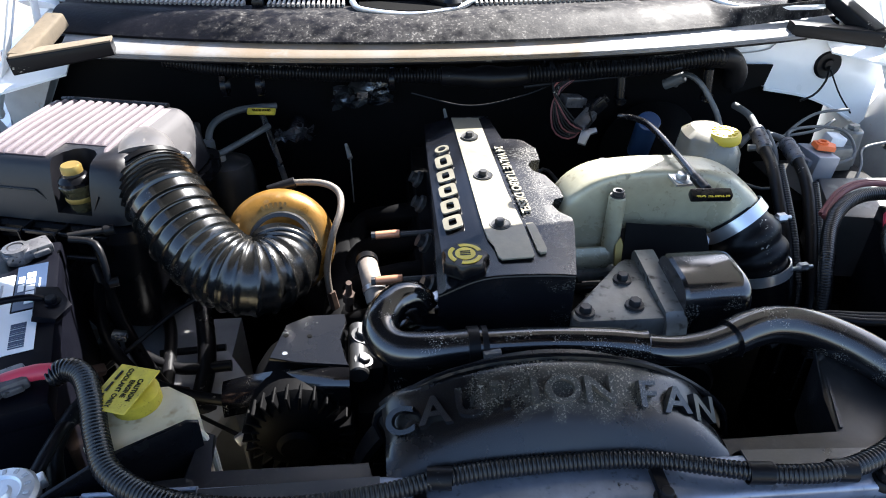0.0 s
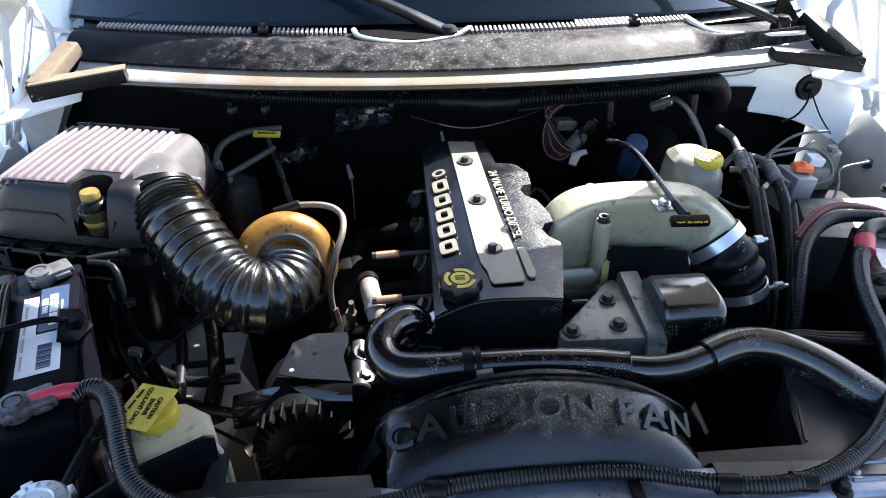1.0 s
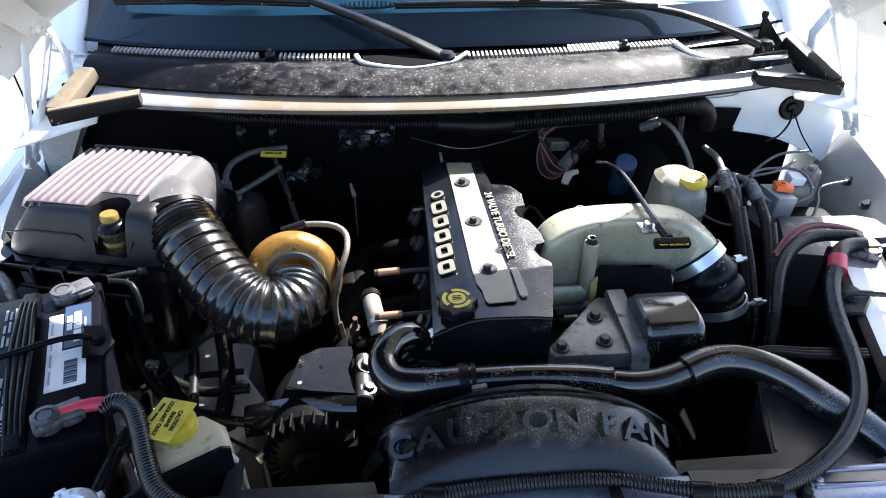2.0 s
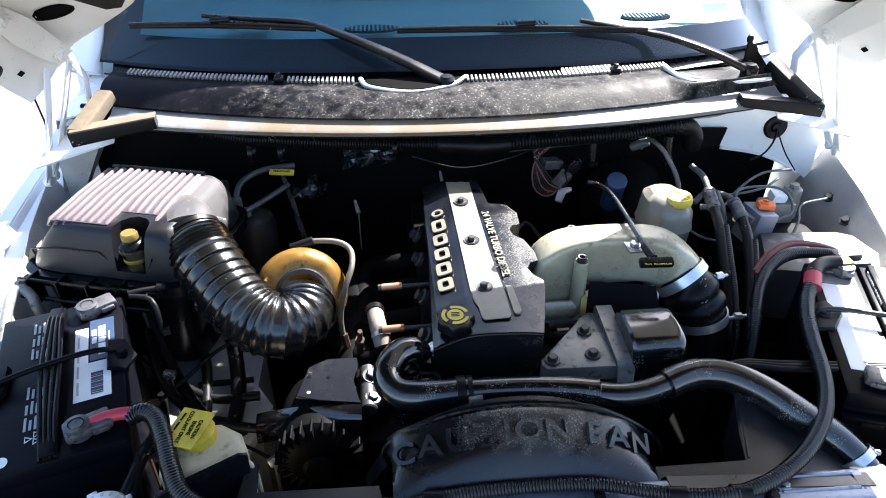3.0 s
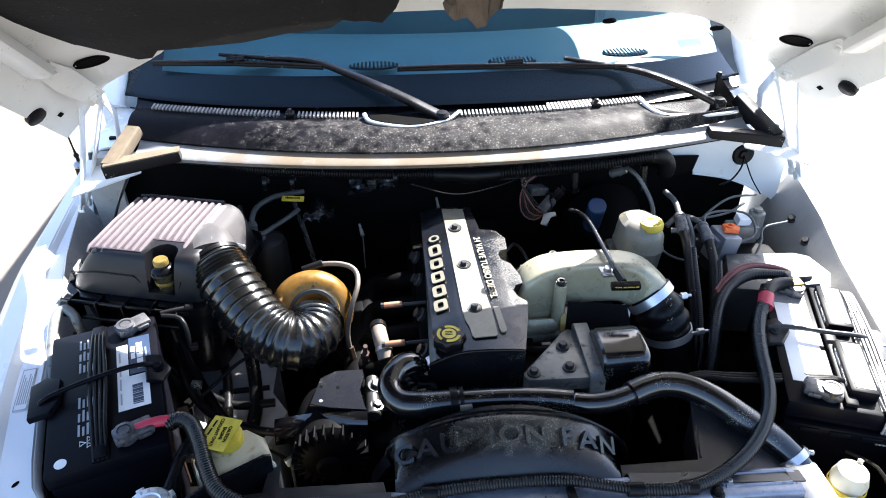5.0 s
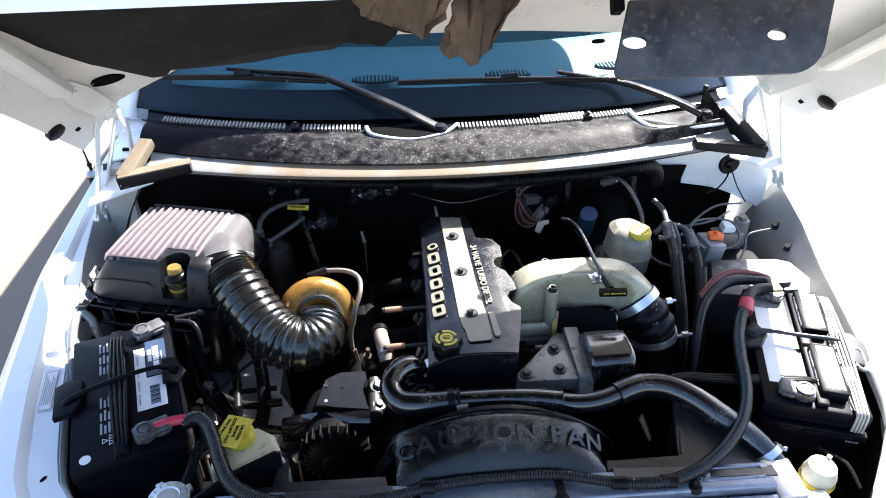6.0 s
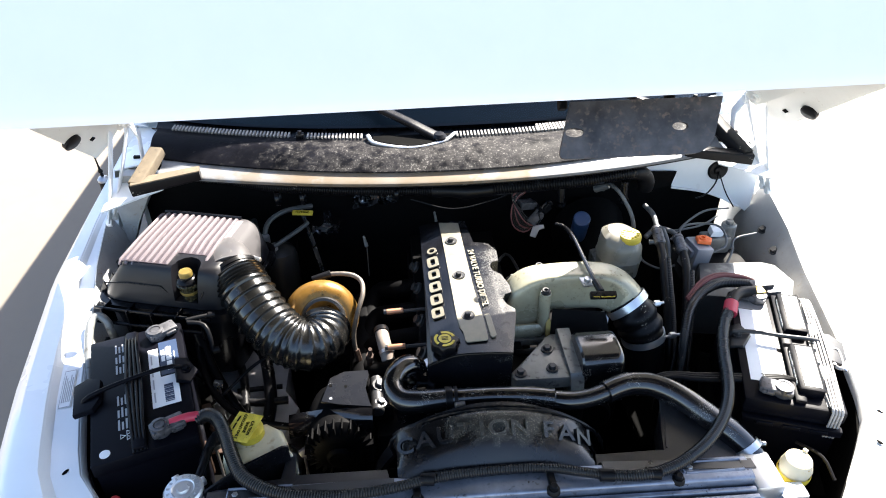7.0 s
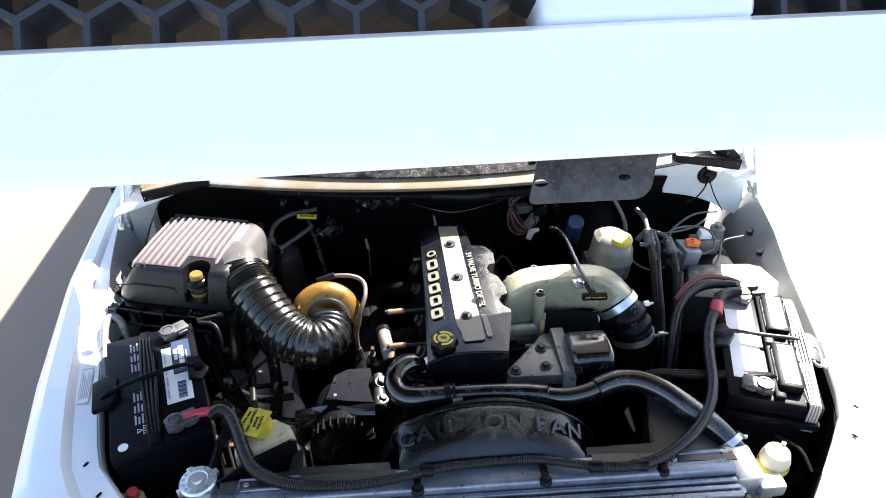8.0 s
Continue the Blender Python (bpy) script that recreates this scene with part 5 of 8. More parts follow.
tube(bm, [(0.09, 0.70, 1.05), (0.12, 0.69, 1.06), (0.16, 0.70, 1.045)], 0.008, 10)
part("fuel_line", bm, RUBBER, ff)
bm = bmesh.new()
box(bm, (0.118, 0.70, 1.035), (0.135, 0.715, 1.05), bevel=0.002)
part("sensor_plug", bm, BLUE_CAN, ff, "blue sensor plug")

# turbocharger behind the corrugated hose
turbo = thing("turbocharger", "turbocharger with an oily golden-brown compressor housing", "turbocharger", (-0.30, 0.88, 0.93))
ta = Vector((0.10, -0.86, 0.50)).normalized()
tm = frame_to((-0.312, 0.868, 1.038), Vector((-0.312, 0.868, 1.038)) + ta)
bm = bmesh.new()
n, k2 = 48, 16
rings = []
for i in range(n):
    a = 2 * math.pi * i / n
    minor = 0.0300 + 0.0030 * math.sin(a + 0.6)
    cx, cy = math.cos(a + 2.2), math.sin(a + 2.2)
    rings.append([bm.verts.new(tm @ Vector(((0.052 + minor * math.cos(b)) * cx, (0.052 + minor * math.cos(b)) * cy, minor * math.sin(b) * 0.95))) for b in (2 * math.pi * j / k2 for j in range(k2))])
for i in range(n):
    for j in range(k2):
        bm.faces.new((rings[i][j], rings[(i + 1) % n][j], rings[(i + 1) % n][(j + 1) % k2], rings[i][(j + 1) % k2]))
hous = part("compressor_scroll", bm, TURBO_ALU, turbo, "golden-brown oily cast compressor scroll")
for k in range(6):
    bm = bmesh.new()
    a = 1.95 - 0.115 * k
    m = tm @ pose(0.058 * math.cos(a), 0.058 * math.sin(a), 0.0285, 0, 0, math.degrees(a) - 90)
    box(bm, (-0.0020, -0.0035, 0), (0.0020, 0.0035, 0.0009), m)
    part("cast_mark", bm, TURBO_ALU, hous, smooth=False)
bm = bmesh.new()
lathe(bm, [(0.048, -0.03), (0.050, 0.005), (0.050, 0.022), (0.046, 0.035), (0.040, 0.035), (0.038, -0.02), (0, -0.02)], tm, 36)
part("compressor_inlet", bm, DARK_STEEL, turbo)
bm = bmesh.new()
lathe(bm, [(0, -0.16), (0.05, -0.16), (0.062, -0.13), (0.062, -0.08), (0.035, -0.06), (0.035, -0.01), (0, 0)], tm, 32)
part("turbine_housing", bm, RUST, turbo, "dark rusty turbine housing")
bm = bmesh.new()
tube(bm, [(-0.31, 0.95, 0.98), (-0.30, 0.95, 0.90), (-0.26, 0.93, 0.86)], 0.03, 14)
part("turbo_outlet", bm, SHADE_BLACK, turbo)
bm = bmesh.new()
tube(bm, [(-0.325, 0.930, 1.097), (-0.300, 0.935, 1.103), (-0.252, 0.930, 1.104), (-0.226, 0.915, 1.096), (-0.222, 0.880, 1.085), (-0.236, 0.850, 1.055), (-0.247, 0.835, 1.005), (-0.243, 0.822, 0.955), (-0.236, 0.815, 0.935)], 0.0052, 14, 0.008)
ol = part("oil_feed_line", bm, BRAID, turbo, "grey braided oil feed line")
bm = bmesh.new()
cyl(bm, (-0.334, 0.928, 1.096), (-0.292, 0.936, 1.104), 0.0075, 0.0085, 12, 0.001)
part("line_fitting", bm, RUBBER, ol, "black line end sleeve")
bm = bmesh.new()
cyl(bm, (-0.2385, 0.8185, 0.945), (-0.2435, 0.826, 0.972), 0.0075, 0.007, 6)
part("line_fitting", bm, RUST, ol, "brown line fitting")

# corrugated air hose
ah = thing("air_intake_hose", "shiny black corrugated rubber intake hose", "hose", (-0.38, 0.78, 1.0))
path = [(-0.497, 0.915, 1.143), (-0.484, 0.895, 1.132), (-0.458, 0.858, 1.110), (-0.423, 0.814, 1.083), (-0.380, 0.775, 1.062), (-0.340, 0.762, 1.052), (-0.309, 0.785, 1.048), (-0.303, 0.825, 1.049)]
pl = spline(path, 0.0017)
N = len(pl)


def bellows(k, u):
    """Smooth wide bands between thin raised ribs, closer together at both ends."""
    r = 0.0580 - 0.006 * u
    if u < 0.05:
        return circle(0.0515, 40)
    d = (u - 0.05) * N * 0.0017
    for pitch, reach in ((0.0070, 0.035), (0.0215, 0.1290), (0.0125, 9.0)):
        if d < reach:
            w = (d / pitch) % 1.0
            break
        d -= reach
    if pitch > 0.02:
        return circle(r - 0.0025 + 0.0050 * math.exp(-((w - 0.5) / 0.075) ** 2), 40)
    if pitch > 0.008:
        return circle(r - 0.0020 + 0.0040 * math.exp(-((w - 0.5) / 0.15) ** 2), 40)
    return circle(r - 0.0015 + 0.0024 * math.cos(2 * math.pi * (w - 0.5)), 40)


bm = bmesh.new()
sweep(bm, pl, bellows)
part("bellows", bm, HOSE_RUBBER, ah, angle=60)
bm = bmesh.new()
for i in (4, 9):
    ring_clamp(bm, pl[i], pl[i + 1] - pl[i - 1], 0.0505 + (0.002 if i == 4 else 0), 0.008, 0.002)
part("hose_collar", bm, RUBBER, ah)
bm = bmesh.new()
p = pl[3] + Vector((0.040, 0.025, 0.018))
cyl(bm, p, p + Vector((0.018, -0.016, 0.004)), 0.005, seg=8, bevel=0.001)
part("clamp_screw", bm, STEEL, ah)


# ---- air filter box ----
AB = pose(-0.59, 0.975, 0, 0, 0, -15)
abx = thing("air_filter_box", "grey ribbed air filter box on a black base", "air filter box", (-0.60, 0.98, 0.90))


def loft(bm, m, sections, e=5.0, seg=40):
    rings = []
    for cx, cy, w, l, z in sections:
        rings.append([bm.verts.new(m @ Vector((cx + a, cy + b, z))) for a, b in rounded(w, l, e, seg)])
    for a, b in zip(rings, rings[1:]):
        for k in range(seg):
            bm.faces.new((a[k], a[(k + 1) % seg], b[(k + 1) % seg], b[k]))
    bm.faces.new(rings[0][::-1])
    bm.faces.new(rings[-1])
    return bm


def carved(name, bm, cutter, mat, parent, label):
    """A mesh with the cutter's volume taken out of it."""
    a = bpy.data.objects.new(name, finish(bm, name, mat))
    b = bpy.data.objects.new(name, finish(cutter, name, mat))
    for o in (a, b):
        scene.collection.objects.link(o)
    md = a.modifiers.new("pocket", "BOOLEAN")
    md.object, md.operation, md.solver = b, "DIFFERENCE", "EXACT"
    bpy.context.view_layer.update()
    me = bpy.data.meshes.new_from_object(a.evaluated_get(bpy.context.evaluated_depsgraph_get()))
    for o in (a, b):
        bpy.data.objects.remove(o)
    me.name = name
    me.polygons.foreach_set("use_smooth", [True] * len(me.polygons))
    me.set_sharp_from_angle(angle=radians(40))
    ob = new(name, me)
    ob.parent = parent
    ob.matrix_parent_inverse = Matrix.Translation(-parent.location)
    ob["label"] = label
    return ob


bm = bmesh.new()
loft(bm, AB, [(-0.022, 0.008, 0.300, 0.258, 1.098), (-0.020, 0.008, 0.292, 0.252, 1.114), (-0.010, 0.008, 0.258, 0.236, 1.150), (-0.004, 0.008, 0.232, 0.220, 1.172), (-0.002, 0.008, 0.216, 0.208, 1.181), (-0.002, 0.008, 0.200, 0.196, 1.184)], 6.5, 56)
cutter = bmesh.new()
plan = [(-0.002, -0.20), (-0.002, -0.090), (0.003, -0.072), (0.014, -0.060), (0.030, -0.055), (0.050, -0.059), (0.064, -0.070), (0.071, -0.088), (0.071, -0.20)]
prism(cutter, plan, 1.112, 1.30, AB)
inv = AB.inverted()
for v in cutter.verts:
    if v.co.z < 1.2:
        q = inv @ v.co
        q.x = 0.034 + (q.x - 0.034) * 0.72
        v.co = AB @ q
lid = carved("box_lid", bm, cutter, LIT_SHADED_PLASTIC, abx, "grey plastic lid with moulded ribs and a gauge pocket")
# ribs carry the sunlit tone, the panel between them the shaded one
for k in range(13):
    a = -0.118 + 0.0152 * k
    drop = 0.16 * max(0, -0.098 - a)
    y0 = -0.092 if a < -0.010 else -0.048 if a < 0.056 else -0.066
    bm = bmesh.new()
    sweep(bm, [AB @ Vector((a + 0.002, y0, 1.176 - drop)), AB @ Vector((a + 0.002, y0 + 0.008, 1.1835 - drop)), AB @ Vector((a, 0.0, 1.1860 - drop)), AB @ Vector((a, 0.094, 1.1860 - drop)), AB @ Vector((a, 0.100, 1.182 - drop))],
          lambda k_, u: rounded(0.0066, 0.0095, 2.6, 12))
    part("lid_rib", bm, SUNLIT_PLASTIC, lid, "rib painted in sunlit tone")
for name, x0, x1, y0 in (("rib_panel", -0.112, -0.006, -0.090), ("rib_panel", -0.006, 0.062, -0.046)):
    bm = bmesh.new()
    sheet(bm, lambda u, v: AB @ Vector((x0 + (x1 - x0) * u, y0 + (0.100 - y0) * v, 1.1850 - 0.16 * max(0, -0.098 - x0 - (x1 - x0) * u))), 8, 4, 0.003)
    part(name, bm, SHADED_GROOVE, lid, "panel between the ribs, painted in shaded tone")
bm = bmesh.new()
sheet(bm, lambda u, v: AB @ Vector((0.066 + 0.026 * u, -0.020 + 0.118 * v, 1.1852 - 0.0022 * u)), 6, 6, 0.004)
part("rib_panel", bm, SUNLIT_PLASTIC, lid, "flat of the lid, painted in sunlit tone")
bm = bmesh.new()
sweep(bm, [AB @ Vector((x, 0.104, 1.186 - 0.12 * max(0, -0.10 - x))) for x in (-0.115, -0.09, 0.0, 0.072)], lambda k, u: rounded(0.008, 0.010, 3, 12))
part("rear_lip", bm, BLACK, lid)
bm = bmesh.new()
sweep(bm, [AB @ Vector(p) for p in ((-0.150, -0.110, 1.135), (-0.100, -0.113, 1.143), (-0.020, -0.113, 1.143), (-0.008, -0.113, 1.132), (0.006, -0.116, 1.110), (0.060, -0.116, 1.110), (0.075, -0.112, 1.140))], lambda k, u: rounded(0.003, 0.003, 2, 8))
part("pocket_rim", bm, BLACK, lid)
bm = bmesh.new()
AN = pose(-0.59, 0.975, 0, 0, 0, -12)
sweep(bm, spline([AN @ Vector((0.045, 0.045, 1.146)), AN @ Vector((0.072, 0.010, 1.147)), AN @ Vector((0.092, -0.020, 1.146)), AN @ Vector((0.106, -0.046, 1.141))], 0.006), lambda k, u: rounded(0.070 + 0.030 * u, 0.066 + 0.034 * u, 2.6, 32))
part("outlet_neck", bm, SUNLIT_NECK, lid, "outlet neck painted in sunlit tone")
bm = bmesh.new()
loft(bm, AB, [(-0.020, 0.008, 0.255, 0.225, 0.90), (-0.020, 0.008, 0.290, 0.255, 1.070), (-0.022, 0.008, 0.322, 0.288, 1.076), (-0.022, 0.008, 0.322, 0.288, 1.096)], 6.5, 56)
base = part("box_base", bm, BLACK, abx, "black plastic lower half with a webbed flange")
for k in range(5):
    bm = bmesh.new()
    x = -0.140 + 0.055 * k
    box(bm, (x - 0.002, -0.158, 1.045), (x + 0.002, -0.125, 1.102), AB, 0.001, 1)
    part("base_web", bm, BLACK, base, smooth=False)
for k in range(7):
    bm = bmesh.new()
    y = -0.09 + 0.032 * k
    prism(bm, [(0, 0), (0.024, 0.0), (0.006, 0.030)], -0.002, 0.002, AB @ pose(-0.165, y, 1.09, 90, 0, 180))
    part("side_fin", bm, BLACK, base, smooth=False)
bm = bmesh.new()
sweep(bm, [AB @ Vector((x, -0.156, 1.066)) for x in (-0.16, -0.05, 0.08)], lambda k, u: rounded(0.007, 0.007, 4, 10))
part("base_rail", bm, BLACK, base)
bm = bmesh.new()
sweep(bm, [AB @ Vector((x, -0.150, 1.098)) for x in (-0.16, -0.05, 0.10)], lambda k, u: rounded(0.005, 0.006, 4, 10))
part("base_rail", bm, BLACK, base)
# gold service gauge in the pocket
gm = AB @ pose(0.037, -0.100, 0)
bm = bmesh.new()
lathe(bm, [(0.0, 1.108), (0.014, 1.110), (0.0175, 1.118), (0.0200, 1.144), (0.0230, 1.148), (0.0230, 1.153), (0.018, 1.158)], gm, 32)
gauge = part("service_gauge", bm, GAUGE_CLEAR, abx, "smoked gold and black filter service gauge")
bm = bmesh.new()
lathe(bm, [(0.0220, 1.152), (0.0220, 1.159), (0.018, 1.164), (0.0140, 1.166)], gm, 32)
part("gauge_band", bm, BLACK, gauge)
bm = bmesh.new()
lathe(bm, [(0.0130, 1.160), (0.0138, 1.166), (0.0138, 1.178), (0.0120, 1.181), (0, 1.181)], gm, 32)
part("gauge_cap", bm, BRASS, gauge, "gold cap")
bm = bmesh.new()
lathe(bm, [(0.0138, 1.160), (0.0146, 1.162), (0.0146, 1.168), (0.0138, 1.170)], gm, 32)
part("cap_skirt", bm, BLACK, gauge)
bm = bmesh.new()
lathe(bm, [(0.0186, 1.128), (0.0196, 1.131), (0.0194, 1.135), (0.0186, 1.137)], gm, 32)
part("gauge_ring", bm, BRASS, gauge)


# ---- batteries ----
def battery(lab, m, mirror):
    b = thing("car_battery", lab, "battery", m.translation, "truck batteries")
    s = -1 if mirror else 1
    W, Lh = 0.0830, 0.158

    def P(name, bm, mat, parent=None, label="", **k):
        return part(name, bm, mat, parent or b, label, **k)
    bm = bmesh.new()
    box(bm, (-W, -Lh, -0.20), (W, Lh, -0.012), m, 0.006)
    P("battery_case", bm, BATTERY_BLACK)
    bm = bmesh.new()
    box(bm, (-W - 0.002, -Lh - 0.002, -0.028), (W + 0.002, Lh + 0.002, 0.0), m, 0.005)
    lidb = P("battery_lid", bm, BATTERY_BLACK, None, "black battery lid" if not mirror else "sunlit dusty battery lid")
    bm = bmesh.new()
    box(bm, (-0.030 * s - 0.010, -Lh + 0.004, 0), (-0.030 * s + 0.010, Lh - 0.004, 0.009), m @ pose(0.022 * s, 0, 0), 0.004)
    P("vent_ridge", bm, BATTERY_BLACK, lidb)
    # rope handle along the ridge
    bm = bmesh.new()
    hx = -0.008
    for dx in (-0.009, -0.003, 0.003, 0.009) if not mirror else ():
        tube(bm, [m @ Vector((hx + dx, -Lh + 0.002, 0.0)), m @ Vector((hx + dx, -0.10, 0.013)), m @ Vector((hx + dx * 1.3, 0.0, 0.017)), m @ Vector((hx + dx, 0.10, 0.013)), m @ Vector((hx + dx, Lh - 0.002, 0.0))], 0.0032, 8, 0.02)
    if mirror:
        bm.free()
    else:
        P("carry_handle", bm, RUBBER, b, "ribbed black carry strap")
    # hold-down rod and its two brackets
    bm = bmesh.new()
    tube(bm, [m @ Vector((-0.098, -0.010 * s, -0.012)), m @ Vector((-0.085, -0.008 * s, 0.014)), m @ Vector((0.0, 0.004, 0.0215)), m @ Vector((0.066, 0.012, 0.014)), m @ Vector((0.088, 0.014, -0.02))], 0.0042, 10, 0.012)
    rod = P("hold_down_rod", bm, BATTERY_BLACK if not mirror else DARK_STEEL)
    bm = bmesh.new()
    prism(bm, [(-0.024, -0.036), (0.010, -0.040), (0.024, -0.020), (0.026, 0.028), (0.004, 0.045), (-0.022, 0.038)], -0.004, 0.007, m @ pose(-0.088 * s, 0.004, 0.002, 0, -12 * s, 0), 0.004)
    P("hold_down_bracket", bm, BATTERY_BLACK if not mirror else DARK_STEEL, rod)
    bm = bmesh.new()
    prism(bm, [(-0.018, -0.030), (0.006, -0.034), (0.022, -0.002), (0.006, 0.034), (-0.018, 0.030)], -0.004, 0.004, m @ pose(0.080 * s, 0.008, 0.002, 0, 22 * s, 0), 0.003)
    hexbolt(bm, m @ Vector((0.082 * s, 0.006, 0.006)), (0, 0, 1), 0.007, 0.008)
    P("hold_down_bracket", bm, BATTERY_BLACK if not mirror else DARK_STEEL, rod)
    return b, lidb


MB = pose(-0.624, 0.627, 1.100, 0, 0, 18)
bl_, bl_lid = battery("black car battery with a white barcode label and grey cable boots", MB, False)


def flat(name, parent, m, x0, y0, x1, y1, z, mat, label=""):
    bm = bmesh.new()
    box(bm, (min(x0, x1), min(y0, y1), z), (max(x0, x1), max(y0, y1), z + 0.0008), m)
    return part(name, bm, mat, parent, label, smooth=False)


flat("paper_label", bl_lid, MB, 0.018, -0.068, 0.036, 0.092, 0.0002, WHITE_LABEL, "white label strip")
lab_ = flat("barcode_label", bl_lid, MB, 0.036, -0.068, 0.066, 0.008, 0.0004, WHITE_LABEL, "white barcode label")
for k in range(13):
    flat("barcode_line", lab_, MB, 0.040 + 0.0002, -0.060 + 0.0036 * k, 0.056, -0.0585 + 0.0036 * k + 0.0006 * (k % 3), 0.0012, BLUE_LABEL)
for k in range(4):
    flat("print_line", lab_, MB, 0.022, -0.055 + 0.034 * k, 0.0245, -0.030 + 0.034 * k, 0.0012, GREY_LABEL)
flat("logo_panel", bl_lid, MB, 0.038, 0.012, 0.072, 0.108, 0.0003, BLUE_LABEL, "dark label panel")
for x0, x1, y0, y1, n_ in ((0.0410, 0.0475, 0.050, 0.086, 2), (0.0500, 0.0595, 0.022, 0.092, 5), (0.0640, 0.0655, 0.022, 0.085, 1)):
    for j in range(n_):
        step_ = (y1 - y0) / n_
        flat("white_mark", bl_lid, MB, x0, y0 + step_ * j, x1, y0 + step_ * (j + 0.80), 0.0012, WHITE_LABEL)
for y0 in (0.048, -0.096):
    for k in range(4):
        for j in range(3):
            flat("print_line", bl_lid, MB, -0.040 + 0.0062 * k, y0 + 0.030 * j, -0.0368 + 0.0062 * k, y0 + 0.030 * j + 0.024 - 0.006 * ((k + j) % 2), 0.0003, GREY_LABEL)
for dx, dy in ((0, 0), (0.010, 0.006), (0.010, -0.006)):
    bm = bmesh.new()
    lathe(bm, [(0.0062, 0), (0.0062, 0.0009), (0.0045, 0.0009), (0.0045, 0)], MB @ pose(-0.034 + dx, -0.112 + dy, 0.0002), 3)
    part("recycling_mark", bm, WHITE_LABEL, bl_lid, smooth=False)
bm = bmesh.new()
lathe(bm, [(0, 0.0002), (0.0085, 0.0002), (0.0085, 0.001), (0, 0.001)], MB @ pose(-0.062, -0.140, 0) @ Matrix.Diagonal((1.0, 1.05, 1, 1)), 22)
part("date_sticker", bm, WHITE_LABEL, bl_lid, "round pale date sticker")


def terminal(b, m, at, turn, mat, lab):
    mm = m @ pose(at[0], at[1], 0, 0, 0, turn)
    bm = bmesh.new()
    lathe(bm, [(0.011, 0), (0.010, 0.018), (0.0085, 0.020), (0, 0.020)], mm, 18)
    post = part("terminal_post", bm, LEAD, b)
    bm = bmesh.new()
    box(bm, (-0.017, -0.015, 0.002), (0.040, 0.015, 0.017), mm, 0.005)
    lathe(bm, [(0.0155, 0.0), (0.0155, 0.020), (0.010, 0.021), (0.010, 0.015), (0, 0.015)], mm, 20)
    box(bm, (0.014, -0.019, 0.004), (0.034, 0.019, 0.012), mm, 0.003)
    part("cable_clamp", bm, mat, post, lab)


terminal(bl_, MB, (0.038, 0.128), 20, LEAD, "corroded grey cable clamp")
terminal(bl_, MB, (0.028, -0.128), 12, LEAD, "corroded grey cable clamp")

MB2 = pose(0.596, 0.621, 1.100, 0, 0, -19)
br_, br_lid = battery("dusty car battery glaring in the sun", MB2, True)
# pale dust colour that also holds the sun's glare on the battery
SUNLIT_DUSTY_LID = material("sunlit_dusty_battery_lid", (0.30, 0.285, 0.28), 0.45, vary=0.35, scale=60, bump=0.1, dust=1.0, dust_lit_color=(0.34, 0.33, 0.31), patch=14, film=0.3)
flat("sunlit_dusty_top", br_lid, MB2, 0.052, -0.150, 0.078, 0.150, 0.0002, SUNLIT_DUSTY_LID, "dusty top of the battery, sun glare in its colour")
flat("sunlit_dusty_top", br_lid, MB2, -0.078, 0.102, -0.012, 0.150, 0.0002, SUNLIT_DUSTY_LID, "dusty top of the battery, sun glare in its colour")
# label drawn large so its white stands for the glaring lid
flat("paper_label", br_lid, MB2, -0.070, -0.110, -0.012, 0.100, 0.0003, WHITE_LABEL, "white label enlarged to carry the lid's sun glare")
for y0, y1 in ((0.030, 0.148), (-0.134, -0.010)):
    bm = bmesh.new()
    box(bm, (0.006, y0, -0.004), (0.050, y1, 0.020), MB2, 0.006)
    pad = part("vent_cap", bm, BATTERY_BLACK, br_lid, "raised black vent cap with a dusty, sunlit-toned top")
    flat("cap_top", pad, MB2, 0.015, y0 + 0.008, 0.044, y1 - 0.008, 0.0200, SUNLIT_DUSTY_LID, "dusty top of the vent cap, sun glare in its colour")
    side = MB2 @ Matrix(((0, 0, -1, 0.0056), (-1, 0, 0, (y0 + y1) / 2), (0, 1, 0, 0.0105), (0, 0, 0, 1)))
    lettering("cap_writing", "DANGER / POISON", 0.0098, 0.0006, side, WHITE_LABEL, pad, "small white print", 1.05)
    for j in range(5):
        bm = bmesh.new()
        box(bm, (-0.048 + 0.020 * j, -0.0085, 0), (-0.033 + 0.020 * j - 0.004 * (j % 2), -0.0068, 0.0006), side)
        part("print_line", bm, GREY_LABEL, pad, smooth=False)
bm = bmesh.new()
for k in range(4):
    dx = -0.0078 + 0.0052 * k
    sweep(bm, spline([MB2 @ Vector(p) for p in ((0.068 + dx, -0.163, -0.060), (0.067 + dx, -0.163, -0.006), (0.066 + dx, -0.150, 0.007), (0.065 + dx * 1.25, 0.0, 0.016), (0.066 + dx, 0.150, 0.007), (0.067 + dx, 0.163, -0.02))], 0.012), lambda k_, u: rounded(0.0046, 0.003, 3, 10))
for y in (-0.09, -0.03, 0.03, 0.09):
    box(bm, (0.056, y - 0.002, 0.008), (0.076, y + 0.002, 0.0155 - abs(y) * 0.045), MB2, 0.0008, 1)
part("carry_strap", bm, SUNLIT_DUSTY_LID, br_, "wide ribbed carry strap, dusty with sun glare in its colour")
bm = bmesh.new()
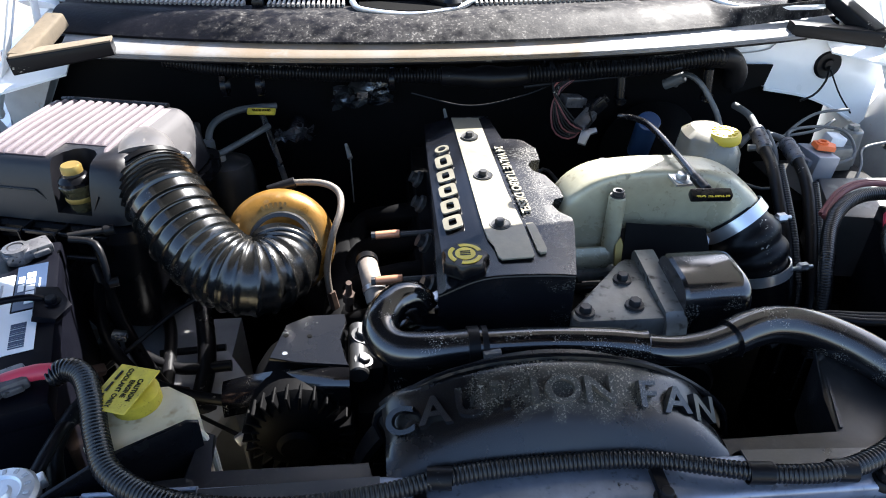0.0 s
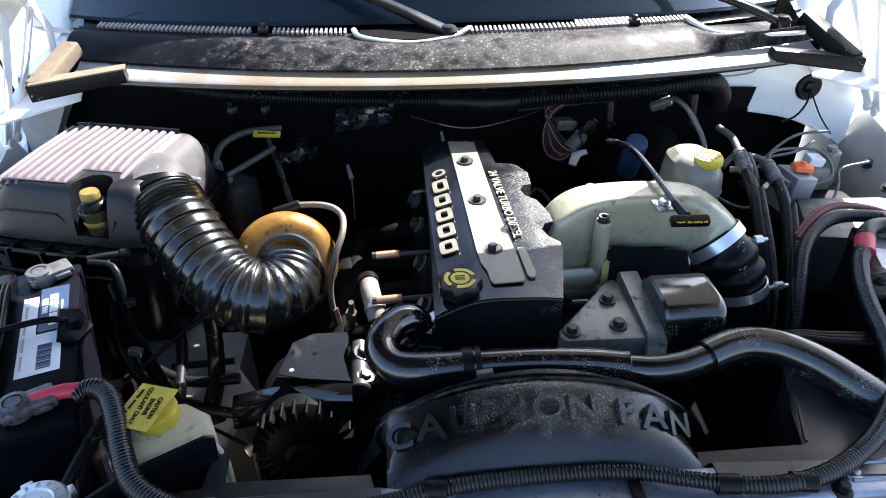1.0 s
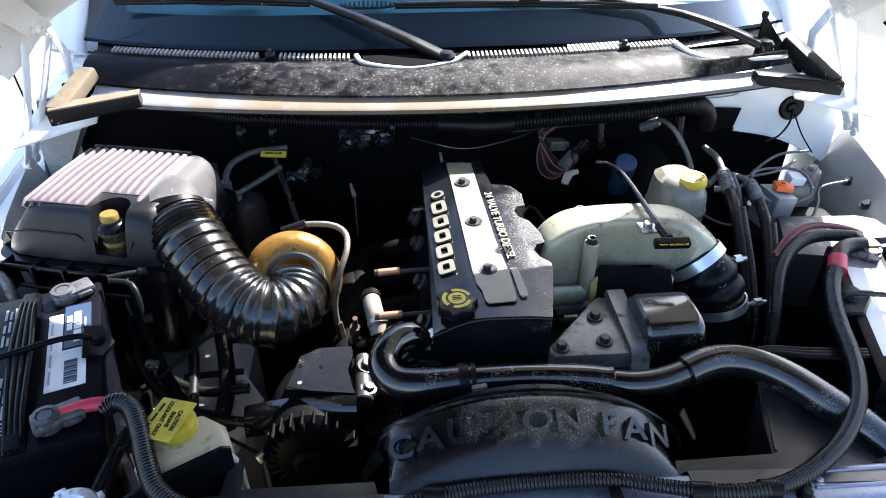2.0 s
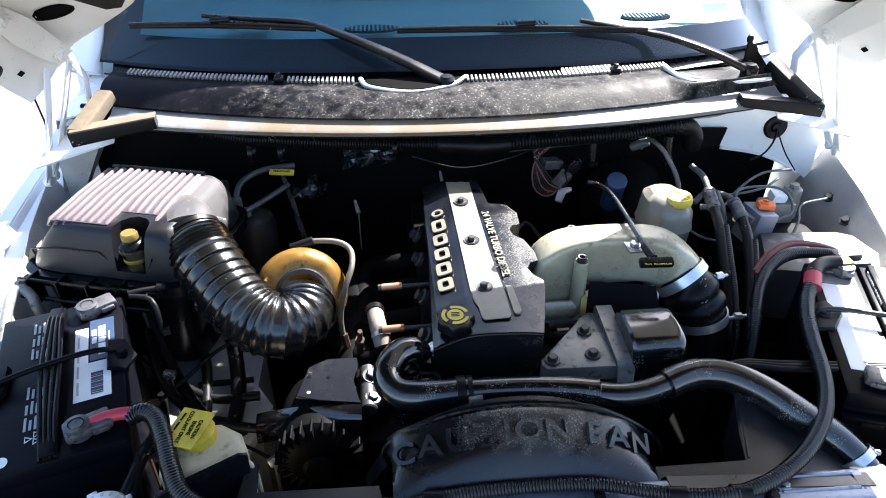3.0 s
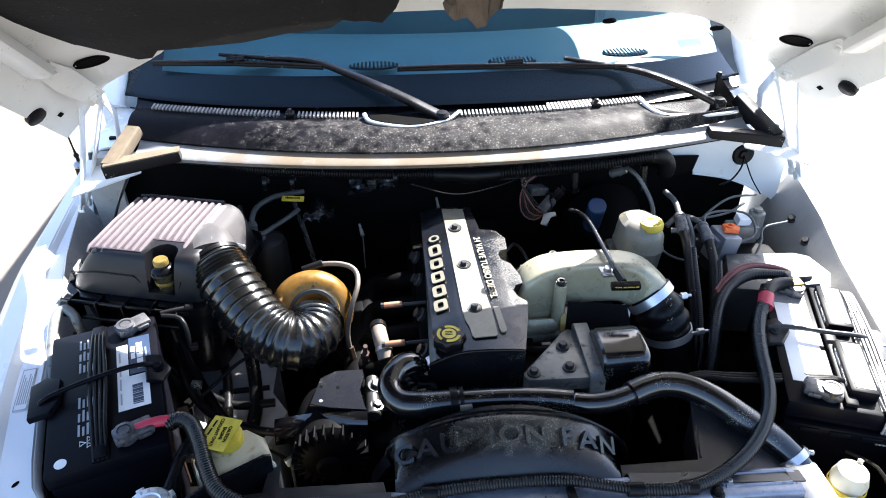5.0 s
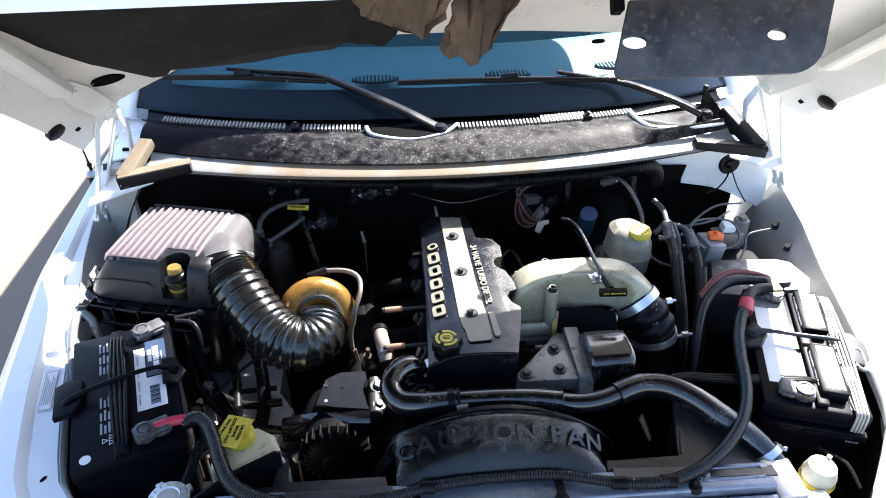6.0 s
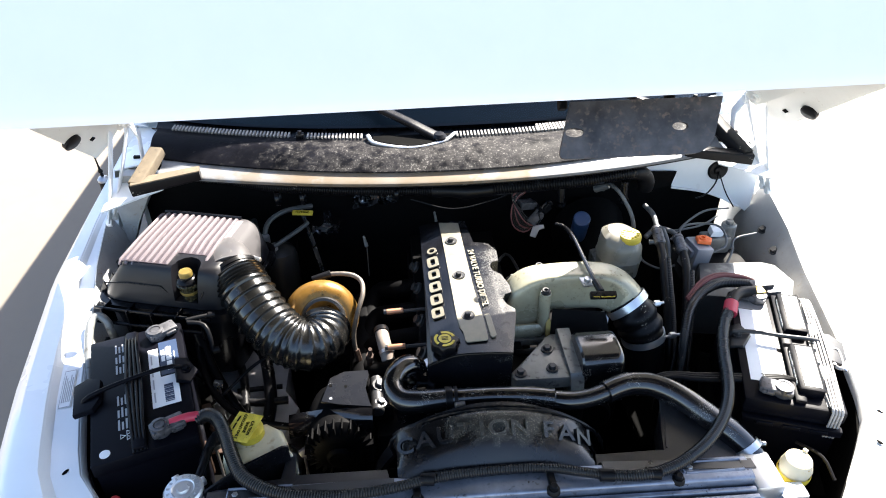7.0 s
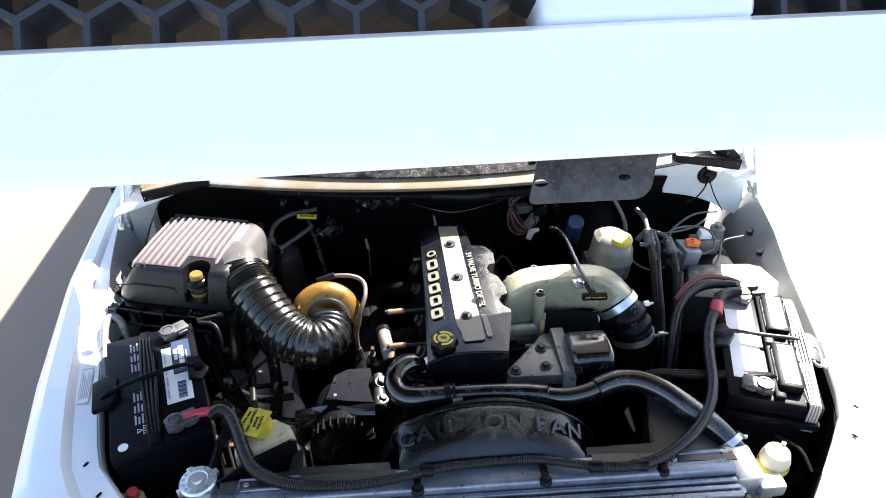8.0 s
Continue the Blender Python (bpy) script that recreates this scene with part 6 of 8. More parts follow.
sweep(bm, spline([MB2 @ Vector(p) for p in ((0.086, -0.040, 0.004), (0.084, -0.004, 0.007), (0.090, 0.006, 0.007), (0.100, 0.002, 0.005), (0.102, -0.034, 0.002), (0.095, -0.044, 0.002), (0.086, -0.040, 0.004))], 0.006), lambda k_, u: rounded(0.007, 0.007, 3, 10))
part("strap_loop", bm, SUNLIT_DUSTY_LID, br_, "rounded loop at the end of the strap")
bm = bmesh.new()
prism(bm, [(-0.014, -0.020), (0.012, -0.024), (0.026, 0.0), (0.020, 0.022), (-0.010, 0.026)], 0, 0.004, MB2 @ pose(0.100, -0.012, -0.006, 0, 24, 0), 0.0015, 1)
hexbolt(bm, MB2 @ Vector((0.106, -0.008, -0.006)), (0.3, 0, 1), 0.006, 0.006)
part("hold_down_plate", bm, STEEL, br_, "bare metal hold-down plate")
bm = bmesh.new()
box(bm, (-0.084, -0.172, -0.050), (0.084, -0.158, -0.034), MB2, 0.003)
for k in range(3):
    box(bm, (-0.060 + 0.045 * k, -0.175, -0.046), (-0.030 + 0.045 * k, -0.170, -0.038), MB2, 0.001, 1)
part("case_ledge", bm, BATTERY_BLACK, br_)
terminal(br_, MB2, (-0.030, 0.134), 160, LEAD, "corroded grey cable clamp")
terminal(br_, MB2, (-0.020, -0.134), 170, LEAD, "corroded grey cable clamp")
for m, s in ((MB, -1), (MB2, 1)):
    bm = bmesh.new()
    box(bm, (-0.105, -0.18, -0.235), (0.105, 0.18, -0.20), m, 0.006)
    box(bm, (-0.105, -0.18, -0.60), (0.105, -0.165, -0.21), m, 0.004)
    box(bm, (-0.105, 0.165, -0.60), (0.105, 0.18, -0.21), m, 0.004)
    ob = part("battery_tray", bm, SHADE_DARK, None)
    tagged(ob, "black steel battery tray on legs", "battery tray", "battery trays")


# ---- front: radiator, shroud, hoses ----
rad = thing("radiator", "aluminium radiator with a ribbed top tank", "radiator", (-0.02, 0.36, 0.52))
bm = bmesh.new()
box(bm, (-0.46, 0.335, 0.55), (0.41, 0.385, 1.060), bevel=0.004)
part("radiator_core", bm, SHADE_BLACK, rad)
bm = bmesh.new()
sweep(bm, [Vector((-0.462, 0.383, 1.068)), Vector((-0.02, 0.374, 1.072)), Vector((0.412, 0.366, 1.074))], lambda k, u: rounded(0.046, 0.026, 6, 24))
top = part("top_tank", bm, RADIATOR_ALU, rad, "bluish aluminium top tank")
for y, r in ((0.345, 0.006), (0.331, 0.005), (0.318, 0.006)):
    bm = bmesh.new()
    sweep(bm, [Vector((-0.462, y + 0.010, 1.062)), Vector((-0.02, y, 1.064)), Vector((0.412, y - 0.010, 1.066))], lambda k, u: rounded(0.009, r * 2, 4, 12))
    part("tank_rib", bm, RADIATOR_ALU, top)
bm = bmesh.new()
sheet(bm, lambda u, v: (-0.47 + 0.90 * u, 0.285 + 0.045 * v - 0.012 * u, 1.052), 10, 2, 0.01)
part("condenser_top", bm, SHADE_BLACK, rad, "dark condenser edge")
for x0, x1, yy in ((-0.430, -0.330, 0.388), (0.300, 0.400, 0.372)):
    bm = bmesh.new()
    sweep(bm, [Vector(p) for p in ((x0, yy - 0.010, 1.086), (x0, yy + 0.010, 1.086), (x1, yy + 0.008, 1.087), (x1, yy - 0.012, 1.087), (x0 + 0.004, yy - 0.010, 1.086))], lambda k, u: circle(0.0025, 8))
    part("slot_rim", bm, RADIATOR_ALU, top)
    bm = bmesh.new()
    hexbolt(bm, (x0 + 0.012, yy - 0.001, 1.0855), (0, 0, 1), 0.005, 0.004)
    part("rivet", bm, STEEL, top)
for x, y, z in ((-0.133, 0.356, 1.076), (0.083, 0.352, 1.078), (0.287, 0.353, 1.078)):
    bm = bmesh.new()
    cyl(bm, (x, y, z), (x, y, z + 0.010), 0.0115, 0.0105, 18, 0.002)
    cyl(bm, (x, y, z + 0.008), (x, y, z + 0.018), 0.0065, 0.006, 14, 0.001)
    box(bm, (x - 0.006, y - 0.004, z), (x + 0.006, y + 0.030, z + 0.014), bevel=0.002)
    part("mount_stud", bm, RUBBER, rad, "black rubber mount stud")
bm = bmesh.new()
box(bm, (0.412, 0.330, 0.60), (0.462, 0.402, 1.075), bevel=0.007)
part("end_tank", bm, ALU, rad, "bright aluminium end tank")
bm = bmesh.new()
box(bm, (-0.500, 0.352, 0.60), (-0.463, 0.405, 1.070), bevel=0.007)
part("end_tank", bm, ALU, rad, "aluminium end tank")
bm = bmesh.new()
cyl(bm, (0.425, 0.342, 1.04), (0.420, 0.318, 1.04), 0.012, seg=16, bevel=0.002)
box(bm, (0.455, 0.320, 1.03), (0.500, 0.350, 1.058), bevel=0.004)
part("tank_bracket", bm, ALU, rad)
# pressure cap on its neck
cm = pose(-0.500, 0.402, 1.070)
bm = bmesh.new()
lathe(bm, [(0.020, -0.02), (0.020, 0.012), (0, 0.012)], cm, 24)
neck = part("filler_neck", bm, ALU, rad)
bm = bmesh.new()
lathe(bm, [(0.022, 0.004), (0.030, 0.008), (0.031, 0.018), (0.028, 0.022), (0.018, 0.0235), (0.016, 0.0215), (0.010, 0.0215), (0.008, 0.0255), (0, 0.0255)], cm, 40)
for a in (35, 215, 125, 305):
    box(bm, (0.027, -0.006, 0.008), (0.036, 0.006, 0.019), cm @ pose(0, 0, 0, 0, 0, a), 0.002)
capo = part("pressure_cap", bm, ALU, neck, "worn silver pressure cap with four ears")
for k in range(14):
    bm = bmesh.new()
    box(bm, (-0.0016, 0.0205, 0.0228), (0.0016, 0.0255, 0.0236), cm @ pose(0, 0, 0, 0, 0, 12 + 25.7 * k))
    part("stamped_mark", bm, GREY_LABEL, neck, smooth=False)
bm = bmesh.new()
tube(bm, [(-0.488, 0.425, 1.075), (-0.480, 0.455, 1.085), (-0.478, 0.490, 1.080), (-0.462, 0.512, 1.072), (-0.44, 0.515, 1.06)], 0.0065, 10)
part("overflow_tube", bm, RUBBER, rad)

wb = thing("washer_bottle", "washer bottle neck with a bright red cap", "washer bottle", (-0.628, 0.43, 0.90))
bm = bmesh.new()
cyl(bm, (-0.628, 0.430, 0.90), (-0.628, 0.430, 1.025), 0.020, 0.016, 20, 0.004)
part("bottle_neck", bm, CREAM, wb)
bm = bmesh.new()
cyl(bm, (-0.628, 0.430, 1.022), (-0.627, 0.428, 1.042), 0.0105, 0.010, 18, 0.002)
part("red_cap", bm, RED_CAP, wb, "bright red cap")
bm = bmesh.new()
tube(bm, [(-0.70, 0.425, 1.02), (-0.665, 0.428, 1.03), (-0.635, 0.43, 1.02)], 0.006, 10)
part("filler_tube", bm, CREAM, wb)
bm = bmesh.new()
box(bm, (-0.70, 0.36, 0.52), (-0.56, 0.47, 0.90), bevel=0.015)
part("bottle_body", bm, SHADE_DARK, wb)

sp = thing("fluid_reservoir", "pale translucent reservoir with a yellow base", "reservoir", (0.505, 0.377, 0.95))
bm = bmesh.new()
lathe(bm, [(0, 0.52), (0.02, 0.52), (0.02, 1.03), (0.024, 1.045), (0.026, 1.060), (0.021, 1.078), (0.010, 1.085), (0, 1.085)], pose(0.505, 0.377, 0), 26)
part("reservoir_body", bm, CREAM, sp)
bm = bmesh.new()
lathe(bm, [(0.0265, 1.040), (0.0275, 1.046), (0.0265, 1.052)], pose(0.505, 0.377, 0), 26)
part("reservoir_band", bm, YELLOW, sp, "yellow band")
bm = bmesh.new()
cyl(bm, (0.517, 0.385, 1.078), (0.519, 0.387, 1.088), 0.004, seg=10)
part("reservoir_nipple", bm, CREAM, sp)
bm = bmesh.new()
tube(bm, [(0.545, 0.44, 1.04), (0.568, 0.40, 1.048), (0.572, 0.36, 1.035)], 0.003, 8)
tagged(part("short_wire", bm, RUBBER, None), "short loose black wire by the fender", "wire")

# fan shroud: an arched hood with raised warning letters
shr = thing("fan_shroud", "dusty black fan shroud with raised warning letters", "fan shroud", (0.0, 0.42, 0.60))


def arch(x): return 1.141 - 1.55 * (x + 0.008) ** 2 - 260 * max(0, abs(x + 0.002) - 0.135) ** 3


def shroud_top(u, v):
    x = -0.168 + 0.338 * u
    t = arch(x)
    prof = [(0.482, -0.004), (0.476, 0.0), (0.462, -0.001), (0.444, -0.010)]
    j = round(v * 10)
    if j < 4:
        y, dz = prof[j]
        return x * (1 - 0.012 * j), y, t + dz
    k = (j - 3) / 7
    y = 0.444 - 0.062 * k
    z = (t - 0.010) * (1 - k) ** 1.0 + 1.072 * k + 0.010 * math.sin(math.pi * k)
    return x * 0.964, y, z


bm = bmesh.new()
sheet(bm, shroud_top, 44, 10, 0.004)
dome = part("shroud_hood", bm, SHROUD_BLACK, shr, "dusty black arched shroud hood", angle=55)
words = "CAUTION FAN"
xs = [-0.146, -0.114, -0.080, -0.047, -0.020, 0.007, 0.043, None, 0.090, 0.121, 0.151]
for ch, x in zip(words, xs):
    if x is None:
        continue
    a = Vector((x, 0.460, arch(x) - 0.002))
    b = Vector((x * 0.985, 0.426, arch(x) - 0.0225))
    up = (a - b).normalized()
    tx = Vector((1, 0, (arch(x + 0.01) - arch(x - 0.01)) / 0.02)).normalized()
    nz = tx.cross(up).normalized()
    tx = up.cross(nz)
    mid = (a + b) / 2 + nz * 0.0035 + Vector((0, 0, 0.002))
    m = Matrix(((tx.x, up.x, nz.x, mid.x), (tx.y, up.y, nz.y, mid.y), (tx.z, up.z, nz.z, mid.z), (0, 0, 0, 1)))
    lettering("raised_letter", ch, 0.036, 0.0075, m, SHROUD_BLACK, dome, "", 1.25)
bm = bmesh.new()
tube(bm, [(-0.166, 0.472, 1.05), (-0.168, 0.472, 1.087), (-0.10, 0.478, 1.128), (-0.01, 0.480, 1.141), (0.08, 0.479, 1.130), (0.14, 0.476, 1.104), (0.19, 0.472, 1.062), (0.205, 0.47, 1.02)], 0.004, 8)
part("shroud_lip", bm, BLACK, shr)
bm = bmesh.new()
n = 40
for r0, r1, y0, y1 in ((0.205, 0.212, 0.47, 0.50),):
    pts = [(0.0 + math.cos(math.pi * (0.02 + 0.96 * k / n)), math.sin(math.pi * (0.02 + 0.96 * k / n))) for k in range(n + 1)]
    prev = None
    for c, s_ in pts:
        ring = [bm.verts.new((r * c, y, 0.925 + r * s_ * 0.98)) for r, y in ((r0, y0), (r0, y1), (r1, y1), (r1, y0))]
        if prev:
            for k in range(4):
                bm.faces.new((prev[k], prev[(k + 1) % 4], ring[(k + 1) % 4], ring[k]))
        prev = ring
part("shroud_ring", bm, BLACK, shr)
for s, pts, zz in ((-1, [(-0.47, 0.428), (-0.355, 0.432), (-0.345, 0.478), (-0.332, 0.474), (-0.334, 0.437), (-0.180, 0.437), (-0.172, 0.40), (-0.47, 0.398)], 1.056),
                   (1, [(0.170, 0.395), (0.440, 0.388), (0.446, 0.405), (0.432, 0.442), (0.330, 0.53), (0.318, 0.528), (0.305, 0.470), (0.298, 0.428), (0.176, 0.432)], 1.060)):
    bm = bmesh.new()
    prism(bm, pts, zz - 0.006, zz, Matrix(), 0.002)
    for v in bm.verts:
        if v.co.y > 0.46:
            v.co.z += (v.co.y - 0.46) * (0.42 if s > 0 else 0.9)
    part("shroud_shelf", bm, SHELF_BLACK, shr, "flat black shroud flange")
for x0, x1 in ((-0.462, -0.168), (0.172, 0.420)):
    bm = bmesh.new()
    sheet(bm, lambda u, v: (x0 + (x1 - x0) * u, (0.408, 0.404, 0.396, 0.376)[round(v * 3)] - 0.016 * u * (x0 > 0), (1.057, 1.072, 1.0865, 1.0885)[round(v * 3)]), 6, 3, 0.003)
    part("shroud_flange", bm, SHELF_BLACK, shr, "black shroud lip over the radiator tank")
# sloping funnel wall with a raised lip added for its lit edge, and its inner lip
bm = bmesh.new()
sweep(bm, spline([Vector((0.318, 0.530, 1.090)), Vector((0.340, 0.508, 1.083)), Vector((0.385, 0.470, 1.071)), Vector((0.436, 0.436, 1.064))], 0.01), lambda k, u: rounded(0.005, 0.008, 3, 10))
part("funnel_edge", bm, SHELF_BLACK, shr, "raised edge of the shroud funnel")
bm = bmesh.new()
sheet(bm, lambda u, v: (0.300 + 0.022 * u + 0.006 * v, 0.432 + 0.094 * u, 1.064 + 0.022 * u - 0.11 * v), 8, 4, (0.003, 0, 0))
part("funnel_wall", bm, SHELF_BLACK, shr)
bm = bmesh.new()
sheet(bm, lambda u, v: (-0.47 + 0.93 * u, 0.398 + 0.004 * v, 0.55 + 0.505 * v), 8, 2, (0, 0.004, 0))
part("shroud_back", bm, SHADE_DARK, shr)
bm = bmesh.new()
lathe(bm, [(0.0, 0), (0.05, 0), (0.06, 0.02), (0.05, 0.05), (0, 0.05)], frame_to((0, 0.50, 0.87), (0, 0.56, 0.87)), 24)
for k in range(9):
    a = 2 * math.pi * k / 9
    box(bm, (-0.028, 0.05, -0.003), (0.028, 0.19, 0.003), Matrix.Translation((0, 0.525, 0.87)) @ Matrix.Rotation(a, 4, "Y") @ Matrix.Rotation(radians(90), 4, "X") @ pose(0, 0, 0, 0, 25, 0))
tagged(part("cooling_fan", bm, SHADE_DARK, None), "black engine cooling fan inside the shroud", "fan")

# upper coolant pipe across the engine's front
up_ = thing("radiator_hose", "glossy black upper radiator hose", "hose", (0.1, 0.52, 1.05))
bm = bmesh.new()
tube(bm, [(-0.108, 0.622, 1.085), (-0.128, 0.622, 1.112), (-0.152, 0.603, 1.116), (-0.164, 0.572, 1.112), (-0.152, 0.545, 1.108), (-0.120, 0.535, 1.108), (-0.050, 0.534, 1.110)], 0.0208, 26, 0.006)
part("hose_elbow", bm, GLOSS_BLACK, up_, "glossy black rubber elbow")
bm = bmesh.new()
tube(bm, [(-0.066, 0.534, 1.110), (0.012, 0.532, 1.111), (0.080, 0.528, 1.108), (0.122, 0.522, 1.105)], 0.0182, 26, 0.006, lambda u: 0.0182 + (0.0014 if 0.955 < u < 0.985 else 0) - (0.002 if u > 0.985 else 0))
part("metal_pipe", bm, GLOSS_BLACK, up_, "black painted metal pipe with a rolled end")
bm = bmesh.new()
tube(bm, [(0.112, 0.522, 1.105), (0.150, 0.516, 1.104), (0.185, 0.517, 1.107), (0.228, 0.528, 1.112)], 0.0165, 24, 0.006)
part("pipe_neck", bm, GLOSS_BLACK, up_)
bm = bmesh.new()
tube(bm, [(0.214, 0.523, 1.111), (0.238, 0.531, 1.114), (0.268, 0.536, 1.115), (0.305, 0.530, 1.112), (0.345, 0.507, 1.104), (0.385, 0.470, 1.090), (0.420, 0.440, 1.075), (0.442, 0.412, 1.058), (0.447, 0.395, 1.045)], 0.0212, 26, 0.006, lambda u: 0.0205 + 0.003 * u)
part("hose_body", bm, GLOSS_BLACK, up_, "glossy black rubber hose end")
for p, ax, w in (((-0.066, 0.534, 1.110), (1, 0, 0), 0.012), ((-0.054, 0.5335, 1.110), (1, 0, 0), 0.006), ((0.438, 0.418, 1.062), (0.5, -0.7, -0.5), 0.012)):
    bm = bmesh.new()
    ring_clamp(bm, p, ax, 0.0208 if p[0] < 0.3 else 0.0240, w, 0.002)
    part("hose_clamp", bm, RUBBER if p[0] < 0.3 else ALU, up_)
bm = bmesh.new()
box(bm, (-0.060, 0.505, 1.094), (-0.046, 0.512, 1.106), bevel=0.002)
cyl(bm, (-0.058, 0.510, 1.120), (-0.040, 0.512, 1.120), 0.0045, seg=8)
part("clamp_tab", bm, STEEL, up_)
bm = bmesh.new()
cyl(bm, (0.456, 0.426, 1.066), (0.472, 0.420, 1.068), 0.0042, seg=10, bevel=0.001)
cyl(bm, (0.460, 0.4245, 1.0665), (0.464, 0.423, 1.067), 0.0066, seg=6)
part("clamp_screw", bm, STEEL, up_)

# coolant tank with its yellow tag
tank = thing("coolant_tank", "cream plastic coolant tank with a yellow caution tag", "coolant tank", (-0.395, 0.46, 0.90))
bm = bmesh.new()
prism(bm, [(-0.414, 0.436), (-0.448, 0.452), (-0.456, 0.500), (-0.430, 0.522), (-0.384, 0.526), (-0.356, 0.508), (-0.344, 0.480), (-0.350, 0.468)], 0.56, 1.094, Matrix(), 0.014, 4)
part("tank_body", bm, TANK_CREAM, tank, angle=50)
bm = bmesh.new()
lathe(bm, [(0.024, -0.014), (0.024, 0.010), (0.020, 0.013), (0, 0.013)], pose(-0.409, 0.500, 1.098), 26)
part("tank_cap", bm, TAG_YELLOW, tank)
TG = pose(-0.418, 0.500, 1.114, 4, -5, -22)
bm = bmesh.new()
box(bm, (-0.024, -0.029, -0.0008), (0.024, 0.029, 0.0008), TG, 0.0007, 1)
tag = part("caution_tag", bm, TAG_YELLOW, tank, "yellow caution tag with black print")
for words, dx in (("CAUTION", 0.014), ("ENGINE", 0.0055), ("COOLANT ONLY", -0.004)):
    lettering("tag_writing", words, 0.0075, 0.0004, TG @ pose(dx, 0, 0.0012, 0, 0, -82), BLACK, tag, "small black print", 0.85)
for k in range(3):
    flat("print_line", tag, TG, -0.0165, -0.022 + 0.015 * k, -0.0140, -0.010 + 0.015 * k, 0.0009, BLACK)
bm = bmesh.new()
prism(bm, [(-0.06, 0), (0.082, 0.0), (0.086, 0.150), (0.076, 0.156), (0.0, 0.154), (-0.06, 0.138)], 0, 0.004, Matrix.Translation((-0.418, 0.427, 0.948)) @ Matrix.Rotation(math.atan2(0.033, 0.061), 4, "Z") @ Matrix.Rotation(radians(90), 4, "X"), 0.001)
part("tank_bracket", bm, BLACK, tank, "black plastic bracket holding the tank")
bm = bmesh.new()
tube(bm, [(-0.352, 0.476, 1.078), (-0.338, 0.470, 1.062), (-0.335, 0.465, 1.02)], 0.0035, 8)
part("tank_clip", bm, CREAM, tank)


# ---- alternator and its bracket ----
alt = thing("alternator", "dark finned alternator below a black bracket", "alternator", (-0.272, 0.60, 0.88))
am = frame_to((-0.272, 0.565, 0.945), (-0.272, 0.70, 0.945))
bm = bmesh.new()
lathe(bm, [(0, 0.0), (0.030, 0.0), (0.052, 0.006), (0.066, 0.022), (0.068, 0.10), (0.060, 0.13), (0, 0.14)], am, 40)
part("alternator_case", bm, SHADE_BLACK, alt)
for k in range(26):
    bm = bmesh.new()
    a = 360 / 26 * k
    box(bm, (0.048, -0.0016, 0.004), (0.0690, 0.0016, 0.030), am @ pose(0, 0, 0, 0, 0, a), 0.001, 1)
    part("cooling_fin", bm, SHADE_BLACK, alt, smooth=False)
bm = bmesh.new()
lathe(bm, [(0, -0.014), (0.020, -0.014), (0.026, -0.008), (0.024, -0.004), (0, -0.002)], am, 28)
part("pulley", bm, SHADE_BLACK, alt)
bm = bmesh.new()
box(bm, (-0.20, 0.58, 0.86), (-0.12, 0.66, 0.97), bevel=0.01)
part("alternator_mount", bm, SHADE_BLACK, alt)
bk = thing("support_bracket", "black sheet metal bracket with small holes", "bracket", (-0.255, 0.65, 0.98))
bm = bmesh.new()
prism(bm, [(-0.305, 0.628), (-0.290, 0.690), (-0.262, 0.706), (-0.215, 0.706), (-0.212, 0.690), (-0.220, 0.655), (-0.212, 0.622), (-0.206, 0.606), (-0.270, 0.618)], 1.022, 1.026, Matrix(), 0.0012, 1)
part("bracket_plate", bm, BLACK, bk)
bm = bmesh.new()
sheet(bm, lambda u, v: (-0.206 - 0.17 * u, 0.606 + 0.02 * u - 0.028 * math.sin(v * 1.5) + 0.03 * u * u, 1.024 - 0.035 * v * v - 0.06 * u * u), 12, 6, 0.003)
part("bracket_skirt", bm, GLOSS_BLACK, bk)
for x, y in ((-0.288, 0.668), (-0.258, 0.664), (-0.286, 0.634)):
    bm = bmesh.new()
    lathe(bm, [(0, 1.0262), (0.0032, 1.0262), (0.0032, 1.0268), (0, 1.0268)], pose(x, y, 0), 12)
    part("bracket_hole", bm, STEEL if y < 0.64 else SHADE_DARK, bk)
bm = bmesh.new()
cyl(bm, (-0.199, 0.700, 1.004), (-0.196, 0.610, 1.004), 0.013, seg=18, bevel=0.002)
hexbolt(bm, (-0.190, 0.672, 1.014), (0.2, 0, 1), 0.011, 0.010)
hexbolt(bm, (-0.190, 0.628, 1.012), (0.3, 0, 1), 0.008, 0.008)
part("pivot_bolt", bm, DARK_STEEL, bk, "grimy pivot bolt")
bm = bmesh.new()
box(bm, (-0.215, 0.62, 0.93), (-0.165, 0.69, 1.005), bevel=0.006)
box(bm, (-0.285, 0.64, 0.94), (-0.25, 0.70, 1.023), bevel=0.004)
part("bracket_foot", bm, SHADE_BLACK, bk)

# ---- clutter below the hose ----
bm = bmesh.new()
prism(bm, [(-0.56, 0.70), (-0.42, 0.66), (-0.38, 0.78), (-0.52, 1.00), (-0.60, 1.04), (-0.64, 0.98)], 0.83, 0.85, Matrix(), 0.004)
tagged(part("frame_rail", bm, FRAME_GREY, None), "grey frame section seen past the battery", "frame")
bm = bmesh.new()
box(bm, (-0.60, 0.80, 0.50), (-0.42, 0.95, 0.831))
tagged(part("frame_post", bm, FRAME_GREY, None), "grey frame post under the battery side", "frame")
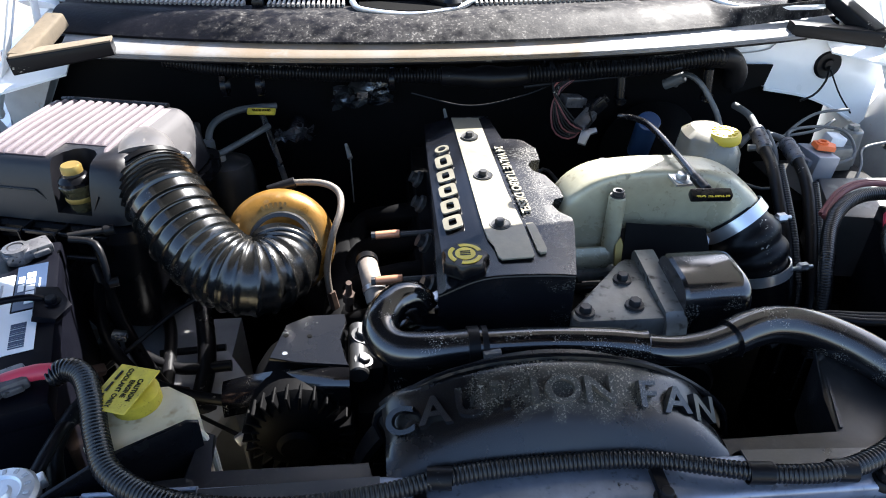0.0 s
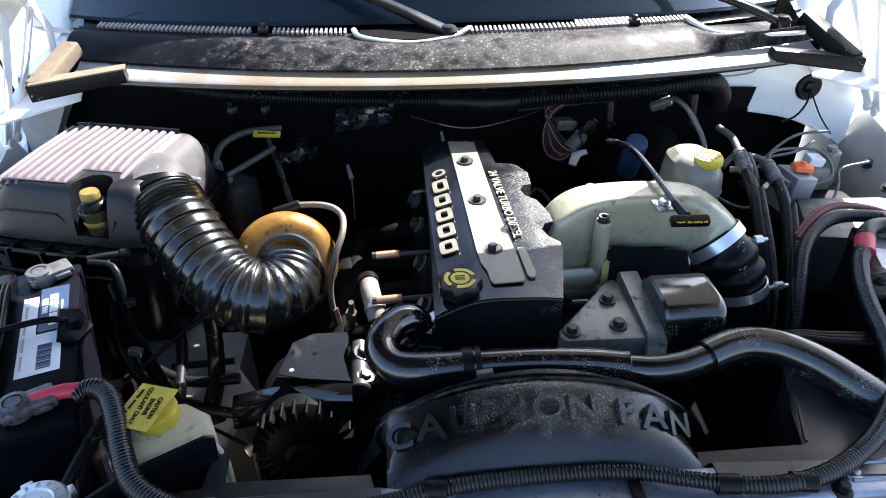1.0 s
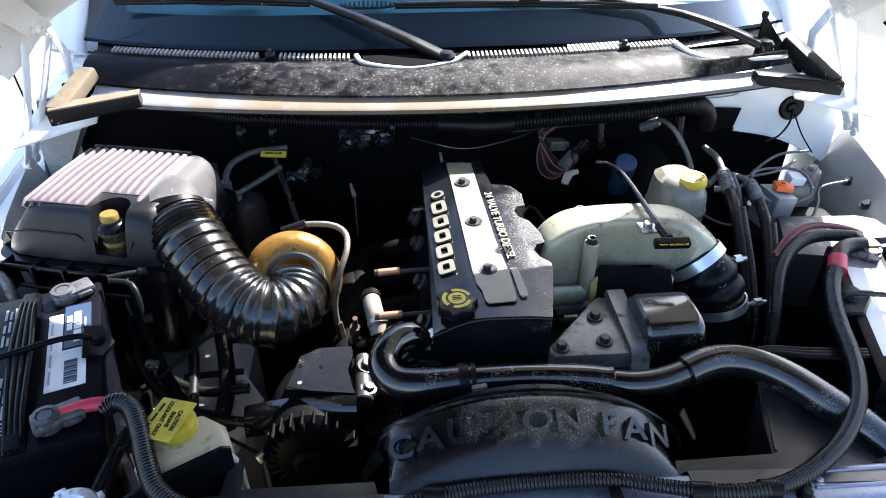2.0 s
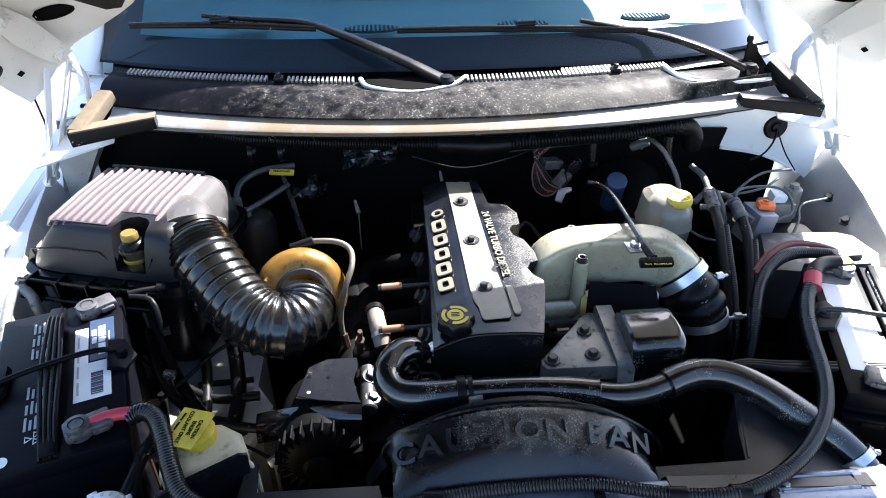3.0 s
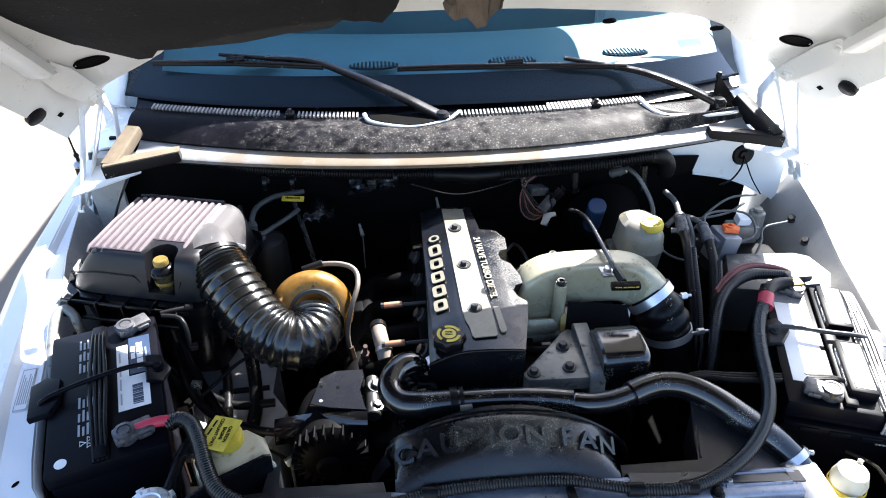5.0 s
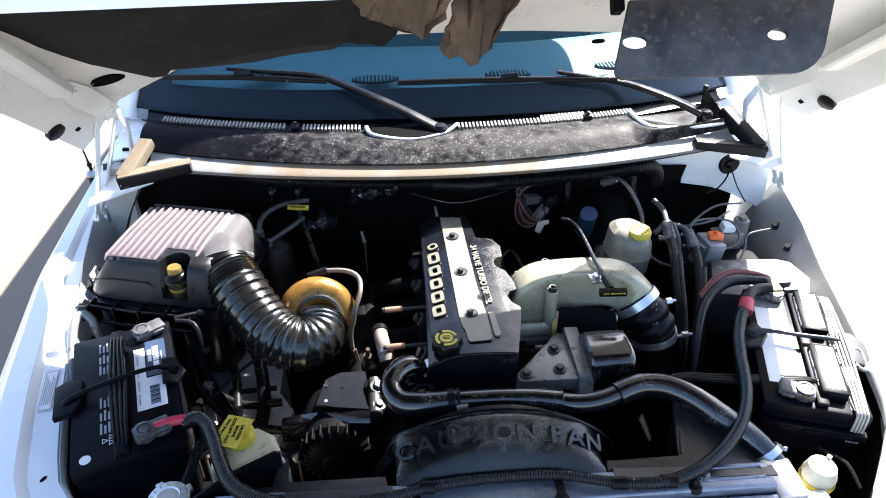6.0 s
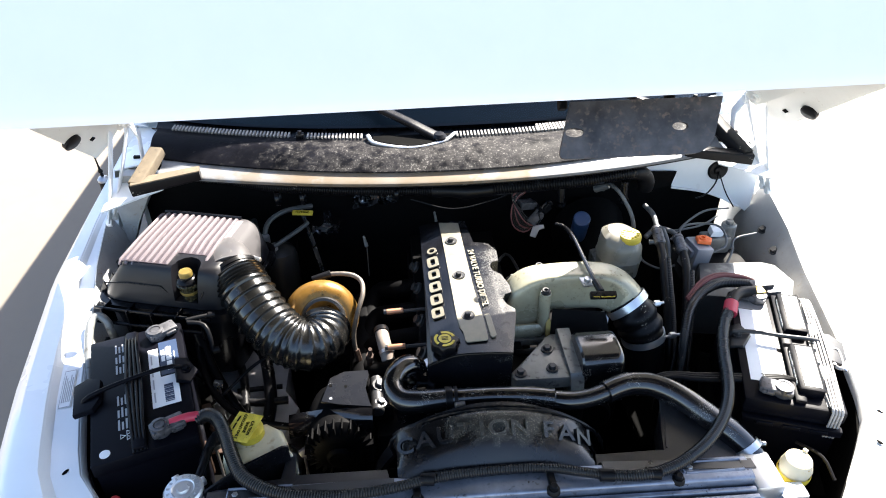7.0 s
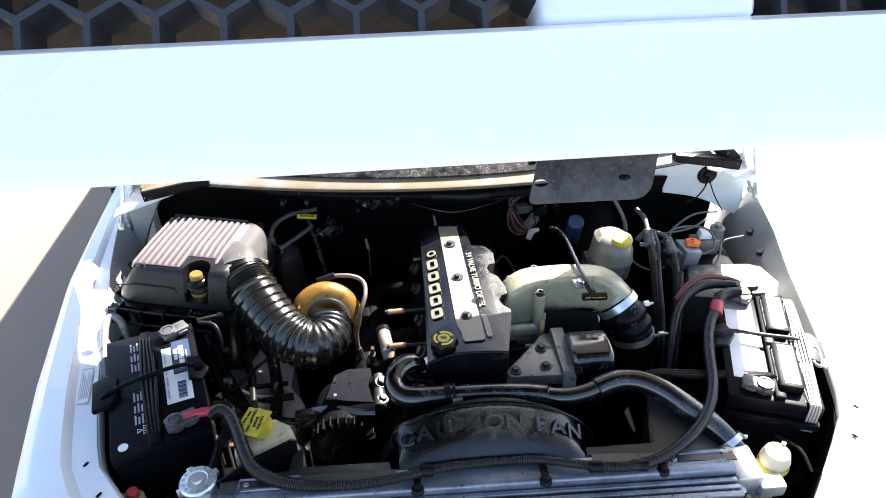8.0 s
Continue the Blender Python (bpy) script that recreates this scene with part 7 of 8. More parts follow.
for pts, r, mat, lab in (([(-0.60, 0.90, 0.98), (-0.575, 0.82, 1.00), (-0.545, 0.74, 0.985), (-0.50, 0.69, 0.96), (-0.44, 0.665, 0.94), (-0.36, 0.66, 0.92), (-0.33, 0.66, 0.92)], 0.008, RUBBER, "black wire loop beside the battery"),
                         ([(-0.55, 0.70, 0.95), (-0.50, 0.735, 0.975), (-0.46, 0.775, 0.99), (-0.42, 0.80, 1.0)], 0.0035, RUBBER, "thin black cable below the intake hose"),
                         ([(-0.585, 0.86, 1.02), (-0.55, 0.80, 0.96), (-0.50, 0.74, 0.90), (-0.46, 0.72, 0.86), (-0.42, 0.72, 0.84)], 0.011, RUBBER, "black loom below the intake hose"),
                         ([(-0.47, 0.92, 0.93), (-0.45, 0.85, 0.90), (-0.44, 0.78, 0.87), (-0.45, 0.70, 0.84)], 0.014, RUBBER, "black coolant hose below the intake hose"),
                         ([(-0.575, 1.02, 0.885), (-0.530, 0.915, 0.885), (-0.507, 0.85, 0.880), (-0.487, 0.735, 0.875)], 0.010, RUBBER, "black strap across the grey frame section"),
                         ([(-0.520, 0.826, 0.868), (-0.475, 0.829, 0.868), (-0.420, 0.832, 0.868)], 0.006, RUBBER, "short black hose across the grey frame section"),
                         ([(-0.630, 0.885, 0.900), (-0.560, 0.825, 0.885), (-0.485, 0.783, 0.875), (-0.400, 0.785, 0.872)], 0.009, RUBBER, "black hose across the grey frame section"),
                         ([(-0.43, 0.68, 0.88), (-0.36, 0.62, 0.90), (-0.33, 0.58, 0.93), (-0.325, 0.57, 0.96)], 0.003, RUBBER, "thin black cable by the alternator")):
    bm = bmesh.new()
    tube(bm, pts, r, 10)
    tagged(part("engine_wire", bm, mat, None), lab, "wire", "wires below the intake hose")
for k, p in enumerate(((-0.525, 0.735, 0.985), (-0.545, 0.690, 0.965), (-0.525, 0.655, 0.945), (-0.505, 0.620, 0.960), (-0.52, 0.58, 0.98), (-0.490, 0.545, 1.02), (-0.345, 0.590, 0.93))):
    bm = bmesh.new()
    box(bm, (-0.010, -0.007, -0.006), (0.010, 0.007, 0.006), pose(*p, 20 * k, 15, 35 * k), 0.003)
    cyl(bm, p, Vector(p) + Vector((0.0, 0.0, -0.16)), 0.003, seg=6)
    tagged(part("wire_connector", bm, STEEL if k in (0, 5, 6) else RUST, None), "small metal wire end beside the battery", "connector", "wire ends")
bm = bmesh.new()
prism(bm, [(-0.535, 0.60), (-0.44, 0.60), (-0.43, 0.68), (-0.50, 0.70)], 0.93, 0.934, Matrix())
box(bm, (-0.50, 0.63, 0.80), (-0.46, 0.66, 0.931))
tagged(part("rusty_bracket", bm, RUST, None), "rusty brown bracket behind the coolant tank", "bracket")

# ---- cables along the front ----
bm = bmesh.new()
tube(bm, [(-0.558, 0.516, 1.108), (-0.540, 0.523, 1.112), (-0.515, 0.533, 1.112), (-0.492, 0.536, 1.110)], 0.0085, 12)
tagged(part("battery_cable", bm, RED, None), "red battery cable entering the loom", "cable")
bm = bmesh.new()
loom(bm, [(-0.500, 0.534, 1.105), (-0.482, 0.535, 1.112), (-0.462, 0.520, 1.112), (-0.444, 0.485, 1.108), (-0.430, 0.450, 1.103), (-0.408, 0.412, 1.098), (-0.365, 0.384, 1.096), (-0.310, 0.369, 1.096), (-0.240, 0.364, 1.096), (-0.169, 0.370, 1.096),
          (-0.110, 0.381, 1.097), (-0.050, 0.388, 1.095), (0.03, 0.390, 1.094), (0.085, 0.384, 1.096), (0.135, 0.370, 1.098), (0.185, 0.358, 1.099), (0.235, 0.356, 1.099), (0.285, 0.368, 1.099), (0.335, 0.394, 1.100), (0.375, 0.425, 1.101), (0.408, 0.462, 1.103),
          (0.434, 0.505, 1.104), (0.452, 0.550, 1.105), (0.468, 0.600, 1.106), (0.490, 0.655, 1.108), (0.512, 0.695, 1.112), (0.530, 0.716, 1.116)], 0.0125, 0.0042, 0.14, 14,
     lambda u: interp(u, [(0, 0.0125), (0.16, 0.0115), (0.26, 0.0088), (0.55, 0.0082), (0.66, 0.0098), (0.8, 0.0112), (1, 0.0122)]))
cl_ = thing("cable_loom", "black corrugated cable loom lying across the radiator", "cable loom", (0.0, 0.385, 1.085))
part("corrugated_tube", bm, LOOM, cl_)
for x, y in ((-0.115, 0.380), (0.170, 0.361), (0.245, 0.357)):
    bm = bmesh.new()
    ax = Vector((1, -0.1, 0))
    ring_clamp(bm, (x, y, 1.098), ax, 0.0092, 0.022, 0.0010)
    part("tape_wrap", bm, RUBBER, cl_, "black tape wrap")
cr = thing("positive_cable", "thick black positive cable with a red sleeve", "cable", (0.55, 0.74, 1.10))
bm = bmesh.new()
tube(bm, [(0.528, 0.712, 1.115), (0.540, 0.732, 1.120), (0.556, 0.752, 1.122), (0.580, 0.766, 1.120), (0.605, 0.768, 1.118)], 0.0125, 14)
part("cable_jacket", bm, RUBBER, cr)
bm = bmesh.new()
tube(bm, [(0.527, 0.708, 1.113), (0.534, 0.722, 1.117), (0.541, 0.734, 1.120)], 0.0140, 14)
part("red_sleeve", bm, RED, cr, "red heat-shrink sleeve")
bm = bmesh.new()
box(bm, (0.600, 0.757, 1.113), (0.628, 0.780, 1.124), bevel=0.003)
part("brass_lug", bm, BRASS, cr, "brass cable lug")
bm = bmesh.new()
loom(bm, [(0.425, 0.650, 0.95), (0.428, 0.668, 1.03), (0.438, 0.700, 1.075), (0.462, 0.745, 1.098), (0.500, 0.785, 1.108), (0.548, 0.808, 1.112), (0.600, 0.806, 1.112), (0.636, 0.792, 1.110)], 0.0102, 0.0036, 0.06, 14)
tagged(part("cable_loom", bm, LOOM, None), "black corrugated loom arching to the battery", "cable loom")
for k in range(2):
    bm = bmesh.new()
    tube(bm, [(0.470, 0.775 + 0.008 * k, 1.098), (0.510, 0.808 + 0.008 * k, 1.115), (0.555, 0.826 + 0.006 * k, 1.120), (0.605, 0.818 + 0.004 * k, 1.118), (0.640, 0.800, 1.112)], 0.0042, 10)
    tagged(part("red_wire", bm, WIRE_RED, None), "thin red wire above the loom", "wire", "red wires")
bm = bmesh.new()
box(bm, (0.610, 0.782, 1.098), (0.660, 0.806, 1.122), pose(0, 0, 0), 0.005)
box(bm, (0.640, 0.770, 1.09), (0.672, 0.800, 1.112), bevel=0.004)
tagged(part("cable_junction", bm, LEAD, None), "grey cable junction on the battery", "connector")
for k in range(3):
    bm = bmesh.new()
    tube(bm, [(0.290, 0.560 + 0.006 * k, 1.060), (0.348, 0.576 + 0.004 * k, 1.082), (0.405, 0.560 + 0.006 * k, 1.088), (0.470, 0.548 + 0.006 * k, 1.092), (0.545, 0.535 + 0.004 * k, 1.100), (0.575, 0.515, 1.112)], 0.0048, 10)
    tagged(part("battery_lead", bm, RUBBER, None), "thin black battery lead", "cable", "leads to the battery")
bm = bmesh.new()
tube(bm, [(-0.660, 0.450, 0.95), (-0.50, 0.44, 1.02), (-0.485, 0.47, 1.07), (-0.470, 0.515, 1.082), (-0.445, 0.520, 1.070)], 0.0085, 12)
tagged(part("vent_hose", bm, RUBBER, None), "black vent hose beside the coolant tank", "hose")
for pts in ([(-0.575, 0.790, 1.115), (-0.553, 0.800, 1.113), (-0.535, 0.808, 1.11)], [(-0.572, 0.785, 1.113), (-0.545, 0.785, 1.108), (-0.530, 0.770, 1.10), (-0.525, 0.755, 1.06)]):
    bm = bmesh.new()
    tube(bm, pts, 0.0045, 10)
    cyl(bm, pts[-1], Vector(pts[-1]) + Vector((0.012, 0.004, 0)), 0.007, seg=10)
    tagged(part("ground_lead", bm, RUBBER, None), "short black ground lead on the battery clamp", "cable", "ground leads")

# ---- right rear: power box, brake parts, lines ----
pdb = thing("power_box_cover", "grey metal box cover beside the battery, its sunlit half painted pale", "box cover", (0.65, 0.90, 0.95))
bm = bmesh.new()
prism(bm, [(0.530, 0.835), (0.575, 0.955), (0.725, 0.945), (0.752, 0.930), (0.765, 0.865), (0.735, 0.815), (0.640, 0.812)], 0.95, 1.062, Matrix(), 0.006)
# pale spot paints the half of the cover that the sun reaches
part("cover_shell", bm, material("half_sunlit_grey_metal", (0.065, 0.065, 0.066), 0.42, metal=0.2, vary=0.25, scale=50, bump=0.1, dust=1.0, dust_lit_color=(0.40, 0.39, 0.37), patch=10, spot=((0.735, 0.875, 1.062), (0.13, 0.14, 0.035), 0.7), film=0.9), pdb)
bm = bmesh.new()
box(bm, (0.56, 0.83, 0.50), (0.74, 0.93, 0.951))
part("box_stand", bm, SHADE_DARK, pdb)

res = thing("brake_fluid_reservoir", "translucent brake fluid reservoir with a yellow cap", "brake reservoir", (0.385, 0.98, 1.02))
rm = pose(0.385, 0.985, 0)
bm = bmesh.new()
loft(bm, rm, [(0, 0, 0.070, 0.080, 1.020), (0.0, 0, 0.094, 0.100, 1.036), (0, 0, 0.100, 0.105, 1.078), (0, 0, 0.104, 0.109, 1.082), (0, 0, 0.100, 0.105, 1.087), (0, 0, 0.096, 0.100, 1.112), (-0.004, 0.004, 0.080, 0.084, 1.135), (-0.006, 0.006, 0.050, 0.052, 1.146)], 2.6, 36)
part("reservoir_body", bm, RESERVOIR, res)
bm = bmesh.new()
lathe(bm, [(0.0255, 1.131), (0.0268, 1.133), (0.0268, 1.142), (0.0245, 1.147), (0.010, 1.148), (0.009, 1.1465), (0, 1.1465)], pose(0.398, 0.968, 0), 40)
for v in bm.verts:
    d = Vector((v.co.x - 0.398, v.co.y - 0.968))
    if d.length > 0.0255:
        a = math.atan2(d.y, d.x)
        k = 1 + 0.02 * math.cos(20 * a)
        v.co.x, v.co.y = 0.398 + d.x * k, 0.968 + d.y * k
rc = part("reservoir_cap", bm, YELLOW, res, "yellow screw cap with raised marks")
for k in range(12):
    bm = bmesh.new()
    box(bm, (-0.002, 0.014, 1.1475), (0.002, 0.020, 1.1490), pose(0.398, 0.968, 0, 0, 0, 30 * k))
    part("raised_mark", bm, YELLOW, rc, smooth=False)
bm = bmesh.new()
box(bm, (0.350, 0.93, 0.955), (0.420, 1.10, 1.022), bevel=0.012)
part("master_cylinder", bm, CAST_GREY, res, "grey master cylinder")
bm = bmesh.new()
cyl(bm, (0.385, 1.10, 0.99), (0.385, 1.24, 1.00), 0.045, 0.10, 28, 0.01)
part("brake_booster", bm, SHADE_BLACK, res, "black brake booster")
bm = bmesh.new()
cyl(bm, (0.332, 1.145, 1.03), (0.322, 1.095, 1.115), 0.021, 0.021, 24, 0.002)
cyl(bm, (0.335, 1.16, 1.00), (0.334, 1.20, 1.00), 0.012, seg=12)
tagged(part("blue_canister", bm, BLUE_CAN, None), "small dark blue canister on the firewall", "canister")
bm = bmesh.new()
tube(bm, [(0.392, 1.170, 1.150), (0.396, 1.150, 1.178), (0.410, 1.125, 1.176), (0.428, 1.110, 1.154), (0.448, 1.085, 1.112), (0.452, 1.07, 1.06)], 0.0050, 12)
cyl(bm, (0.372, 1.175, 1.150), (0.400, 1.155, 1.172), 0.010, seg=12, bevel=0.002)
tagged(part("vacuum_pipe", bm, DULL_PIPE, None), "grey bent vacuum pipe at the firewall", "pipe")

for pts, at, lab in (([(0.488, 1.120, 1.128), (0.494, 1.075, 1.128), (0.487, 1.025, 1.122)], [(0.487, 1.03, 1.121), (0.480, 0.975, 1.108), (0.470, 0.925, 1.100), (0.457, 0.865, 1.075), (0.448, 0.80, 1.030), (0.440, 0.745, 0.96), (0.44, 0.74, 0.80)], "black pressure hose with a grey crimped end"),
                     ([(0.470, 1.04, 1.085), (0.500, 1.055, 1.100), (0.528, 1.03, 1.105), (0.534, 1.005, 1.105)], [(0.534, 1.01, 1.105), (0.530, 0.955, 1.095), (0.520, 0.90, 1.080), (0.502, 0.84, 1.050), (0.480, 0.77, 1.00), (0.465, 0.72, 0.93), (0.46, 0.71, 0.80)], "black pressure hose with a grey crimped end")):
    th = thing("pressure_hose", lab, "hose", at[3], "pressure hoses")
    bm = bmesh.new()
    tube(bm, at, 0.0098, 14)
    part("hose_body", bm, RUBBER, th)
    bm = bmesh.new()
    tube(bm, pts, 0.0062, 10)
    part("metal_tube", bm, DULL_PIPE, th)
    bm = bmesh.new()
    a, b = Vector(at[0]), Vector(at[1])
    lathe(bm, [(0.006, 0), (0.0125, 0.004), (0.0135, 0.012), (0.0120, 0.014), (0.0135, 0.030), (0.0120, 0.033), (0.0135, 0.048), (0.0122, 0.056), (0.0098, 0.058)], frame_to(a, b), 20)
    part("crimp_sleeve", bm, LEAD, th, "grey crimped sleeve")
    bm = bmesh.new()
    loom(bm, [Vector(p) + Vector((0.010, -0.004, 0.004)) for p in at[2:]], 0.006, 0.0042, 0.16, 10)
    part("wire_loom", bm, LOOM, th)
bm = bmesh.new()
tube(bm, [(0.500, 1.02, 1.12), (0.505, 0.985, 1.095), (0.500, 0.955, 1.06)], 0.006, 10)
cyl(bm, (0.458, 0.99, 1.105), (0.478, 0.985, 1.108), 0.006, seg=6)
tagged(part("tube_end", bm, DULL_PIPE, None), "dull metal tube end beside the brake reservoir", "pipe")

absu = thing("brake_valve_block", "metal brake valve block with an orange connector", "valve block", (0.60, 1.0, 1.0))
bm = bmesh.new()
box(bm, (-0.022, -0.030, -0.075), (0.022, 0.030, 0.0), pose(0.583, 0.985, 1.098, 0, 8, 8), 0.004)
box(bm, (-0.030, -0.020, -0.032), (0.028, 0.034, -0.012), pose(0.583, 0.985, 1.098, 0, 8, 8), 0.004)
part("valve_body", bm, material("pale_anodised_block", (0.20, 0.215, 0.25), 0.4, metal=0.4, vary=0.1, scale=60, bump=0.05), absu)
bm = bmesh.new()
prism(bm, [(-0.020, -0.010), (0.012, -0.016), (0.024, 0.000), (0.016, 0.016), (-0.012, 0.014)], 0, 0.009, pose(0.590, 0.988, 1.100, 0, 8, 8), 0.003)
lathe(bm, [(0.009, 0.008), (0.009, 0.013), (0.005, 0.013), (0.005, 0.007)], pose(0.588, 0.988, 1.100), 14)
part("orange_plug", bm, ORANGE, absu, "bright orange plug")
bm = bmesh.new()
cyl(bm, (0.690, 1.06, 1.03), (0.690, 1.06, 1.100), 0.020, 0.018, 20, 0.003)
cyl(bm, (0.690, 1.06, 1.100), (0.690, 1.06, 1.108), 0.010, seg=6)
box(bm, (0.620, 1.03, 1.03), (0.690, 1.07, 1.075), bevel=0.006)
part("solenoid", bm, CAST_GREY, absu)
bm = bmesh.new()
prism(bm, [(-0.02, -0.012), (0.016, -0.014), (0.022, 0.012), (-0.008, 0.016)], 0, 0.016, pose(0.650, 1.050, 1.078, 5, 10, 15), 0.003)
part("white_plug", bm, WHITE_LABEL, absu, "white electrical plug")
bm = bmesh.new()
box(bm, (0.53, 0.94, 0.80), (0.72, 1.09, 1.03), bevel=0.01)
part("valve_base", bm, SHADE_BLACK, absu)
for pts in ([(0.545, 1.00, 1.095), (0.552, 1.035, 1.108), (0.590, 1.048, 1.112), (0.640, 1.040, 1.112), (0.655, 1.015, 1.105), (0.650, 0.985, 1.085), (0.615, 0.975, 1.075)],
            [(0.500, 1.06, 1.09), (0.550, 1.045, 1.098), (0.62, 1.06, 1.10), (0.67, 1.09, 1.105)],
            [(0.530, 1.03, 1.08), (0.58, 1.07, 1.10), (0.64, 1.10, 1.115), (0.70, 1.10, 1.12)],
            [(0.600, 0.955, 1.04), (0.640, 0.955, 1.045), (0.670, 0.985, 1.065), (0.690, 1.020, 1.080), (0.745, 1.025, 1.09)],
            [(0.445, 1.03, 1.06), (0.46, 1.00, 1.04), (0.50, 0.98, 1.03), (0.53, 0.98, 1.04)]):
    bm = bmesh.new()
    tube(bm, pts, 0.0027, 10)
    part("brake_pipe", bm, DULL_PIPE, absu)

# ---- firewall clutter ----
har = thing("wiring_harness", "thick black taped wiring harness along the firewall", "wiring harness", (0.0, 1.17, 1.18))
bm = bmesh.new()
loom(bm, [(-0.520, 1.175, 1.222), (-0.43, 1.150, 1.214), (-0.355, 1.142, 1.210), (-0.25, 1.130, 1.206), (-0.13, 1.123, 1.202), (-0.04, 1.122, 1.199)], 0.0130, 0.0055, 0.14, 14)
part("harness_loom", bm, RUBBER, har)
bm = bmesh.new()
loom(bm, [(0.10, 1.116, 1.199), (0.22, 1.116, 1.204), (0.33, 1.120, 1.207), (0.43, 1.132, 1.214), (0.455, 1.140, 1.210)], 0.0150, 0.0065, 0.15, 14)
part("harness_loom", bm, RUBBER, har)
bm = bmesh.new()
tube(bm, [(-0.05, 1.122, 1.199), (0.020, 1.122, 1.194), (0.060, 1.122, 1.193), (0.12, 1.124, 1.196), (0.22, 1.128, 1.200), (0.33, 1.134, 1.203), (0.43, 1.146, 1.210), (0.472, 1.150, 1.206), (0.495, 1.158, 1.184), (0.500, 1.165, 1.150)], 0.0165, 14, 0.008, lambda u: 0.0155 + 0.005 * math.exp(-((u - 0.15) / 0.06) ** 2) + 0.0012 * math.sin(u * 60) + 0.004 * (u > 0.8))
part("harness_wrap", bm, RUBBER, har)
for x in (-0.42, -0.36, -0.135, 0.14, 0.30):
    bm = bmesh.new()
    ring_clamp(bm, (x, 1.124 + 0.12 * x * x, 1.199 + 0.03 * x), (1, 0, 0.05), 0.0185, 0.009, 0.0015)
    box(bm, (x - 0.005, 1.13, 1.195), (x + 0.005, 1.245, 1.207))
    part("harness_clip", bm, BLACK, har)
bm = bmesh.new()
tube(bm, [(0.10, 1.14, 1.168), (0.20, 1.13, 1.180), (0.30, 1.12, 1.192), (0.37, 1.11, 1.205)], 0.0035, 8)
tube(bm, [(-0.10, 1.16, 1.155), (0.0, 1.13, 1.140), (0.10, 1.14, 1.152), (0.17, 1.15, 1.175)], 0.0016, 8)
part("thin_wire", bm, RUBBER, har)
for x in (0.27, 0.43):
    bm = bmesh.new()
    cyl(bm, (x, 1.13, 1.195), (x + 0.002, 1.12, 1.135), 0.009, 0.008, 12, 0.002)
    cyl(bm, (x + 0.002, 1.12, 1.150), (x + 0.002, 1.12, 1.142), 0.012, seg=12)
    part("harness_drop", bm, BLACK, har)
pc = thing("connector_cluster", "bunch of grey plugs and coloured wires", "connector", (0.19, 1.12, 1.08))
for p, r, mat in (((0.185, 1.125, 1.145), (0, 10, 20), LEAD), ((0.205, 1.10, 1.118), (20, -30, 35), LEAD), ((0.165, 1.13, 1.125), (10, 20, 70), BLACK), ((0.225, 1.115, 1.135), (0, -40, 10), BLACK)):
    bm = bmesh.new()
    box(bm, (-0.020, -0.012, -0.010), (0.020, 0.012, 0.010), pose(*p, *r), 0.003)
    box(bm, (0.018, -0.008, -0.006), (0.028, 0.008, 0.006), pose(*p, *r), 0.002)
    part("plug", bm, mat, pc)
bm = bmesh.new()
prism(bm, [(-0.008, -0.02), (0.006, -0.022), (0.010, 0.0), (0.022, 0.006), (0.018, 0.014), (-0.006, 0.008)], 0, 0.006, pose(0.202, 1.082, 1.098, 40, 0, -25), 0.001)
part("bright_clip", bm, STEEL, pc, "bright metal clip")
for k in range(9):
    bm = bmesh.new()
    a = 0.6 * k
    tube(bm, [(0.19, 1.125, 1.19), (0.150 + 0.006 * math.sin(a), 1.118, 1.150 + 0.004 * k), (0.150 + 0.004 * k, 1.098 + 0.004 * math.cos(a), 1.100 + 0.003 * k), (0.180 + 0.004 * k, 1.085 + 0.004 * math.sin(a), 1.090 + 0.003 * k), (0.212, 1.10, 1.118 + 0.002 * k)], 0.0018, 8)
    part("thin_wire", bm, WIRE_RED if k % 3 == 0 else RUBBER, pc)
acc = thing("refrigerant_accumulator", "dark aluminium canister with bent metal pipes", "canister", (-0.435, 1.12, 0.90))
bm = bmesh.new()
lathe(bm, [(0, 0.85), (0.040, 0.85), (0.043, 0.88), (0.043, 1.035), (0.038, 1.055), (0.020, 1.066), (0, 1.068)], pose(-0.432, 1.115, 0), 28)
part("canister_body", bm, DARK_STEEL, acc)
for pts, r in (([(-0.455, 1.12, 1.06), (-0.462, 1.13, 1.095), (-0.452, 1.155, 1.115), (-0.42, 1.185, 1.122), (-0.385, 1.20, 1.122), (-0.35, 1.215, 1.118)], 0.0062),
               ([(-0.470, 1.11, 1.045), (-0.478, 1.10, 1.07), (-0.465, 1.085, 1.082), (-0.440, 1.085, 1.085), (-0.415, 1.105, 1.090), (-0.378, 1.135, 1.100), (-0.360, 1.16, 1.102)], 0.0055),
               ([(-0.50, 1.20, 1.09), (-0.49, 1.16, 1.085), (-0.475, 1.12, 1.07), (-0.455, 1.10, 1.06), (-0.435, 1.105, 1.065)], 0.0085)):
    bm = bmesh.new()
    tube(bm, pts, r, 12, 0.008)
    part("refrigerant_pipe", bm, DULL_PIPE, acc, "grey aluminium pipe")
bm = bmesh.new()
cyl(bm, (-0.462, 1.12, 1.075), (-0.462, 1.12, 1.095), 0.012, seg=6)
cyl(bm, (-0.440, 1.10, 1.066), (-0.440, 1.10, 1.082), 0.009, seg=12, bevel=0.001)
part("pipe_fitting", bm, ALU, acc)
bm = bmesh.new()
box(bm, (-0.46, 1.14, 0.95), (-0.41, 1.28, 0.98), bevel=0.004)
part("canister_bracket", bm, SHADE_BLACK, acc)
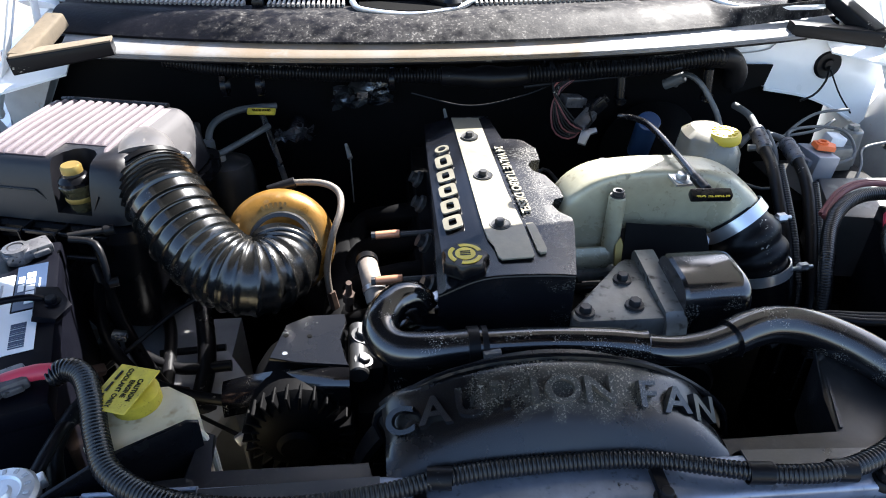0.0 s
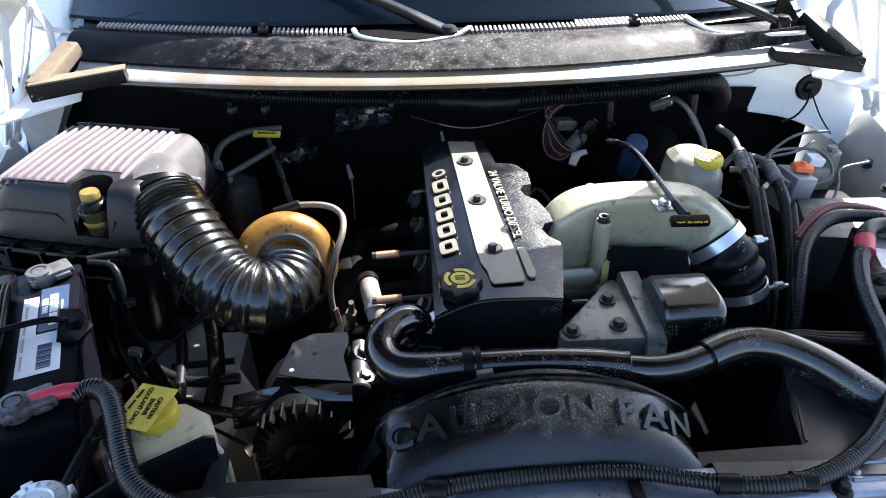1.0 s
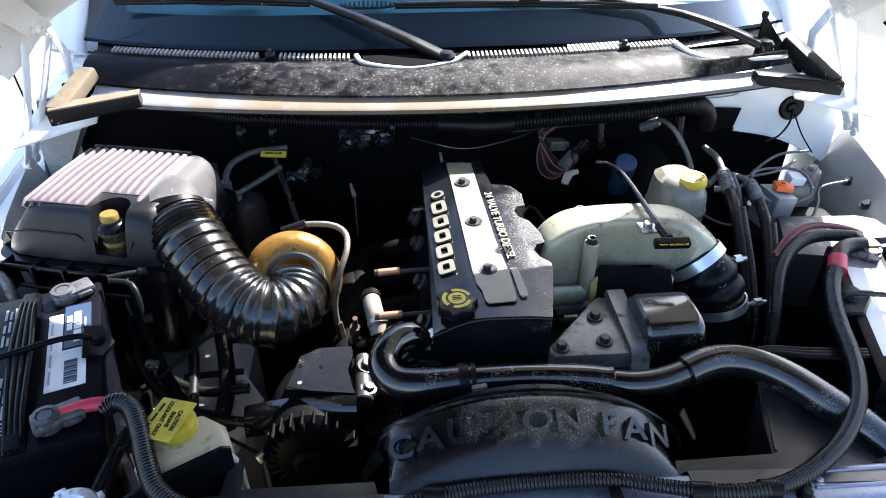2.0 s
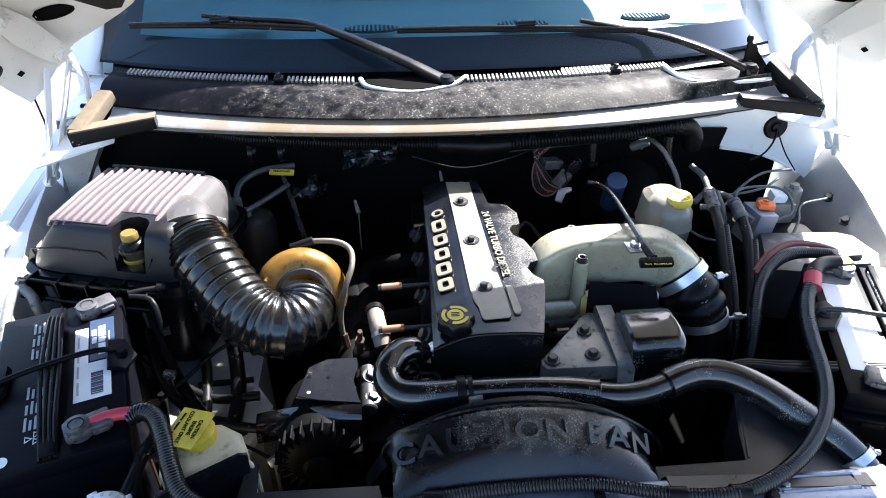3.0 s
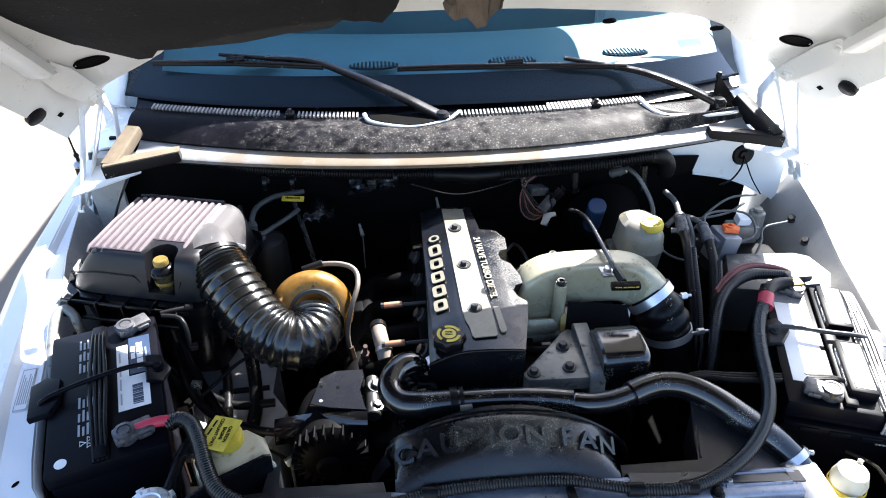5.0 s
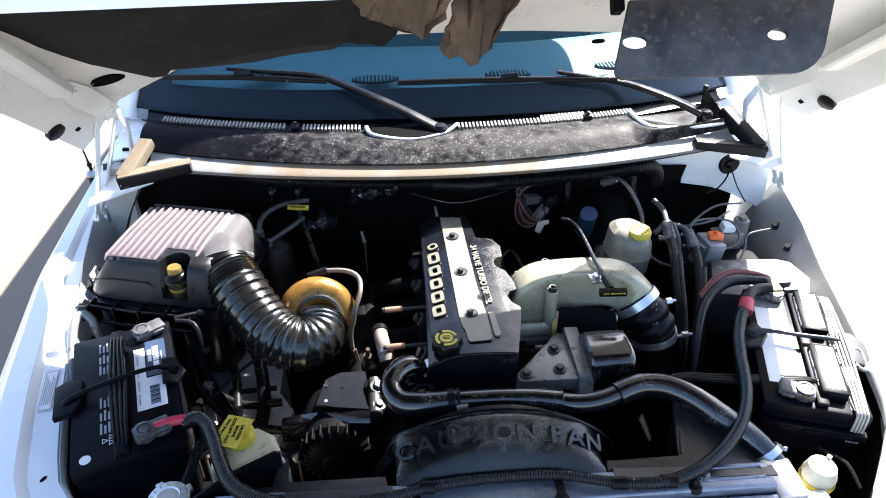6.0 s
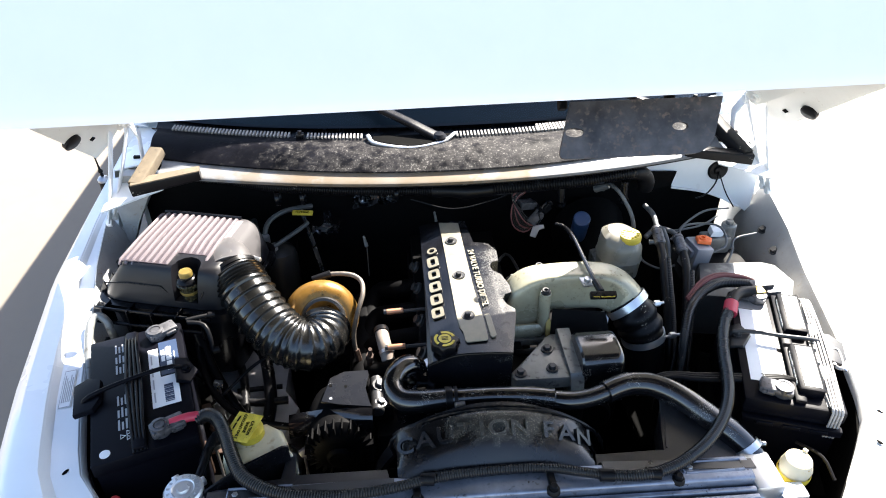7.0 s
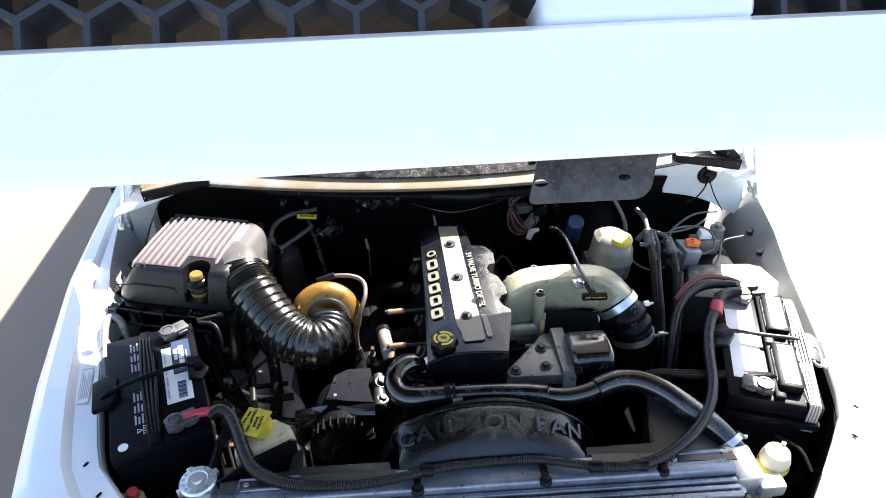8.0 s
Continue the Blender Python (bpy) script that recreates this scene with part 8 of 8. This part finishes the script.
td = thing("transmission_dipstick", "transmission dipstick with a yellow lettered tag", "dipstick", (-0.37, 1.18, 1.10))
TT = pose(-0.370, 1.165, 1.128, 28, 0, -8) @ Matrix.Diagonal((0.85, 0.8, 1, 1))
bm = bmesh.new()
box(bm, (-0.030, -0.008, -0.003), (0.030, 0.008, 0.003), TT, 0.002)
tg = part("yellow_handle", bm, YELLOW, td)
lettering("handle_writing", "TRANS FLUID", 0.0080, 0.0006, TT @ pose(0, 0, 0.0033), BLACK, tg, "small black print", 0.85)
bm = bmesh.new()
tube(bm, [(-0.372, 1.170, 1.128), (-0.370, 1.185, 1.10), (-0.36, 1.20, 1.02), (-0.34, 1.20, 0.90)], 0.006, 10)
part("dipstick_tube", bm, STEEL, td)

# crumpled foil and small bright scraps at the back of the engine
rng = random.Random(4)


def crumple(bm, c, w, h, d, n=9):
    def f(u, v):
        return (c[0] + w * (u - 0.5) + rng.uniform(-1, 1) * w * 0.04, c[1] + rng.uniform(-1, 1) * d, c[2] + h * (v - 0.5) + 0.3 * w * (u - 0.5) * 0.3 + rng.uniform(-1, 1) * h * 0.05)
    vs_ = [[bm.verts.new(f(i / n, j / n)) for j in range(n + 1)] for i in range(n + 1)]
    for i in range(n):
        for j in range(n):
            bm.faces.new((vs_[i][j], vs_[i + 1][j], vs_[i + 1][j + 1], vs_[i][j + 1]))
    bmesh.ops.solidify(bm, geom=bm.faces[:], thickness=0.004)


for c, w, h, lab in (((-0.190, 1.215, 1.135), 0.11, 0.045, "crumpled silver heat foil against the firewall"), ((-0.125, 1.222, 1.165), 0.085, 0.026, "crumpled silver heat foil against the firewall"), ((-0.315, 1.155, 1.085), 0.070, 0.024, "crumpled dull foil on a pipe")):
    bm = bmesh.new()
    crumple(bm, c, w, h, 0.012)
    box(bm, (c[0] - 0.01, c[1], c[2] - 0.008), (c[0] + 0.01, 1.262 - 0.03, c[2] + 0.004))
    tagged(part("heat_foil", bm, FOIL, None), lab, "heat shield", "heat foils")
for p, q, r in (((-0.04, 1.09, 1.115), (-0.045, 1.12, 1.14), 0.004), ((-0.215, 1.10, 1.06), (-0.222, 1.12, 1.080), 0.005), ((0.115, 0.93, 1.075), (0.145, 0.925, 1.078), 0.003), ((0.13, 0.90, 1.05), (0.135, 0.92, 1.075), 0.003)):
    bm = bmesh.new()
    cyl(bm, p, q, r, r * 0.6, 10, 0.001)
    cyl(bm, p, Vector(p) - Vector((0, 0, 0.09)), r * 0.25, seg=8)
    tagged(part("bracket_end", bm, CAST_GREY, None), "small grey bracket end on the engine", "bracket", "bright bracket ends")
# injector lines and rear clutter between head and intake
for k in range(5):
    bm = bmesh.new()
    y = 0.70 + 0.085 * k
    tube(bm, [(0.10, y, 1.03), (0.135, y + 0.01, 1.045), (0.17, 0.86 + 0.01 * k, 1.01), (0.19, 0.90 + 0.01 * k, 0.95)], 0.0035, 8)
    tagged(part("injector_line", bm, DARK_STEEL, None), "dark steel injector line on the engine", "pipe", "injector lines")
bm = bmesh.new()
box(bm, (0.135, 0.70, 0.60), (0.33, 1.02, 0.98), bevel=0.03)
cyl(bm, (0.23, 0.74, 0.93), (0.23, 0.62, 0.93), 0.055, 0.05, 24, 0.006)
tagged(part("injection_pump", bm, SHADE_BLACK, None), "black injection pump beside the engine", "pump")

# grey hose along the fender behind the battery
bm = bmesh.new()
tube(bm, [(-0.732, 0.582, 0.980), (-0.742, 0.662, 1.045), (-0.761, 0.733, 1.062), (-0.777, 0.792, 1.075), (-0.784, 0.836, 1.085), (-0.774, 0.853, 1.090), (-0.756, 0.844, 1.080), (-0.749, 0.835, 1.060), (-0.745, 0.840, 1.000)], 0.0085, 12, 0.008)
tagged(part("fender_hose", bm, CAST_GREY, None), "grey hose looping along the fender behind the battery", "hose")
